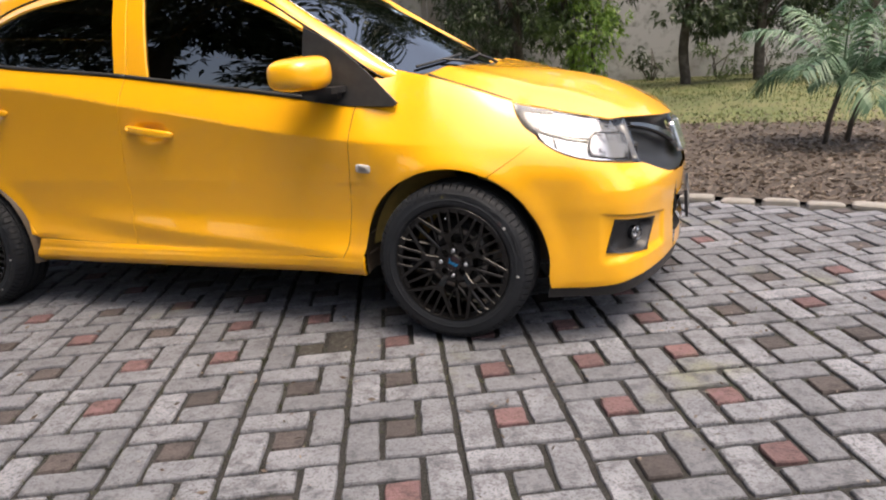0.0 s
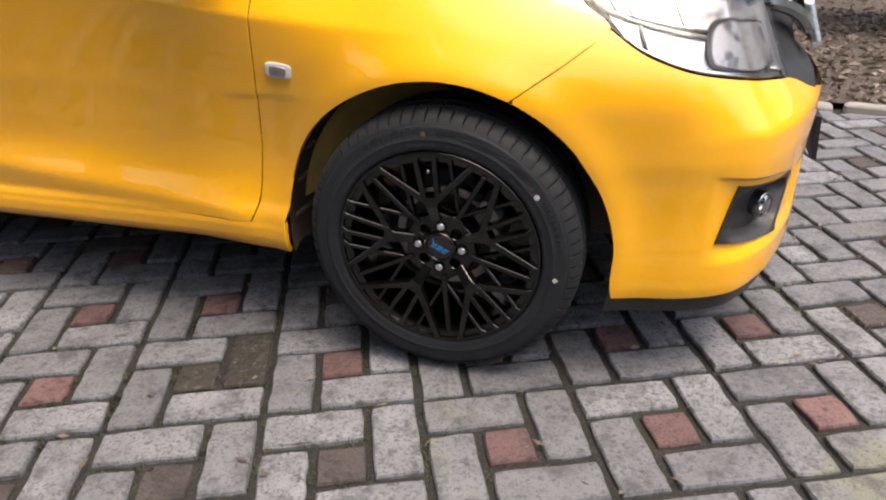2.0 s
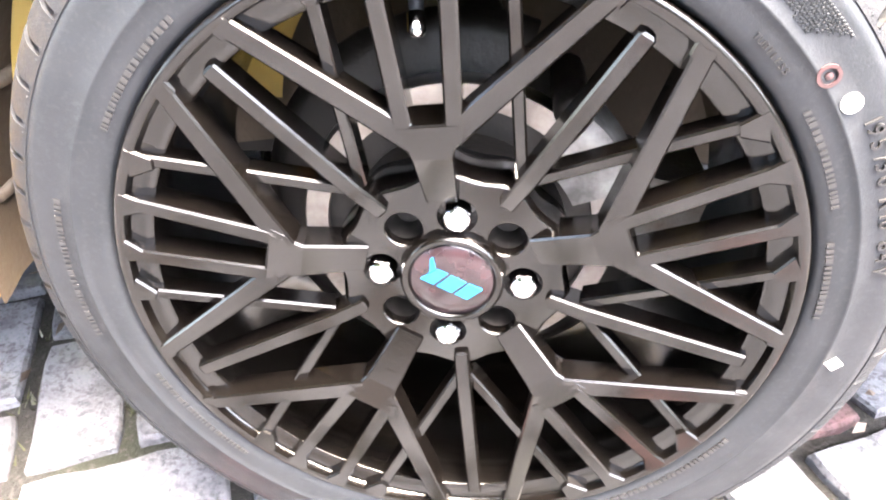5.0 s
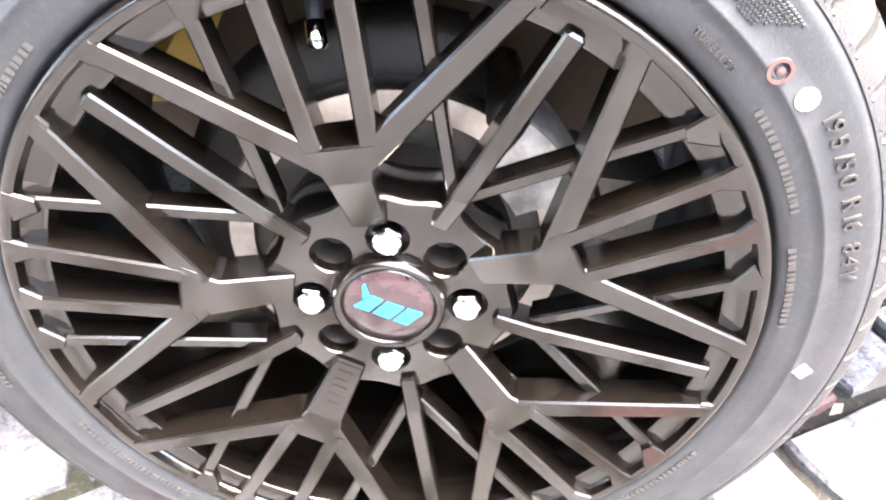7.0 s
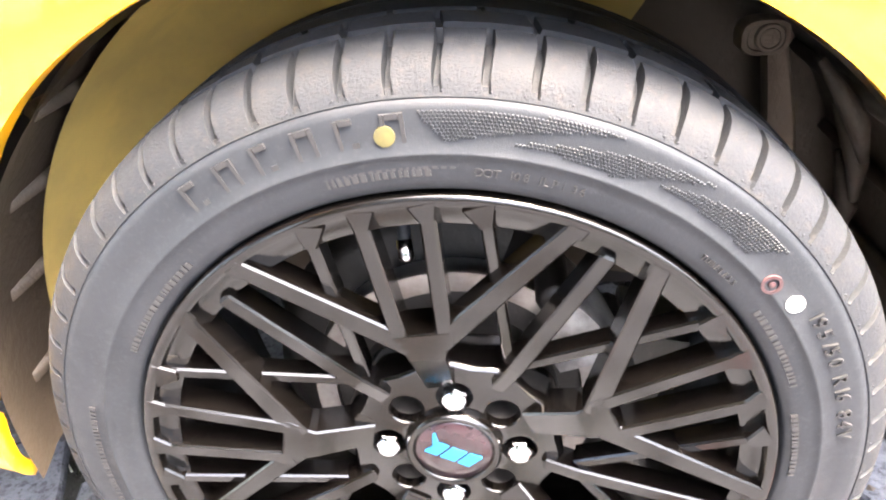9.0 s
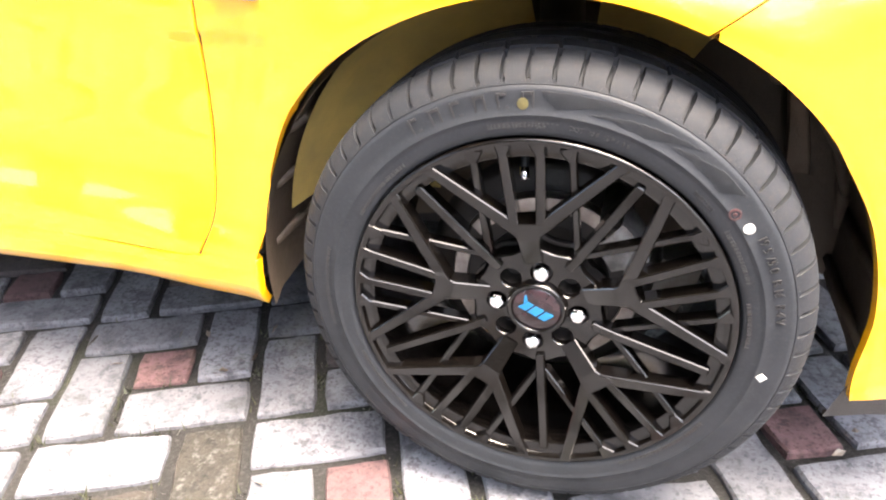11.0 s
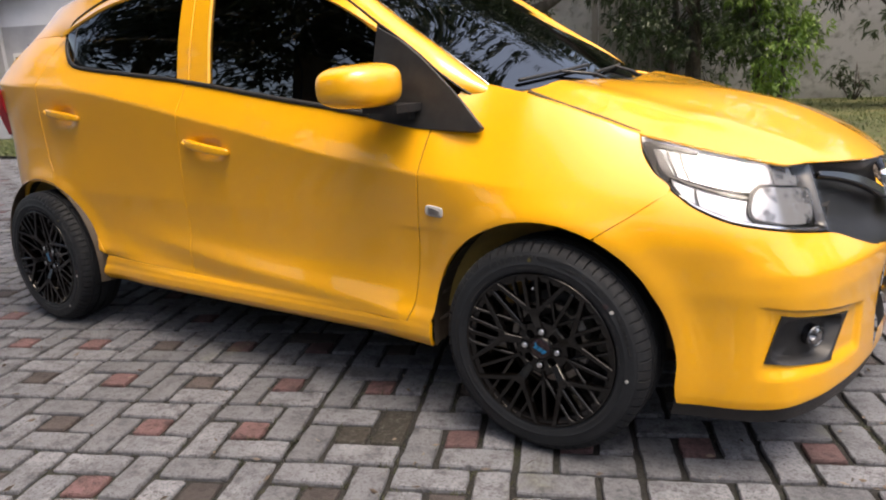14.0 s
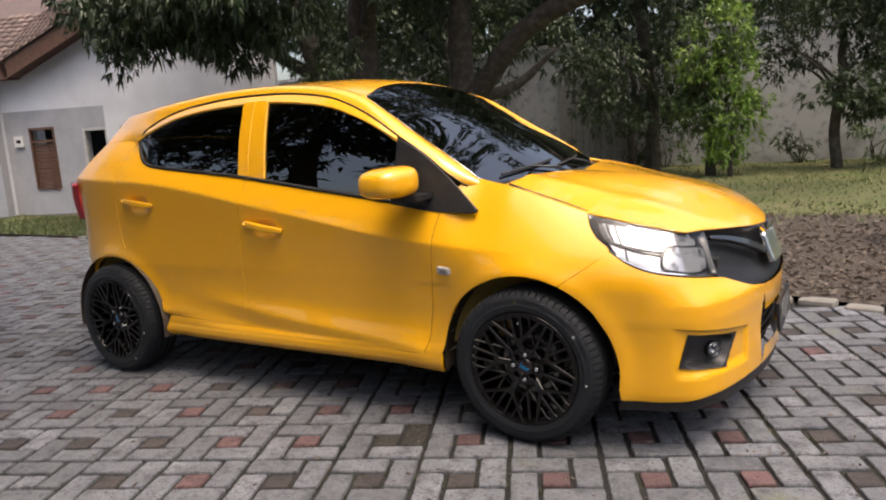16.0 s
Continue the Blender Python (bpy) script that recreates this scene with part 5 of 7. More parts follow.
        part("crossed_spoke", y_spoke.mesh("crossed_spoke", RIM), wheel)
        b = a - 36
        r = Matrix.Rotation(radians(-b), 4, "Y")
        single = Soup()
        single.bar(p(0.0645, 0, -0.0235), p(0.0660, 0, -0.0250), 0.0070, 0.0098, 0.016)
        single.bar(p(0.0660, 0, -0.0250), p(0.0900, 0, -0.0305), 0.0106, 0.0110, 0.020)
        single.bar(p(0.0898, 0, -0.0304), p(0.1955, 0, -0.0428), 0.0110, 0.0104, 0.020)
        single.bar(p(0.1955, 0, -0.0428), p(0.1972, 0, -0.0418), 0.0104, 0.0076, 0.012)
        for sgn in (-1, 1):
            end, mid, foot_end = at(0.2080, 21.6 * sgn, 0), at(0.1955, 21.0 * sgn, 0), at(0.2086, 22.6 * sgn, 0)
            single.bar(p(0.0880, 0.0030 * sgn, -0.0235), p(mid.x, mid.z, -0.0440), 0.0078, 0.0080, 0.016)
            single.bar(p(mid.x, mid.z, -0.0440), p(end.x, end.z, -0.0477), 0.0080, 0.0090, 0.014)
            single.bar(p(mid.x, mid.z, -0.0468), p(foot_end.x, foot_end.z, -0.0479), 0.0085, 0.0200, 0.012)
        part("straight_spoke", single.mesh("straight_spoke", RIM), wheel)
    # stamped plate on one of the spoke trunks
    r = Matrix.Rotation(radians(-239.5), 4, "Y")
    for k, (x0, x1, o0, o1) in enumerate(((0.0600, 0.0618, -0.0085, 0.0085), (0.0645, 0.0665, -0.005, 0.005), (0.0700, 0.0720, -0.005, 0.003), (0.0745, 0.0765, -0.004, 0.005), (0.0800, 0.0820, -0.005, 0.004), (0.0855, 0.0875, -0.003, 0.005))):
        q = [r @ Vector((x, -0.0225 - (x - 0.058) * 0.4615 - dy, o)) for dy in (-0.002, 0.0007) for x, o in ((x0, o0), (x1, o0), (x1, o1), (x0, o1))]
        part("stamp", Soup().add(q, [(4, 5, 6, 7), (0, 1, 5, 4), (1, 2, 6, 5), (2, 3, 7, 6), (3, 0, 4, 7)]).mesh("stamp", RIM), wheel)
    stem = Soup().tube([at(0.191, 96, -0.004), at(0.182, 96, -0.016), at(0.168, 96, -0.025)], [0.0055, 0.0045, 0.004], 10)
    vs = part("valve", stem.mesh("valve", RUBBER, True), wheel)
    part("valve_cap", Soup().tube([at(0.174, 96, -0.0215), at(0.165, 96, -0.0275), at(0.163, 96, -0.0285)], [0.0052, 0.0052, 0.003], 10).mesh("valve_cap", CHROME, True), vs)

    # tyre: sidewall, shoulder and grooved tread
    side = [(0.2138, -0.0340), (0.2164, -0.0420), (0.2186, -0.0456), (0.2240, -0.0469), (0.232, -0.0478), (0.2375, -0.0480), (0.238, -0.0485), (0.2395, -0.0485), (0.240, -0.0480), (0.252, -0.0472), (0.262, -0.0458),
            (0.2662, -0.0448), (0.2668, -0.0440), (0.2676, -0.0436), (0.2682, -0.0441), (0.2700, -0.0432), (0.2725, -0.0418), (0.2765, -0.0395), (0.280, -0.0368), (0.2835, -0.0330)]
    tread = [(0.2865, -0.0285), (0.2895, -0.0230), (0.2915, -0.0160), (0.2926, -0.0080), (0.2928, -0.0055), (0.2870, -0.0045), (0.2870, 0.0035), (0.2935, 0.0045), (0.2940, 0.015), (0.2942, 0.027), (0.2942, 0.0285),
             (0.2880, 0.0295), (0.2880, 0.0385), (0.2944, 0.0395), (0.2945, 0.053), (0.2945, 0.068)]
    # columns of the tread pattern: a narrow groove with steep walls, then the block
    cols, pitches = [0.0, 0.028, 0.165, 0.193, 0.39, 0.59, 0.79], 69
    seg = len(cols) * pitches
    prof = side + tread
    ns = len(side)
    back = [(r, 0.106 - y) for r, y in reversed(prof[4:])]
    rows = prof + back
    v, f, fm = [], [], []
    for i, (r, y) in enumerate(rows):
        w = max(0.0, 0.053 - abs(y - 0.053) + 0.04)
        lean = radians(3.6) + radians(1.1) * (w / 0.06) ** 1.6 + radians(0.35) * math.sin((0.29 - r) / 0.022 * math.pi)
        for k in range(seg):
            q, c = divmod(k, len(cols))
            rr = r
            if c in (1, 2):
                if 0.2715 <= r and (y < -0.006 or y > 0.112):
                    rr -= 0.0075 if r > 0.2795 else 0.0042
                elif 0.004 < y < 0.028 and r > 0.292 and q % 2 == 0:
                    rr -= 0.004
                elif 0.039 < y < 0.068 and r > 0.292 and q % 2 == 1:
                    rr -= 0.004
            a = math.tau * (q + cols[c]) / pitches + lean
            v.append((rr * math.cos(a), y, rr * math.sin(a)))
    for i in range(len(rows) - 1):
        for k in range(seg):
            l = (k + 1) % seg
            f.append((i * seg + k, (i + 1) * seg + k, (i + 1) * seg + l, i * seg + l))
            fm.append(1 if ns - 7 <= i < len(rows) - ns + 6 else 0)
    me = mesh_of("tyre", v, f, RUBBER, True)
    me.materials.append(TREAD)
    me.polygons.foreach_set("material_index", fm)
    tyre = part("tyre", auto_smooth(me, 50), wheel, "black low-profile tyre with dusty tread")
    # paint dots and marks on the sidewall
    def dot(name, r, a, size, mat, y, n=18, parent=tyre, label=""):
        d = Soup().lathe([(size, 0.001), (size, -0.0008), (0, -0.0012)], n)
        tilt = Matrix.Translation(at(r, a, y))
        return part(name, d.mesh(name, mat, False, tilt), parent, label)

    dot("white_dot", 0.2459, 34.5, 0.0055, WHITE_MARK, -0.0478)
    ring = Soup().lathe([(0.0060, 0.001), (0.0060, -0.0009), (0.0042, -0.0009), (0.0042, 0.001)], 24)
    part("pink_ring", ring.mesh("pink_ring", PINK_MARK, False, Matrix.Translation(at(0.2423, 39.2, -0.0480))), tyre)
    dot("pink_dot", 0.2423, 39.2, 0.0020, PINK_MARK, -0.0480, 10)
    dot("yellow_dot", 0.2500, 94.1, 0.0056, YELLOW_MARK, -0.0475)
    dot("white_diamond", 0.2460, -8.0, 0.0058, WHITE_MARK, -0.0478, 4)
    return wheel, tyre, at


wheel_mesh, tyre_part, wheel_at = build_wheel()


def lettering(text, r, a0, size, y, mat, name, parent, inward=False, depth=0.0010, label="", gap=1.0):
    """Raised letters round the sidewall; they read clockwise with their feet towards the hub."""
    cu = bpy.data.curves.new("letters", "FONT")
    cu.size, cu.extrude, cu.resolution_u = size, depth, 3
    cu.align_x = "CENTER"
    tmp = new("letters", cu)
    bm = bmesh.new()
    a = a0
    for ch in text:
        if ch != " ":
            cu.body = ch
            bpy.context.view_layer.update()
            ev = tmp.evaluated_get(bpy.context.evaluated_depsgraph_get())
            me = ev.to_mesh()
            th = radians(a)
            up = Vector((math.cos(th), 0, math.sin(th)))
            right = Vector((math.sin(th), 0, -math.cos(th)))
            m = Matrix((( right.x, up.x, 0, r * up.x), (0, 0, -1, y), (right.z, up.z, 0, r * up.z), (0, 0, 0, 1)))
            c = me.copy()
            c.transform(m)
            bm.from_mesh(c)
            bpy.data.meshes.remove(c)
            ev.to_mesh_clear()
        a -= math.degrees(size * 0.70 * gap / r) * (0.6 if ch in " /I1" else 1.0)
    bpy.data.objects.remove(tmp)
    return part(name, bm_mesh(name, bm, mat), parent, label)


LETTER = material("raised_letters", (0.02, 0.02, 0.021), 0.35)
lettering("195/50 R16 84V", 0.2480, 31, 0.0125, -0.0476, LETTER, "size_lettering", tyre_part)
lettering("DOT 108 1LP1 36", 0.2270, 82.6, 0.0068, -0.0474, LETTER, "code_lettering", tyre_part)
lettering("TUBELESS", 0.2260, 49, 0.0050, -0.0474, LETTER, "type_lettering", tyre_part)
lettering("VIA", 0.2035, 113, 0.0065, -0.0368, LETTER, "stamp", wheel_mesh)
lettering("JWL", 0.2035, 92, 0.0060, -0.0368, LETTER, "stamp", wheel_mesh)
# maker's word as plain slabs, and illegible small print as fine bars
slab = Soup()
for k in range(6):
    a = 120 - 5.4 * k
    c, t = wheel_at(0.2535, a, -0.0468), wheel_at(1, a - 90, 0)
    u = wheel_at(1, a, 0)
    for o, w, h0, h1 in ((-0.005, 0.0022, -0.008, 0.008), (0.0, 0.007, 0.005, 0.008), (0.005, 0.0022, -0.008, 0.008) if k % 2 else (0.003, 0.004, -0.008, -0.005)):
        q = [c + t * (o + sx * w / 2) + u * hz + Vector((0, dy, 0)) for dy in (0.001, -0.0009) for sx, hz in ((-1, h0), (1, h0), (1, h1), (-1, h1))]
        slab.add(q, [(4, 5, 6, 7), (0, 1, 5, 4), (1, 2, 6, 5), (2, 3, 7, 6), (3, 0, 4, 7)])
part("raised_word", slab.mesh("raised_word", LETTER), tyre_part)
fine_bars = Soup()
rng = random.Random(4)
for lo, hi, r in ((86, 103, 0.2325), (89, 103, 0.2283), (20, 36, 0.2265), (0, 14, 0.2235), (128, 150, 0.2255), (165, 190, 0.248), (200, 225, 0.2255), (300, 330, 0.2235)):
    a = hi
    while a > lo:
        w = rng.uniform(0.35, 0.9)
        c, t, u = wheel_at(r, a, -0.0472 if r < 0.24 else -0.0477), wheel_at(1, a - 90, 0), wheel_at(1, a, 0)
        q = [c + t * (sx * w * 0.0018) + u * hz + Vector((0, dy, 0)) for dy in (0.001, -0.0006) for sx, hz in ((-1, -0.002), (1, -0.002), (1, 0.002), (-1, 0.002))]
        fine_bars.add(q, [(4, 5, 6, 7), (0, 1, 5, 4), (1, 2, 6, 5), (2, 3, 7, 6), (3, 0, 4, 7)])
        a -= w + 0.35
tagged(part("fine_print", fine_bars.mesh("fine_print", LETTER), tyre_part), kind="stuff")
# three hatched wedges on the sidewall, as fields of small flat studs
studs = Soup()
WEDGES = [[(90.6, 0.2622), (87.0, 0.2452), (66.0, 0.2632)], [(79.5, 0.2468), (66.2, 0.2428), (53.6, 0.2622), (60.0, 0.2590)], [(61.0, 0.2486), (45.6, 0.2440), (41.4, 0.2600), (49.0, 0.2596)]]


def inside(poly, x, y):
    hit = False
    for (x0, y0), (x1, y1) in zip(poly, poly[1:] + poly[:1]):
        if (y0 > y) != (y1 > y) and x < x0 + (y - y0) / (y1 - y0) * (x1 - x0):
            hit = not hit
    return hit


def stud(a, r, size, y):
    c, t, u = wheel_at(r, a, y), wheel_at(1, a - 90, 0), wheel_at(1, a, 0)
    ring = [(math.cos(q * math.tau / 6), math.sin(q * math.tau / 6)) for q in range(6)]
    v = [c + (t * x + u * z) * size for x, z in ring] + [c + (t * x + u * z) * size * 0.68 + Vector((0, -0.0008, 0)) for x, z in ring]
    studs.add(v, [(k, (k + 1) % 6, 6 + (k + 1) % 6, 6 + k) for k in range(6)] + [tuple(range(6, 12))])


side_y = pchip([0.238, 0.240, 0.252, 0.262, 0.2662], [-0.0484, -0.0480, -0.0472, -0.0458, -0.0448])
for j in range(12):
    r = 0.2430 + 0.0018 * j
    for i in range(110):
        a = 40 + 0.475 * (i + 0.5 * (j % 2))
        if any(inside(w, a, r) for w in WEDGES):
            stud(a, r, 0.00112, side_y(r) + 0.0002)
# two moulding pips at the foot of each shoulder block
for q in range(69):
    for c in (0.24, 0.92):
        stud(math.degrees(math.tau * (q + c) / 69) + 4.2, 0.2708, 0.0008, -0.0425)
hatch = part("hatching", studs.mesh("hatching", RUBBER), tyre_part)
tagged(hatch, kind="stuff")

AXLE_Z = 0.295
wheel_mesh.parent = car
wheel_mesh.matrix_basis = pose(0, -0.002, AXLE_Z)
copy_thing(wheel_mesh, pose(-2.405, 0.004, AXLE_Z, 0, 47, 0))
copy_thing(wheel_mesh, pose(0, 2 * MID + 0.002, AXLE_Z, 0, 20, 180))
copy_thing(wheel_mesh, pose(-2.405, 2 * MID - 0.004, AXLE_Z, 0, 64, 180))

# brakes and suspension seen through the spokes
for cx in (0.0, -2.405):
    m = Matrix.Translation((cx, 0, AXLE_Z))
    disc = Soup().lathe([(0.0965, 0.040), (0.0965, 0.034), (0.1125, 0.034), (0.1140, 0.036), (0.1140, 0.052), (0.1125, 0.054), (0.0965, 0.054)], 64)
    d = both("brake_disc", auto_smooth(disc.mesh("brake_disc", STEEL, True, m), 40), car, "bare steel brake disc")
    hat = Soup().lathe([(0.0, 0.012), (0.068, 0.012), (0.074, 0.016), (0.078, 0.036), (0.0962, 0.0385)], 48)
    both("hat", auto_smooth(hat.mesh("hat", HAT, True, m), 40), d[0], "dark painted disc hat", d[1])
    cal = Soup()
    prof = [(0.086, 0.014), (0.116, 0.009), (0.130, 0.014), (0.134, 0.05), (0.130, 0.075), (0.09, 0.075)]
    cal.lathe(prof, 18, close=True, start=radians(25), end=radians(49))
    cl = both("brake_caliper", auto_smooth(fix_normals(cal.mesh("brake_caliper", ALUMINIUM, True, m)), 40), car, "bare aluminium brake caliper")
    for a in (20, 55):
        c = wheel_at(0.126, a, 0)
        lug = Soup().tube([c + Vector((0, 0.09, 0)), c + Vector((0, 0.012, 0)), c + Vector((0, 0.008, 0))], [0.012, 0.012, 0.008], 10)
        both("slide_pin", lug.mesh("slide_pin", HAT, True, m), cl[0], "", cl[1])
    knuckle = Soup().box((-0.024, -0.02, -0.026), (0.022, 0.05, 0.022), m @ pose(0.154, 0.075, 0.012, 0, 10, 0)).box((-0.016, -0.016, -0.03), (0.018, 0.05, 0.0), m @ pose(0.146, 0.08, -0.022, 0, 24, 0))
    both("knuckle", knuckle.mesh("knuckle", CAST), car, "rusty rough cast knuckle")
    shield = Soup().lathe([(0.05, 0.062), (0.135, 0.060), (0.150, 0.070), (0.150, 0.078)], 40, start=radians(70), end=radians(350))
    both("dust_shield", shield.mesh("dust_shield", HAT, True, m), car)
strut = Soup().tube([(0.0, 0.16, 0.30), (-0.01, 0.20, 0.45), (-0.02, 0.235, 0.64)], [0.032, 0.030, 0.028], 14).tube([(0.015, 0.12, 0.40), (-0.005, 0.20, 0.44)], 0.02, 8)
both("strut", strut.mesh("strut", BLACK, True), car)
# the bracket ahead of the tyre: a rounded lug with its bolt on a flaring arm, and the folds of the liner beside it
lug_at = Vector((0.258, 0.215, 0.513))
arm_v, arm_f = [], []
for k in range(9):
    t = k / 8
    w, x, z = 0.010 + 0.006 * t, lug_at.x + 0.010 + 0.022 * t, lug_at.z - 0.010 - 0.125 * t
    for dx, dy in ((-w, 0.004), (-w + 0.002, -0.002), (-0.2 * w, 0.0), (0.55 * w, 0.0), (w - 0.003, -0.001), (w - 0.0015, -0.004), (w, 0.0), (w, 0.012), (-w, 0.012)):
        arm_v.append((x + dx + 0.005 * math.sin(2.2 * t), 0.220 + 0.018 * t + dy, z))
for k in range(8):
    for i in range(9):
        j = (i + 1) % 9
        arm_f.append((k * 9 + i, k * 9 + j, (k + 1) * 9 + j, (k + 1) * 9 + i))
br = both("bracket", auto_smooth(fix_normals(mesh_of("bracket", arm_v, arm_f, DUSTY)), 35), car, "dusty brown metal bracket with bolt")
ring_n = 28
def lug_ring(k, y):
    pts = []
    for i in range(ring_n):
        a = math.tau * i / ring_n
        q = (abs(math.cos(a)) ** 3 + abs(math.sin(a)) ** 3) ** (-1 / 3)
        pts.append((lug_at.x + k * 0.0205 * q * math.cos(a) - 0.003 * k, y, lug_at.z + k * 0.0150 * q * math.sin(a)))
    return pts
lug_v = lug_ring(1.0, 0.230) + lug_ring(1.0, 0.213) + lug_ring(0.93, 0.2105) + lug_ring(0.75, 0.2105) + lug_ring(0.70, 0.2125)
lug_f = [(j * ring_n + i, j * ring_n + (i + 1) % ring_n, (j + 1) * ring_n + (i + 1) % ring_n, (j + 1) * ring_n + i) for j in range(4) for i in range(ring_n)]
lug_f.append(tuple(range(4 * ring_n, 5 * ring_n)))
both("lug", auto_smooth(fix_normals(mesh_of("lug", lug_v, lug_f, DUSTY)), 35), br[0], "", br[1])
to_y = Matrix.Translation(lug_at + Vector((0, -0.003, 0)))
both("bolt", auto_smooth(fix_normals(Soup().lathe([(0.0118, 0.004), (0.0118, -0.003), (0.0108, -0.0042), (0.0088, -0.0042), (0.0080, -0.0030), (0.0075, -0.0036), (0.0, -0.0040)], 24).mesh("bolt", DUSTY, True, to_y)), 35), br[0], "", br[1])

# ---- plants ----
def leaf_material(name, a, b, light):
    m = bpy.data.materials.new(name)
    m.use_nodes = True
    nt = m.node_tree
    bs = nt.nodes["Principled BSDF"]
    r = nt.nodes.new("ShaderNodeNewGeometry").outputs["Random Per Island"]
    c = mix_nodes(nt, r, a, b)
    c = mix_nodes(nt, ramp_node(nt, noise_node(nt, 1.3), 0.5, 0.72), c, light)
    nt.links.new(c, bs.inputs["Base Color"])
    bs.inputs["Roughness"].default_value = 0.42
    tr, mx = nt.nodes.new("ShaderNodeBsdfTranslucent"), nt.nodes.new("ShaderNodeMixShader")
    nt.links.new(c, tr.inputs["Color"])
    mx.inputs[0].default_value = 0.18
    nt.links.new(bs.outputs[0], mx.inputs[1])
    nt.links.new(tr.outputs[0], mx.inputs[2])
    nt.links.new(mx.outputs[0], nt.nodes["Material Output"].inputs[0])
    return m


LEAF_DARK = leaf_material("dark_leaf", (0.022, 0.040, 0.016), (0.042, 0.066, 0.025), (0.05, 0.085, 0.03))
LEAF_MID = leaf_material("leaf", (0.045, 0.085, 0.025), (0.08, 0.13, 0.04), (0.12, 0.18, 0.05))
LEAF_LIGHT = leaf_material("young_leaf", (0.10, 0.20, 0.03), (0.20, 0.32, 0.05), (0.25, 0.36, 0.06))
FROND = leaf_material("palm_leaf", (0.045, 0.10, 0.055), (0.085, 0.16, 0.085), (0.13, 0.20, 0.11))
GRASS = leaf_material("grass_blade", (0.06, 0.095, 0.026), (0.12, 0.14, 0.045), (0.19, 0.175, 0.075))
JOINT_MOSS = leaf_material("joint_moss", (0.014, 0.018, 0.007), (0.030, 0.035, 0.013), (0.075, 0.08, 0.03))
DEAD_LEAF = leaf_material("dry_leaf", (0.050, 0.036, 0.027), (0.165, 0.130, 0.100), (0.090, 0.068, 0.052))
BARK = material("bark", (0.055, 0.046, 0.038), 0.9, second=(0.115, 0.105, 0.088), scale=9, lo=0.45, hi=0.7, bump=0.9, bump_scale=35)


def add_leaf(soup, p, d, length, width, side, droop):
    """A folded blade from p along d, in two lengths that droop."""
    side = (side - d * side.dot(d)).normalized()
    n = side.cross(d)
    m = p + d * length * 0.5
    t = p + d * length - Vector((0, 0, 1)) * droop * length
    w = side * width / 2
    k = len(soup.v)
    soup.v += [tuple(p), tuple(m + w + n * width * 0.12), tuple(t), tuple(m - w + n * width * 0.12), tuple(m)]
    soup.f += [(k, k + 1, k + 4), (k + 4, k + 1, k + 2), (k, k + 4, k + 3), (k + 4, k + 2, k + 3)]


def rand_dir(r):
    while True:
        v = Vector((r.uniform(-1, 1), r.uniform(-1, 1), r.uniform(-1, 1)))
        if 0.05 < v.length < 1:
            return v.normalized()


def crown_mesh(name, clumps, per, leaf, mat, seed, droop=0.35):
    r = random.Random(seed)
    s = Soup()
    for c, radius in clumps:
        for _ in range(int(per * radius * radius)):
            # rosettes of leaves on the skin and inside of each clump
            o = Vector(c) + Vector((rand_dir(r) * radius * r.uniform(0.25, 1.0)))
            o.z = c[2] + (o.z - c[2]) * 0.75
            out = (o - Vector(c)).normalized() * 0.6 + Vector((0, 0, -0.25))
            for _ in range(r.randint(4, 7)):
                d = (out + rand_dir(r) * 0.9).normalized()
                add_leaf(s, o, d, leaf * r.uniform(0.65, 1.2), leaf * r.uniform(0.22, 0.32), rand_dir(r), droop * r.uniform(0.3, 1.3))
    return s.mesh(name, mat, False)


def tree(label, stems, clumps, per, leaf, mat, seed, category="tree", group=""):
    t = tagged(new("tree"), label, category, group)
    s = Soup()
    for pts, radii in stems:
        cv = curve(pts)
        n = 4 * len(pts)
        rr = [float(np.interp(k / n, np.linspace(0, 1, len(radii)), radii)) for k in range(n + 1)]
        s.tube([Vector(cv(k / n)) + Vector((noise.noise(Vector((k * 0.7, seed, 0))), noise.noise(Vector((k * 0.7, seed, 9))), 0)) * rr[k] * 0.5 for k in range(n + 1)], rr, 9)
    part("trunk", s.mesh("trunk", BARK, True), t, "grey-brown bark")
    part("crown", crown_mesh("crown", clumps, per, leaf, mat, seed), t)
    return t


def spread(r, box, n, rad):
    return [((r.uniform(box[0], box[1]), r.uniform(box[2], box[3]), r.uniform(box[4], box[5])), r.uniform(*rad)) for _ in range(n)]


r = random.Random(5)
# two old trees behind the car, their limbs reaching over the yard
old_tree = tree("old dark-leaved tree with several stems behind the car",
     [([(-7.4, 8.0, -0.1), (-7.5, 7.9, 1.2), (-7.3, 7.7, 2.4), (-7.9, 7.4, 4.2), (-8.6, 7.0, 5.5)], [0.26, 0.22, 0.19, 0.14, 0.06]),
      ([(-7.0, 8.2, -0.1), (-6.6, 8.1, 1.2), (-6.5, 8.0, 2.6), (-6.3, 7.8, 4.4), (-6.2, 7.4, 6.0)], [0.32, 0.28, 0.25, 0.2, 0.08]),
      ([(-7.4, 7.8, 2.3), (-8.6, 7.0, 3.2), (-9.8, 6.0, 3.9), (-10.6, 5.2, 4.1)], [0.12, 0.1, 0.07, 0.03]),
      ([(-6.5, 8.0, 2.8), (-5.6, 7.2, 3.6), (-4.9, 6.2, 4.5)], [0.14, 0.1, 0.04])],
     spread(r, (-9.6, -4.8, 5.6, 9.5, 3.9, 6.2), 26, (0.7, 1.1)) + spread(r, (-7.6, -5.0, 8.6, 10.5, 2.2, 3.6), 10, (0.5, 0.8)),
     95, 0.17, LEAF_DARK, 21)
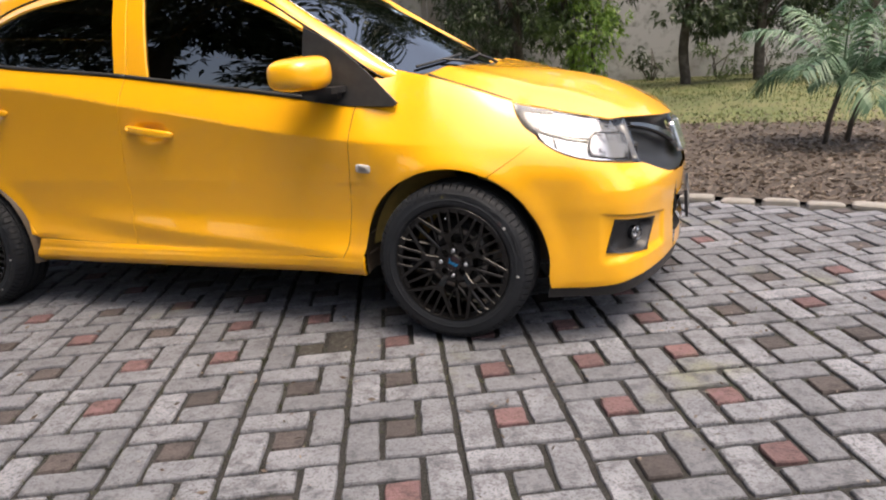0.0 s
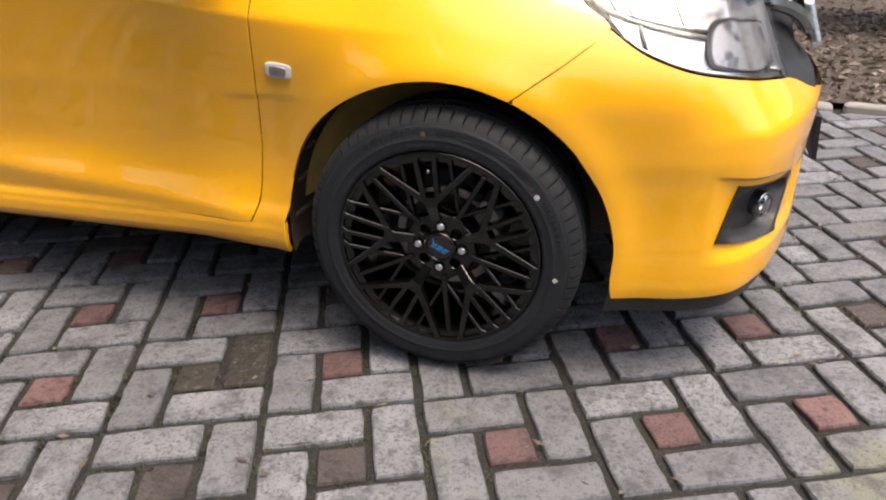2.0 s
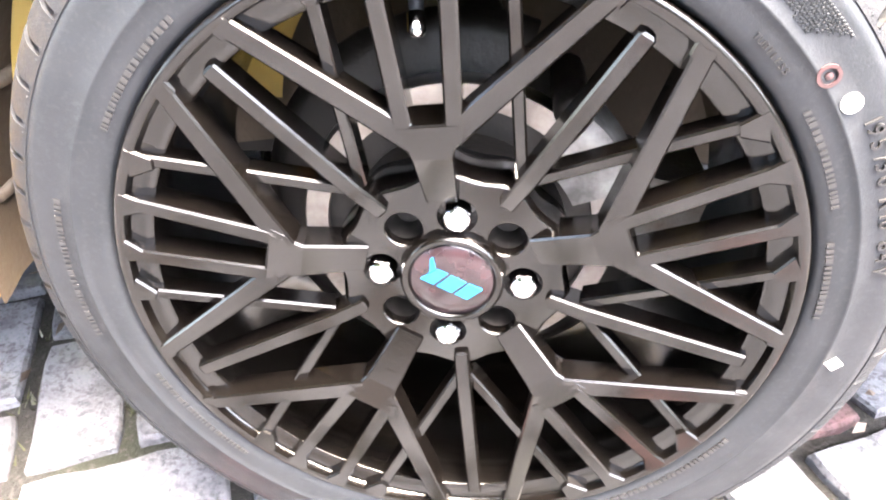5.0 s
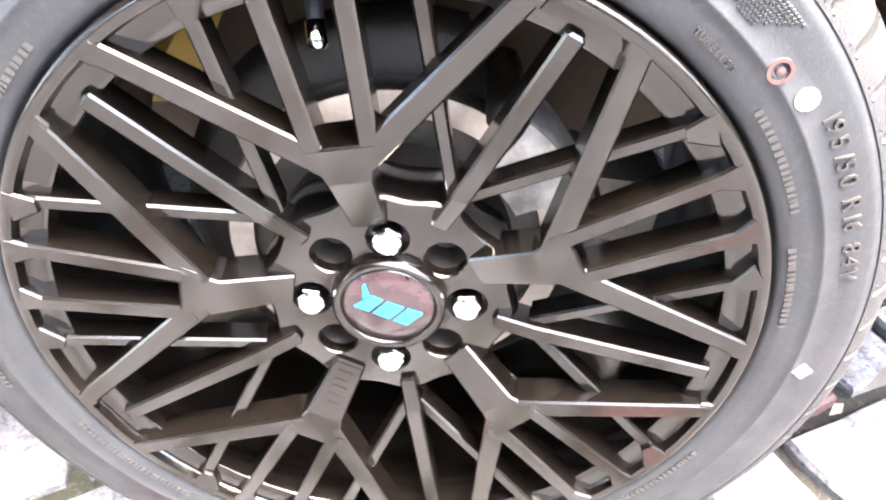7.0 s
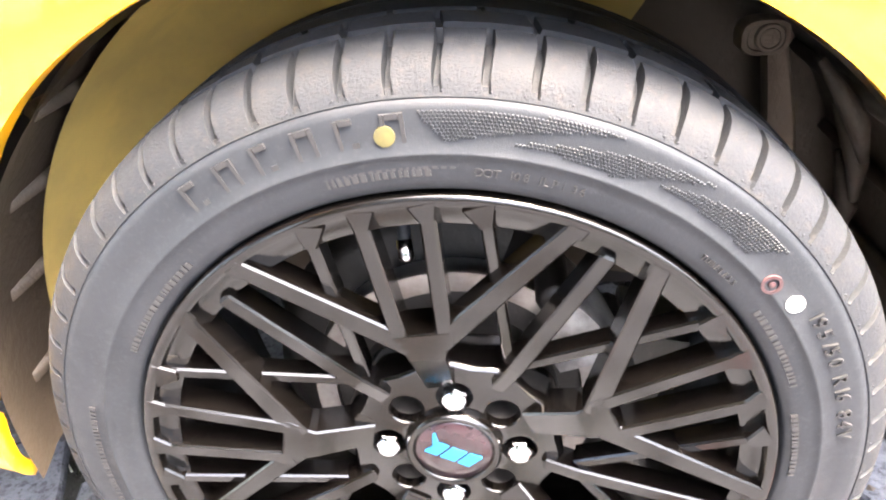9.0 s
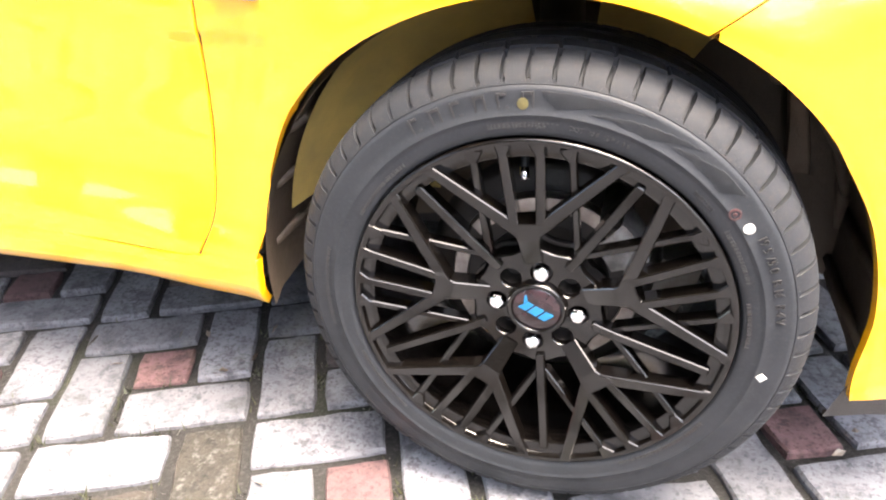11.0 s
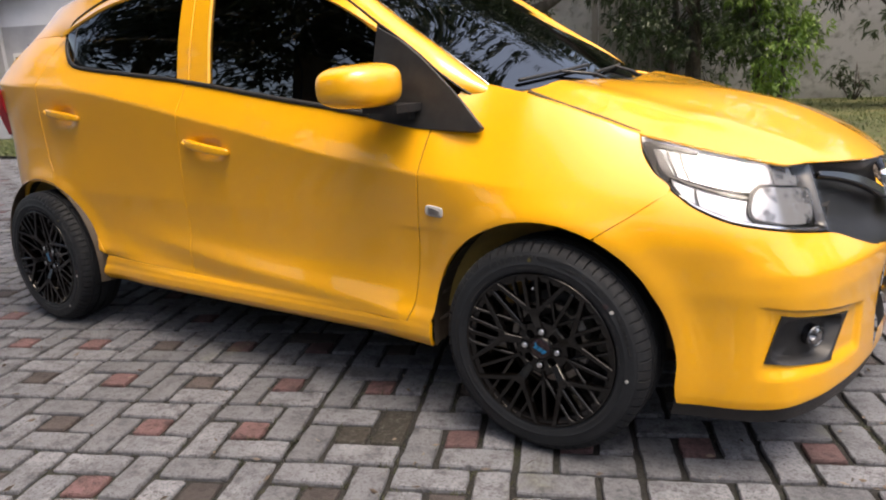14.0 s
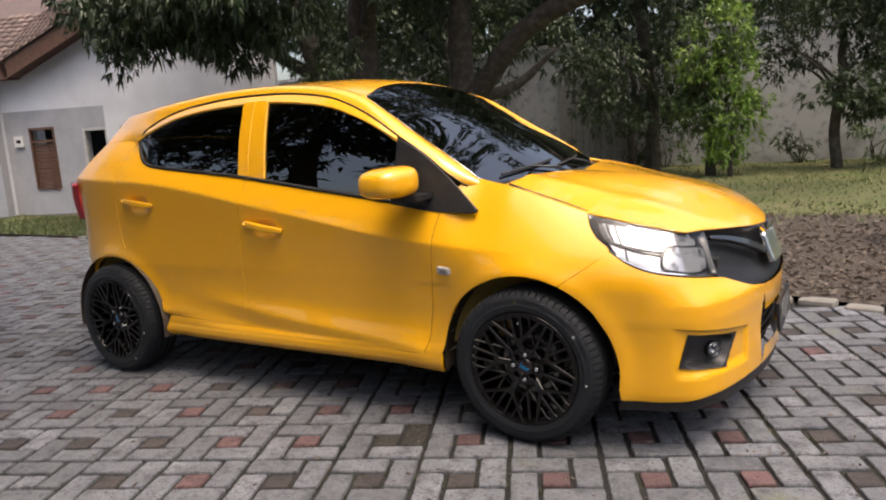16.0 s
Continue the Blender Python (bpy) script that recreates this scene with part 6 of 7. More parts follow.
# the low hanging mass of leaves before the house
part("crown", crown_mesh("crown", spread(r, (-9.9, -5.4, 4.6, 6.6, 3.05, 5.0), 100, (0.42, 0.70)) + spread(r, (-9.6, -6.6, 4.8, 6.0, 2.6, 3.1), 12, (0.22, 0.4)) + spread(r, (-8.2, -5.4, 5.4, 7.4, 2.2, 3.2), 16, (0.35, 0.55)), 210, 0.145, LEAF_DARK, 23, 0.7), old_tree)
tree("old tree with a long limb arching towards the lawn",
     [([(-5.0, 8.8, -0.1), (-5.0, 8.8, 1.4), (-4.9, 8.6, 2.4), (-4.6, 8.2, 3.8), (-4.4, 7.8, 5.6)], [0.26, 0.23, 0.2, 0.15, 0.06]),
      ([(-4.95, 8.75, 1.5), (-4.3, 8.5, 2.1), (-3.4, 8.2, 2.75), (-2.2, 8.0, 3.05), (-0.8, 7.8, 3.1), (0.8, 7.7, 3.35)], [0.2, 0.17, 0.15, 0.12, 0.09, 0.04]),
      ([(-4.9, 8.7, 1.7), (-4.2, 9.2, 1.9), (-3.6, 9.7, 2.5)], [0.12, 0.09, 0.04])],
     [(c, q) for c, q in spread(r, (-5.8, 2.6, 6.6, 9.6, 3.45, 5.6), 100, (0.6, 1.0)) if c[0] < -1.5 or c[2] + q - 0.8 < 0.5 * c[1]] + spread(r, (-7.0, -1.6, 5.2, 10.0, 5.2, 8.8), 46, (0.5, 0.9)) + spread(r, (-4.6, 0.6, 6.0, 9.2, 5.8, 9.6), 75, (0.4, 0.75)) + spread(r, (-4.4, -2.4, 10.5, 12.0, 1.4, 3.2), 14, (0.4, 0.7)),
     95, 0.16, LEAF_DARK, 22)
# slim trees on the lawn before the wall
for k, (x, y, h, w, low, mat) in enumerate([(-3.6, 14.2, 3.4, 1.0, 1.0, LEAF_DARK), (-2.75, 13.0, 3.3, 0.8, 0.9, LEAF_DARK), (-1.45, 11.8, 2.9, 0.62, 0.8, LEAF_MID), (0.62, 12.6, 4.2, 1.35, 1.35, LEAF_DARK), (1.95, 12.9, 4.0, 1.2, 1.1, LEAF_DARK), (3.6, 12.0, 3.4, 1.1, 0.8, LEAF_MID)]):
    rr = random.Random(40 + k)
    stems = [([(x, y, -0.05), (x + rr.uniform(-0.06, 0.06), y, 0.8), (x + rr.uniform(-0.12, 0.12), y, 1.6), (x + rr.uniform(-0.2, 0.2), y + 0.1, h)], [0.105, 0.085, 0.065, 0.02])]
    for _ in range(4):
        z0 = rr.uniform(0.9, 1.8)
        a = rr.uniform(0, math.tau)
        stems.append(([(x, y, z0), (x + 0.4 * w * math.cos(a), y + 0.4 * w * math.sin(a), z0 + 0.5), (x + 0.9 * w * math.cos(a), y + 0.9 * w * math.sin(a), z0 + 0.8)], [0.035, 0.025, 0.01]))
    tree("slim dark-leaved tree on the lawn by the wall", stems, spread(rr, (x - w, x + w, y - 0.7 * w, y + 0.7 * w, low, h), 60 if w > 1.1 else 30, (0.36, 0.58) if w > 1.1 else (0.3, 0.5)), 190, 0.13, mat, 60 + k, group="slim lawn trees")
rr = random.Random(71)
tree("young tree with fresh light green leaves", [([(-1.05, 11.4, -0.05), (-1.0, 11.4, 0.7), (-0.95, 11.4, 1.6), (-1.0, 11.45, 3.0)], [0.05, 0.04, 0.03, 0.01])],
     spread(rr, (-1.25, -0.55, 11.1, 11.7, 0.45, 1.9), 22, (0.2, 0.34)) + spread(rr, (-1.75, -0.55, 11.1, 11.7, 1.8, 3.2), 18, (0.22, 0.36)), 240, 0.12, LEAF_LIGHT, 72)
# low shrubs along the wall
for k in range(9):
    x = -6.5 + 1.25 * k + random.Random(k).uniform(-0.4, 0.4)
    rr = random.Random(90 + k)
    sh = tagged(new("shrub"), "low dark green shrub along the garden wall", "shrub", "shrubs along the wall")
    stem = Soup()
    for _ in range(4):
        stem.tube([(x, 14.6, -0.05), (x + rr.uniform(-0.2, 0.2), 14.6, 0.3), (x + rr.uniform(-0.4, 0.4), 14.6 + rr.uniform(-0.2, 0.2), rr.uniform(0.5, 0.9))], [0.02, 0.015, 0.006], 5)
    part("stem", stem.mesh("stem", BARK, True), sh)
    part("crown", crown_mesh("crown", spread(rr, (x - 0.5, x + 0.5, 14.4, 14.9, 0.15, 0.7), 6, (0.2, 0.35)), 150, 0.13, LEAF_DARK if k % 3 else LEAF_MID, 95 + k), sh)
# tall trees beyond the garden wall
for k, (x, y) in enumerate([(-13.0, 17.0), (-9.0, 17.4), (-5.2, 17.2), (-1.4, 17.6), (2.4, 17.3), (6.2, 17.0)]):
    rr = random.Random(240 + k)
    tree("tall dark-leaved tree beyond the garden wall", [([(x, y, -0.1), (x + 0.1, y, 2.0), (x - 0.1, y, 4.5), (x, y, 8.0)], [0.2, 0.17, 0.14, 0.05])],
         spread(rr, (x - 2.4, x + 2.4, y - 1.2, y + 1.2, 2.2, 10.5 if x < -3 else 5.4), 95 if x < -3 else 48, (0.8, 1.2)), 62, 0.28, LEAF_DARK, 250 + k, group="tall trees beyond the wall")
for k, (x, y, low, h) in enumerate([(-9.6, 12.2, 0.7, 6.5), (-7.4, 12.8, 0.7, 8.0), (-3.0, 13.4, 3.6, 9.5)]):
    rr = random.Random(340 + k)
    tree("dense dark-leaved tree behind the old trees", [([(x, y, -0.1), (x + 0.1, y, 1.4), (x - 0.1, y, 3.0), (x, y, h * 0.85)], [0.14, 0.12, 0.09, 0.04])],
         spread(rr, (x - 1.4, x + 1.4, y - 0.9, y + 0.9, low, h), 66, (0.5, 0.85)), 80, 0.2, LEAF_DARK, 350 + k, group="dense trees behind the old trees")
# trees on the camera's side of the yard, seen mirrored in the glass
for k, (x, y, h) in enumerate([(-9.5, -5.5, 11.0), (-5.4, -5.2, 9.0), (-2.6, -8.0, 9.0), (3.0, -10.5, 4.6), (9.5, -6.0, 4.4), (9.5, 4.0, 4.2), (0.0, -11.4, 5.0), (6.4, -10.4, 4.8), (-5.6, -11.2, 6.0)]):
    rr = random.Random(140 + k)
    tree("tall dark-leaved tree across the yard", [([(x, y, -0.1), (x + 0.1, y, 1.5), (x - 0.1, y + 0.2, 3.2), (x, y + 0.4, h * 0.85)], [0.24, 0.2, 0.16, 0.05])],
         spread(rr, (x - 2.4, x + (3.8 if k == 1 else 2.4), y - 1.6, y + (4.8 if k == 1 else 2.6), 3.8 if k == 1 else 2.2 if h > 5 else 1.0, h), int((20 if k == 1 else 8) * h), (0.7, 1.15)), 36, 0.30, LEAF_DARK, 150 + k, group="trees across the yard")


def palm(x, y, h, n, length, seed, lean=0.0):
    rr = random.Random(seed)
    t = tagged(new("palm"), "young feather palm growing from the leaf-strewn soil", "palm", "young palms")
    top = Vector((x + lean, y, h))
    part("trunk", Soup().tube([(x, y, -0.05), (x + lean * 0.3, y, h * 0.5), top, top + Vector((lean * 0.2, 0, 0.12))], [0.026, 0.022, 0.019, 0.012], 10).mesh("trunk", BARK, True), t)
    for k in range(n):
        a = math.tau * k * 0.382 + rr.uniform(-0.25, 0.25)
        age = k / max(1, n - 1)
        # young fronds stand up, old ones arch over and hang
        steep = radians(84 - 44 * age)
        l = length * rr.uniform(0.85, 1.08) * (1 - 0.15 * age)
        out = Vector((math.cos(a), math.sin(a), 0))
        pts, p, e = [], top.copy(), steep
        for i in range(15):
            pts.append(p.copy())
            p = p + (out * math.cos(e) + Vector((0, 0, 1)) * math.sin(e)) * l / 14
            e -= radians(2.2 + 4.2 * age + 0.32 * i)
        s = Soup().tube(pts, [0.010 * (1 - 0.8 * i / 14) for i in range(15)], 5)
        side0 = out.cross(Vector((0, 0, 1))).normalized()
        for i in range(3, 15):
            for j in range(3):
                q = pts[i - 1].lerp(pts[i], j / 3)
                along = (pts[i] - pts[i - 1]).normalized()
                for sg in (-1, 1):
                    dd = (side0 * sg + along * 0.75 + Vector((0, 0, rr.uniform(-0.35, 0.05)))).normalized()
                    add_leaf(s, q, dd, length * (0.10 + 0.20 * math.sin(math.pi * min(0.97, (i + j / 3 - 2) / 13))), 0.020, along, rr.uniform(0.25, 0.6))
        part("frond", s.mesh("frond", FROND, False), t)


palm(1.85, 4.40, 0.52, 11, 0.98, 3, 0.10)
palm(2.02, 4.47, 0.48, 6, 0.62, 8, 0.14)

# lawn, fallen leaves, tufts in the joints
gr = random.Random(8)
blades = Soup()
for _ in range(75000):
    x, y = gr.uniform(-17, 9), gr.uniform(4.0, 15.0)
    if x < -8.5:
        y = gr.uniform(4.0, 6.0)
    if x > -7 and gr.random() > smooth01((y - 5.2) / 1.4) * (0.35 + 0.65 * smooth01((noise.noise(Vector((x * 0.7, y * 0.7, 3))) + 0.25) * 2.2)):
        continue
    z = garden_height(x, y)
    h = gr.uniform(0.02, 0.065)
    a = gr.uniform(0, math.tau)
    d = Vector((math.cos(a) * 0.5, math.sin(a) * 0.5, 1)).normalized()
    q = Vector((math.sin(a), -math.cos(a), 0)) * 0.014
    p = Vector((x, y, z))
    blades.add([p - q, p + q, p + d * h], [(0, 1, 2)])
tagged(new("grass", blades.mesh("grass", GRASS)), "patchy short lawn grass", "grass", kind="stuff")
litter = Soup()
for _ in range(30000):
    x, y = gr.uniform(-7, 8), 0
    y = edge_y(x) + 0.05 + abs(gr.gauss(0, 2.2))
    if y > 13:
        continue
    p = Vector((x, y, garden_height(x, y) + 0.012))
    a = gr.uniform(0, math.tau)
    add_leaf(litter, p, Vector((math.cos(a), math.sin(a), gr.uniform(-0.1, 0.35))).normalized(), gr.uniform(0.025, 0.07), gr.uniform(0.012, 0.028), rand_dir(gr), gr.uniform(-0.2, 0.2))
tagged(new("leaf_litter", litter.mesh("leaf_litter", DEAD_LEAF)), "dry brown fallen leaves on the soil", "leaves", kind="stuff")
# rough concrete kerb between paving and soil
kerb = tagged(new("kerb"), "broken pale concrete kerb stones along the soil", "kerb", kind="structure")
KERB = material("kerb_concrete", (0.20, 0.19, 0.178), 0.9, second=(0.15, 0.145, 0.13), scale=7, fine=(0.16, 0.15, 0.13), fine_scale=40, bump=0.7, bump_scale=60)
for i in range(70):
    x = -9 + 0.24 * i
    w = gr.uniform(0.20, 0.235)
    s = blob("kerb_stone", (0, 0, 0), (w / 2, gr.uniform(0.04, 0.075), gr.uniform(0.02, 0.04)), 0.4, KERB, nu=16, nv=8)
    s.polygons.foreach_set("use_smooth", [False] * len(s.polygons))
    k = part("kerb_stone", s, kerb)
    k.matrix_basis = pose(x, edge_y(x) + gr.uniform(-0.025, 0.025), -0.005 + gr.uniform(-0.015, 0.01), gr.uniform(-5, 5), gr.uniform(-4, 4), -9 + gr.uniform(-6, 6))

# weathered board fence leaning on the garden wall
fence = tagged(new("board_fence"), "weathered grey wooden board fence before the garden wall", "fence")
BOARD = material("weathered_board", (0.36, 0.35, 0.33), 0.9, second=(0.22, 0.21, 0.19), scale=9, bump=0.5, bump_scale=50, random_second=(0.28, 0.27, 0.26))
fr2 = random.Random(31)
for i in range(11):
    h = fr2.uniform(2.25, 2.6)
    x0 = (-5.6) + 0.155 * i
    bd = Soup().box((x0, 14.86, 0.0), (x0 + 0.135, 14.89, h)).mesh("board", BOARD, False, Matrix.Rotation(radians(fr2.uniform(-0.5, 0.5)), 4, "Y"))
    part("board", bd, fence)
for z in (0.55, 1.7):
    part("rail", Soup().box(((-5.6) - 0.05, 14.89, z), ((-5.6) + 1.75, 14.95, z + 0.09)).mesh("rail", BOARD), fence)
for x0 in ((-5.6) - 0.02, (-5.6) + 0.85, (-5.6) + 1.68):
    part("post", Soup().box((x0, 14.95, -0.1), (x0 + 0.09, 15.04, 2.5)).mesh("post", BOARD), fence)

# ---- paving: pinwheels of four long stones round a small square one ----
def stone_material(name, a, b, fine, moss):
    m = material(name, a, 0.9, second=b, scale=5.0, lo=0.38, hi=0.62, fine=fine, fine_scale=100, bump=1.0, bump_scale=90)
    nt = m.node_tree
    bs = nt.nodes["Principled BSDF"]
    old = bs.inputs["Base Color"].links[0].from_socket
    r = nt.nodes.new("ShaderNodeNewGeometry").outputs["Random Per Island"]
    o = nt.nodes.new("ShaderNodeObjectInfo").outputs["Random"]
    add = nt.nodes.new("ShaderNodeMath")
    add.operation = "ADD"
    nt.links.new(r, add.inputs[0])
    nt.links.new(o, add.inputs[1])
    fr = nt.nodes.new("ShaderNodeMath")
    fr.operation = "FRACT"
    nt.links.new(add.outputs[0], fr.inputs[0])
    tone = mix_nodes(nt, ramp_node(nt, fr.outputs[0], 0.0, 1.0, 0.0, 0.85), old, tuple(c * 0.66 for c in b))
    tc = nt.nodes.new("ShaderNodeTexCoord")
    speck = nt.nodes.new("ShaderNodeTexNoise")
    speck.inputs["Scale"].default_value, speck.inputs["Detail"].default_value, speck.inputs["Roughness"].default_value = 34.0, 9.0, 0.72
    nt.links.new(tc.outputs["Object"], speck.inputs["Vector"])
    spots = mix_nodes(nt, ramp_node(nt, speck.outputs["Fac"], 0.55, 0.66, 0.0, 0.95), tone, tuple(c * 0.34 for c in b))
    big = noise_node(nt, 1.7, 5.0, 0.65, "Object")
    out = mix_nodes(nt, ramp_node(nt, big, 0.60, 0.74, 0.0, 0.85), spots, moss)
    grime = noise_node(nt, 13.0, 8.0, 0.76)
    out = mix_nodes(nt, ramp_node(nt, grime, 0.49, 0.64, 0.0, 0.85), out, tuple(c * 0.34 for c in b))
    # small dark pits in the worn concrete
    pits = noise_node(nt, 150.0, 2.0, 0.5)
    out = mix_nodes(nt, ramp_node(nt, pits, 0.59, 0.65, 0.0, 0.6), out, tuple(c * 0.26 for c in b))
    nt.links.new(out, bs.inputs["Base Color"])
    # stains run on from stone to stone, so they follow the place in the yard
    place = nt.nodes.new("ShaderNodeNewGeometry").outputs["Position"]
    for link in [k for k in nt.links if k.from_node.type == "TEX_COORD"]:
        nt.links.new(place, link.to_socket)
    return m


GREY_STONE = stone_material("grey_paver", (0.196, 0.204, 0.228), (0.127, 0.133, 0.151), (0.050, 0.052, 0.056), (0.13, 0.135, 0.085))
RED_STONE = stone_material("red_paver", (0.148, 0.080, 0.083), (0.106, 0.062, 0.065), (0.080, 0.050, 0.046), (0.12, 0.11, 0.07))
DARK_STONE = stone_material("dark_paver", (0.074, 0.061, 0.060), (0.050, 0.043, 0.043), (0.045, 0.038, 0.036), (0.062, 0.058, 0.042))
MOSS_STONE = stone_material("mossy_paver", (0.040, 0.033, 0.027), (0.018, 0.017, 0.013), (0.11, 0.108, 0.105), (0.018, 0.024, 0.009))
MODULE, TURN = 0.324, radians(23.5)
AX, AY = Vector((math.cos(TURN), math.sin(TURN), 0)), Vector((-math.sin(TURN), math.cos(TURN), 0))
ORIGIN = ((0.124 - 1 / 3 - 0.03) * MODULE, (-0.80 - 2 / 3 + 0.04) * MODULE)
CELL = MODULE / 3
JOINT = 0.0158


def stone(w, h, seed):
    """A worn stone of that size, its top at z = 0."""
    r = random.Random(seed)
    n = max(2, round(w / 0.035)), max(2, round(h / 0.035))
    top = []
    xs = [-w / 2 + w * i / n[0] for i in range(n[0] + 1)]
    ys = [-h / 2 + h * j / n[1] for j in range(n[1] + 1)]
    rim = [(x, ys[0]) for x in xs[:-1]] + [(xs[-1], y) for y in ys[:-1]] + [(x, ys[-1]) for x in xs[:0:-1]] + [(xs[0], y) for y in ys[:0:-1]]
    v, k = [], len(rim)
    outer_ring, inner_ring, low = [], [], []
    for x, y in rim:
        c = 0.0014 * (abs(x) > w / 2 - 0.002 and abs(y) > h / 2 - 0.002)
        wob = r.uniform(-0.0032, 0.0012)
        ex, ey = x * (1 + wob / w * 2) - math.copysign(c, x), y * (1 + wob / h * 2) - math.copysign(c, y)
        outer_ring.append((ex, ey, -0.0045 + r.uniform(-0.0024, 0.0014)))
        low.append((ex, ey, -0.05))
        inner_ring.append((ex * (1 - 0.0065 / w), ey * (1 - 0.0065 / h), r.uniform(-0.0010, 0.0006)))
    v = low + outer_ring + inner_ring + [(0, 0, 0.0012)]
    f = []
    for i in range(k):
        j = (i + 1) % k
        f += [(i, j, k + j, k + i), (k + i, k + j, 2 * k + j, 2 * k + i)]
    f.append(tuple(range(2 * k, 3 * k)))
    return v[:-1], f


SHAPES = {}
for kind, (w, h) in {"long": (2 * CELL - JOINT, CELL - JOINT), "square": (CELL - JOINT, CELL - JOINT)}.items():
    SHAPES[kind] = [stone(w, h, 10 * i + len(kind)) for i in range(5)]
STONES = [("long", 1.0, 2.5, 0), ("long", 2.5, 2.0, 90), ("long", 2.0, 0.5, 0), ("long", 0.5, 1.0, 90), ("square", 1.5, 1.5, 0)]
pavement = tagged(new("pavement"), "grey concrete pavers with small red and dark squares, mossy joints", "pavement", kind="structure")
stone_meshes = {}
for kind, shapes in SHAPES.items():
    for i, (v, f) in enumerate(shapes):
        for mat in (RED_STONE, DARK_STONE, GREY_STONE, MOSS_STONE):
            stone_meshes[kind, i, mat.name] = mesh_of("paver", v, f, mat, False)
rng = random.Random(11)
# colours of the small squares near the wheel, as they lie
RED_AT = {(-4, 3), (-3, 3), (-3, 2), (-2, 2), (-1, 1), (-3, 1), (1, 1), (0, 0), (1, 0), (0, -1), (1, -1), (2, -1), (2, 0), (-5, 2), (-4, 1), (-4, 0), (2, 1), (-7, 3)}
DARK_AT = {(-3, 0), (-2, 0), (-1, 0), (-1, -1), (-2, -1), (-3, -1), (-4, -1), (-4, 2), (-5, 0), (-5, 3)}
MOSS_AT = {(-2, 1)}
rest = {m.name: Soup() for m in (GREY_STONE, RED_STONE, DARK_STONE, MOSS_STONE)}
mats = {m.name: m for m in (GREY_STONE, RED_STONE, DARK_STONE, MOSS_STONE)}
jobs = []
for a in range(-75, 40):
    for b in range(-45, 60):
        o = AX * (ORIGIN[0] + a * MODULE) + AY * (ORIGIN[1] + b * MODULE)
        c = o + (AX + AY) * (1.5 * CELL)
        if not (-17 < c.x < 8 and -8 < c.y < edge_y(c.x) + 0.2):
            continue
        for kind, sx, sy, turn in STONES:
            p = o + AX * sx * CELL + AY * sy * CELL
            if p.y > edge_y(p.x) - 0.075:
                continue
            q = rng.random()
            mat = "grey_paver" if kind == "long" else ("red_paver" if q < 0.30 else "dark_paver" if q < 0.86 else "grey_paver")
            if kind == "square" and ((a, b) in RED_AT or (a, b) in DARK_AT or (a, b) in MOSS_AT):
                mat = "red_paver" if (a, b) in RED_AT else "dark_paver" if (a, b) in DARK_AT else "mossy_paver"
            if kind == "long" and (a, b, sx) == (-2, 1, 2.5):
                mat = "mossy_paver"
            if kind == "long" and q < 0.008:
                mat = "dark_paver"
            sink = -rng.uniform(0, 0.005) - (0.002 if mat in ("dark_paver", "mossy_paver") else 0)
            m = Matrix.Translation((p.x + rng.uniform(-0.001, 0.001), p.y + rng.uniform(-0.001, 0.001), sink)) @ pose(0, 0, 0, rng.uniform(-0.5, 0.5), rng.uniform(-0.5, 0.5), math.degrees(TURN) + turn + rng.uniform(-0.7, 0.7) + 180 * rng.randrange(2))
            jobs.append(((p - Vector((-0.05, -0.45, 0))).length, kind, rng.randrange(5), mat, m))
jobs.sort(key=lambda j: j[0])
for d, kind, i, mat, m in jobs[:300]:
    ob = part("paver", stone_meshes[kind, i, mat], pavement)
    ob.matrix_basis = m
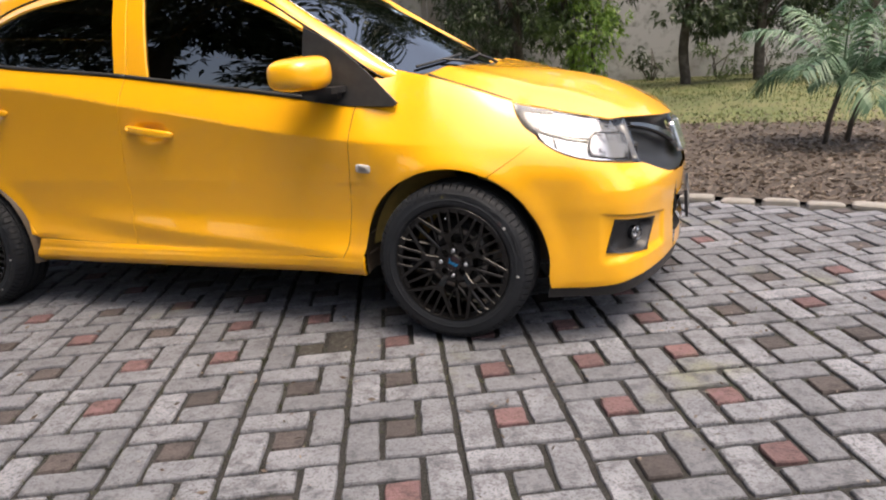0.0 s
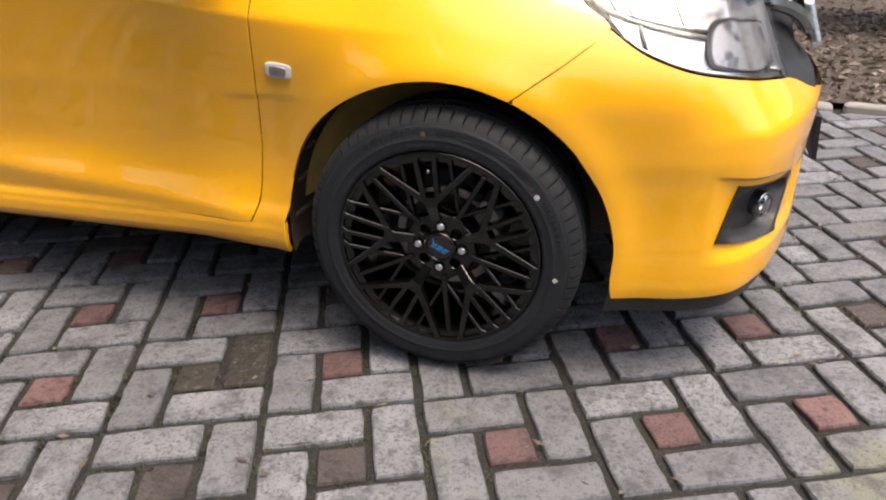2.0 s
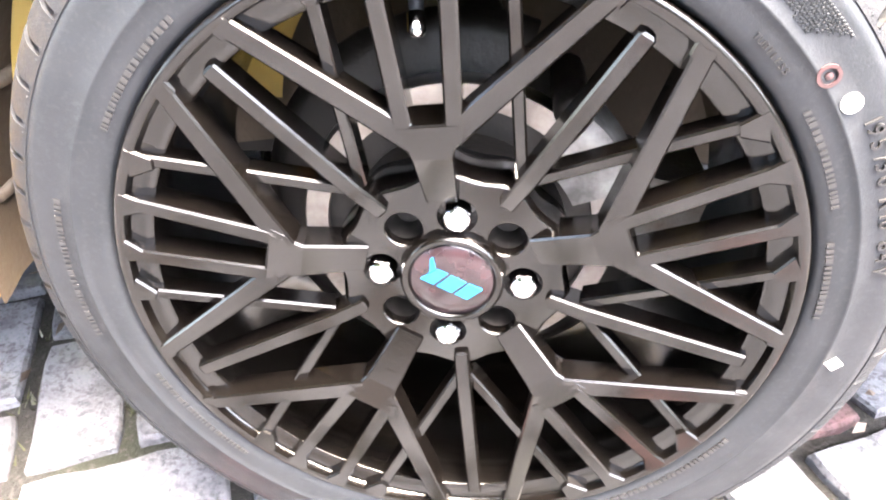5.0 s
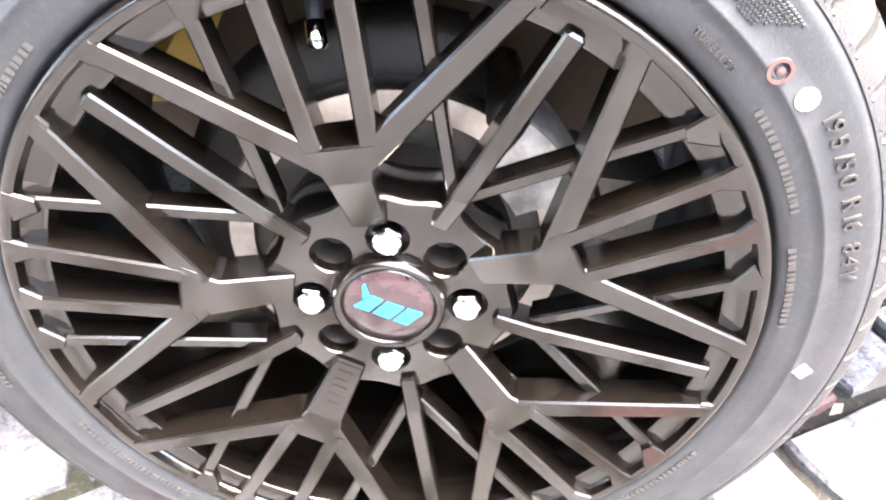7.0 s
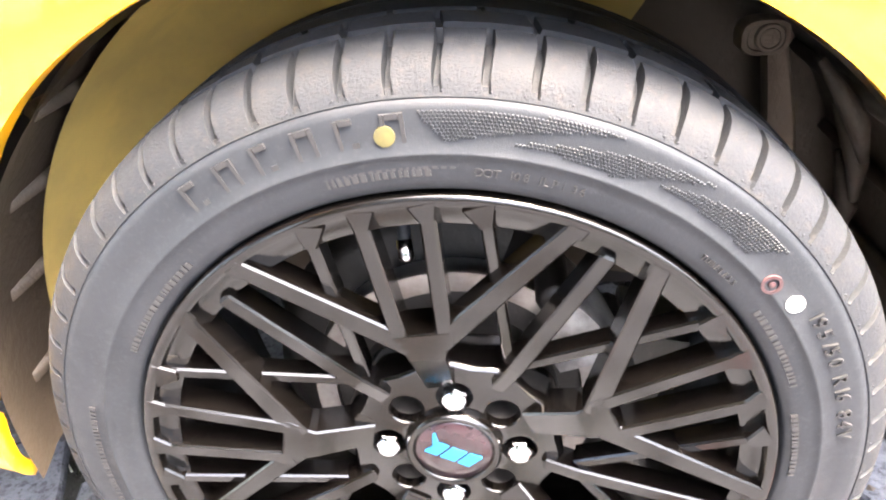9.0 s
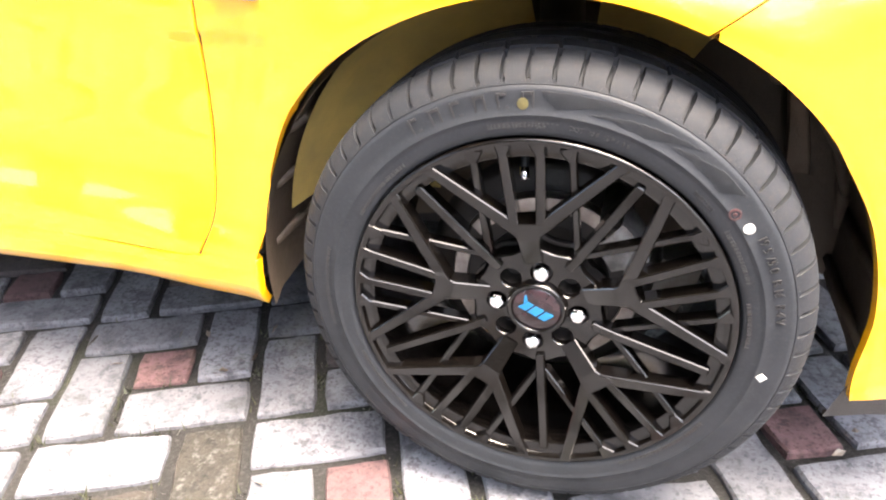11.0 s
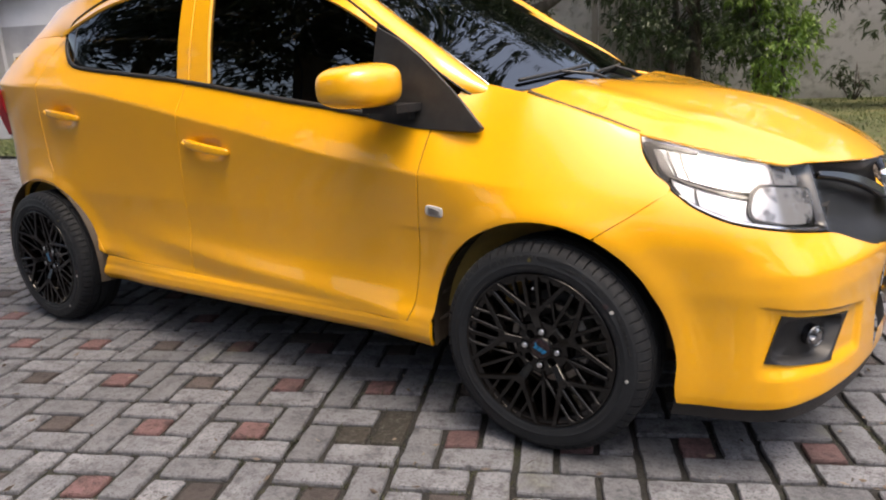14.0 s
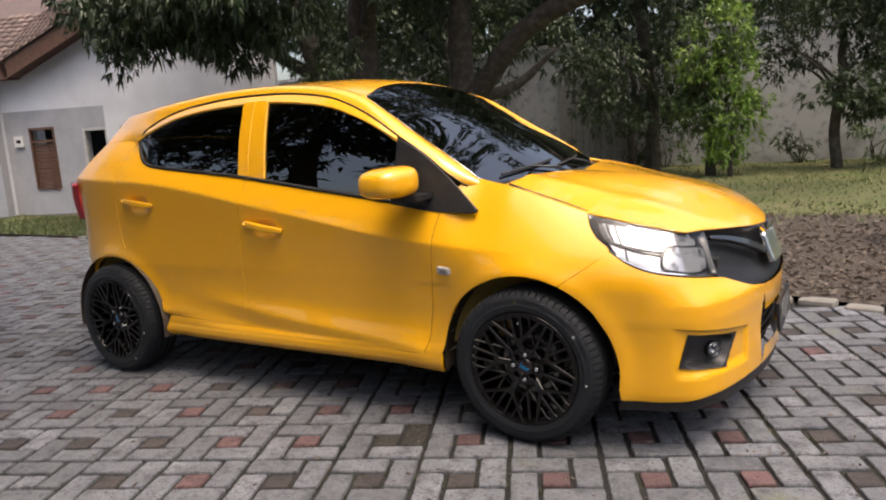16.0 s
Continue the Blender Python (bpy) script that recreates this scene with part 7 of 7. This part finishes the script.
for d, kind, i, mat, m in jobs[300:]:
    v, f = SHAPES[kind][i]
    rest[mat].add([m @ Vector(p) for p in v], f)
for mat, s in rest.items():
    tagged(part("pavers", s.mesh("pavers", mats[mat], False), pavement), kind="stuff")

# moss, grass and small dry leaves caught in the joints
joint = Soup()
dry = Soup()
jr = random.Random(77)
for _ in range(11000):
    a, b = jr.randint(-9, 8), jr.randint(-8, 7)
    kind, sx, sy, turn = STONES[jr.randrange(4)]
    t = jr.uniform(-1, 1)
    along, across = (AX, AY) if turn == 0 else (AY, AX)
    p = AX * (ORIGIN[0] + a * MODULE + sx * CELL) + AY * (ORIGIN[1] + b * MODULE + sy * CELL) + along * t * CELL + across * 0.5 * CELL * jr.choice((-1, 1))
    if p.y > 1.9:
        continue
    lush = noise.noise(Vector((p.x * 1.3, p.y * 1.3, 2.0))) + (0.9 if (p - Vector((-0.62, -0.25, 0))).length < 0.3 else 0)
    if jr.random() < 0.10:
        ang = jr.uniform(0, math.tau)
        add_leaf(dry, p + Vector((jr.gauss(0, 0.02), jr.gauss(0, 0.02), 0.004)), Vector((math.cos(ang), math.sin(ang), jr.uniform(-0.05, 0.2))).normalized(), jr.uniform(0.010, 0.034), jr.uniform(0.005, 0.012), rand_dir(jr), jr.uniform(-0.1, 0.1))
    elif jr.random() < 0.25 + 1.2 * lush:
        for _ in range(jr.randint(3, 9)):
            ang = jr.uniform(0, math.tau)
            q = p + Vector((jr.gauss(0, 0.008), jr.gauss(0, 0.008), -0.0145))
            d = Vector((math.cos(ang) * 0.7, math.sin(ang) * 0.7, 1)).normalized()
            w = Vector((math.sin(ang), -math.cos(ang), 0)) * jr.uniform(0.0011, 0.0022)
            h = jr.uniform(0.011, 0.018) * (1.4 if lush > 0.5 else 1)
            joint.add([q - w, q + w, q + d * h], [(0, 1, 2)])
tagged(new("joint_grass", joint.mesh("joint_grass", JOINT_MOSS)), "small tufts of grass and moss in the paving joints", "grass", kind="stuff")
tagged(new("dry_leaf_bits", dry.mesh("dry_leaf_bits", DEAD_LEAF)), "small dry leaf bits lying on the pavers", "leaves", kind="stuff")
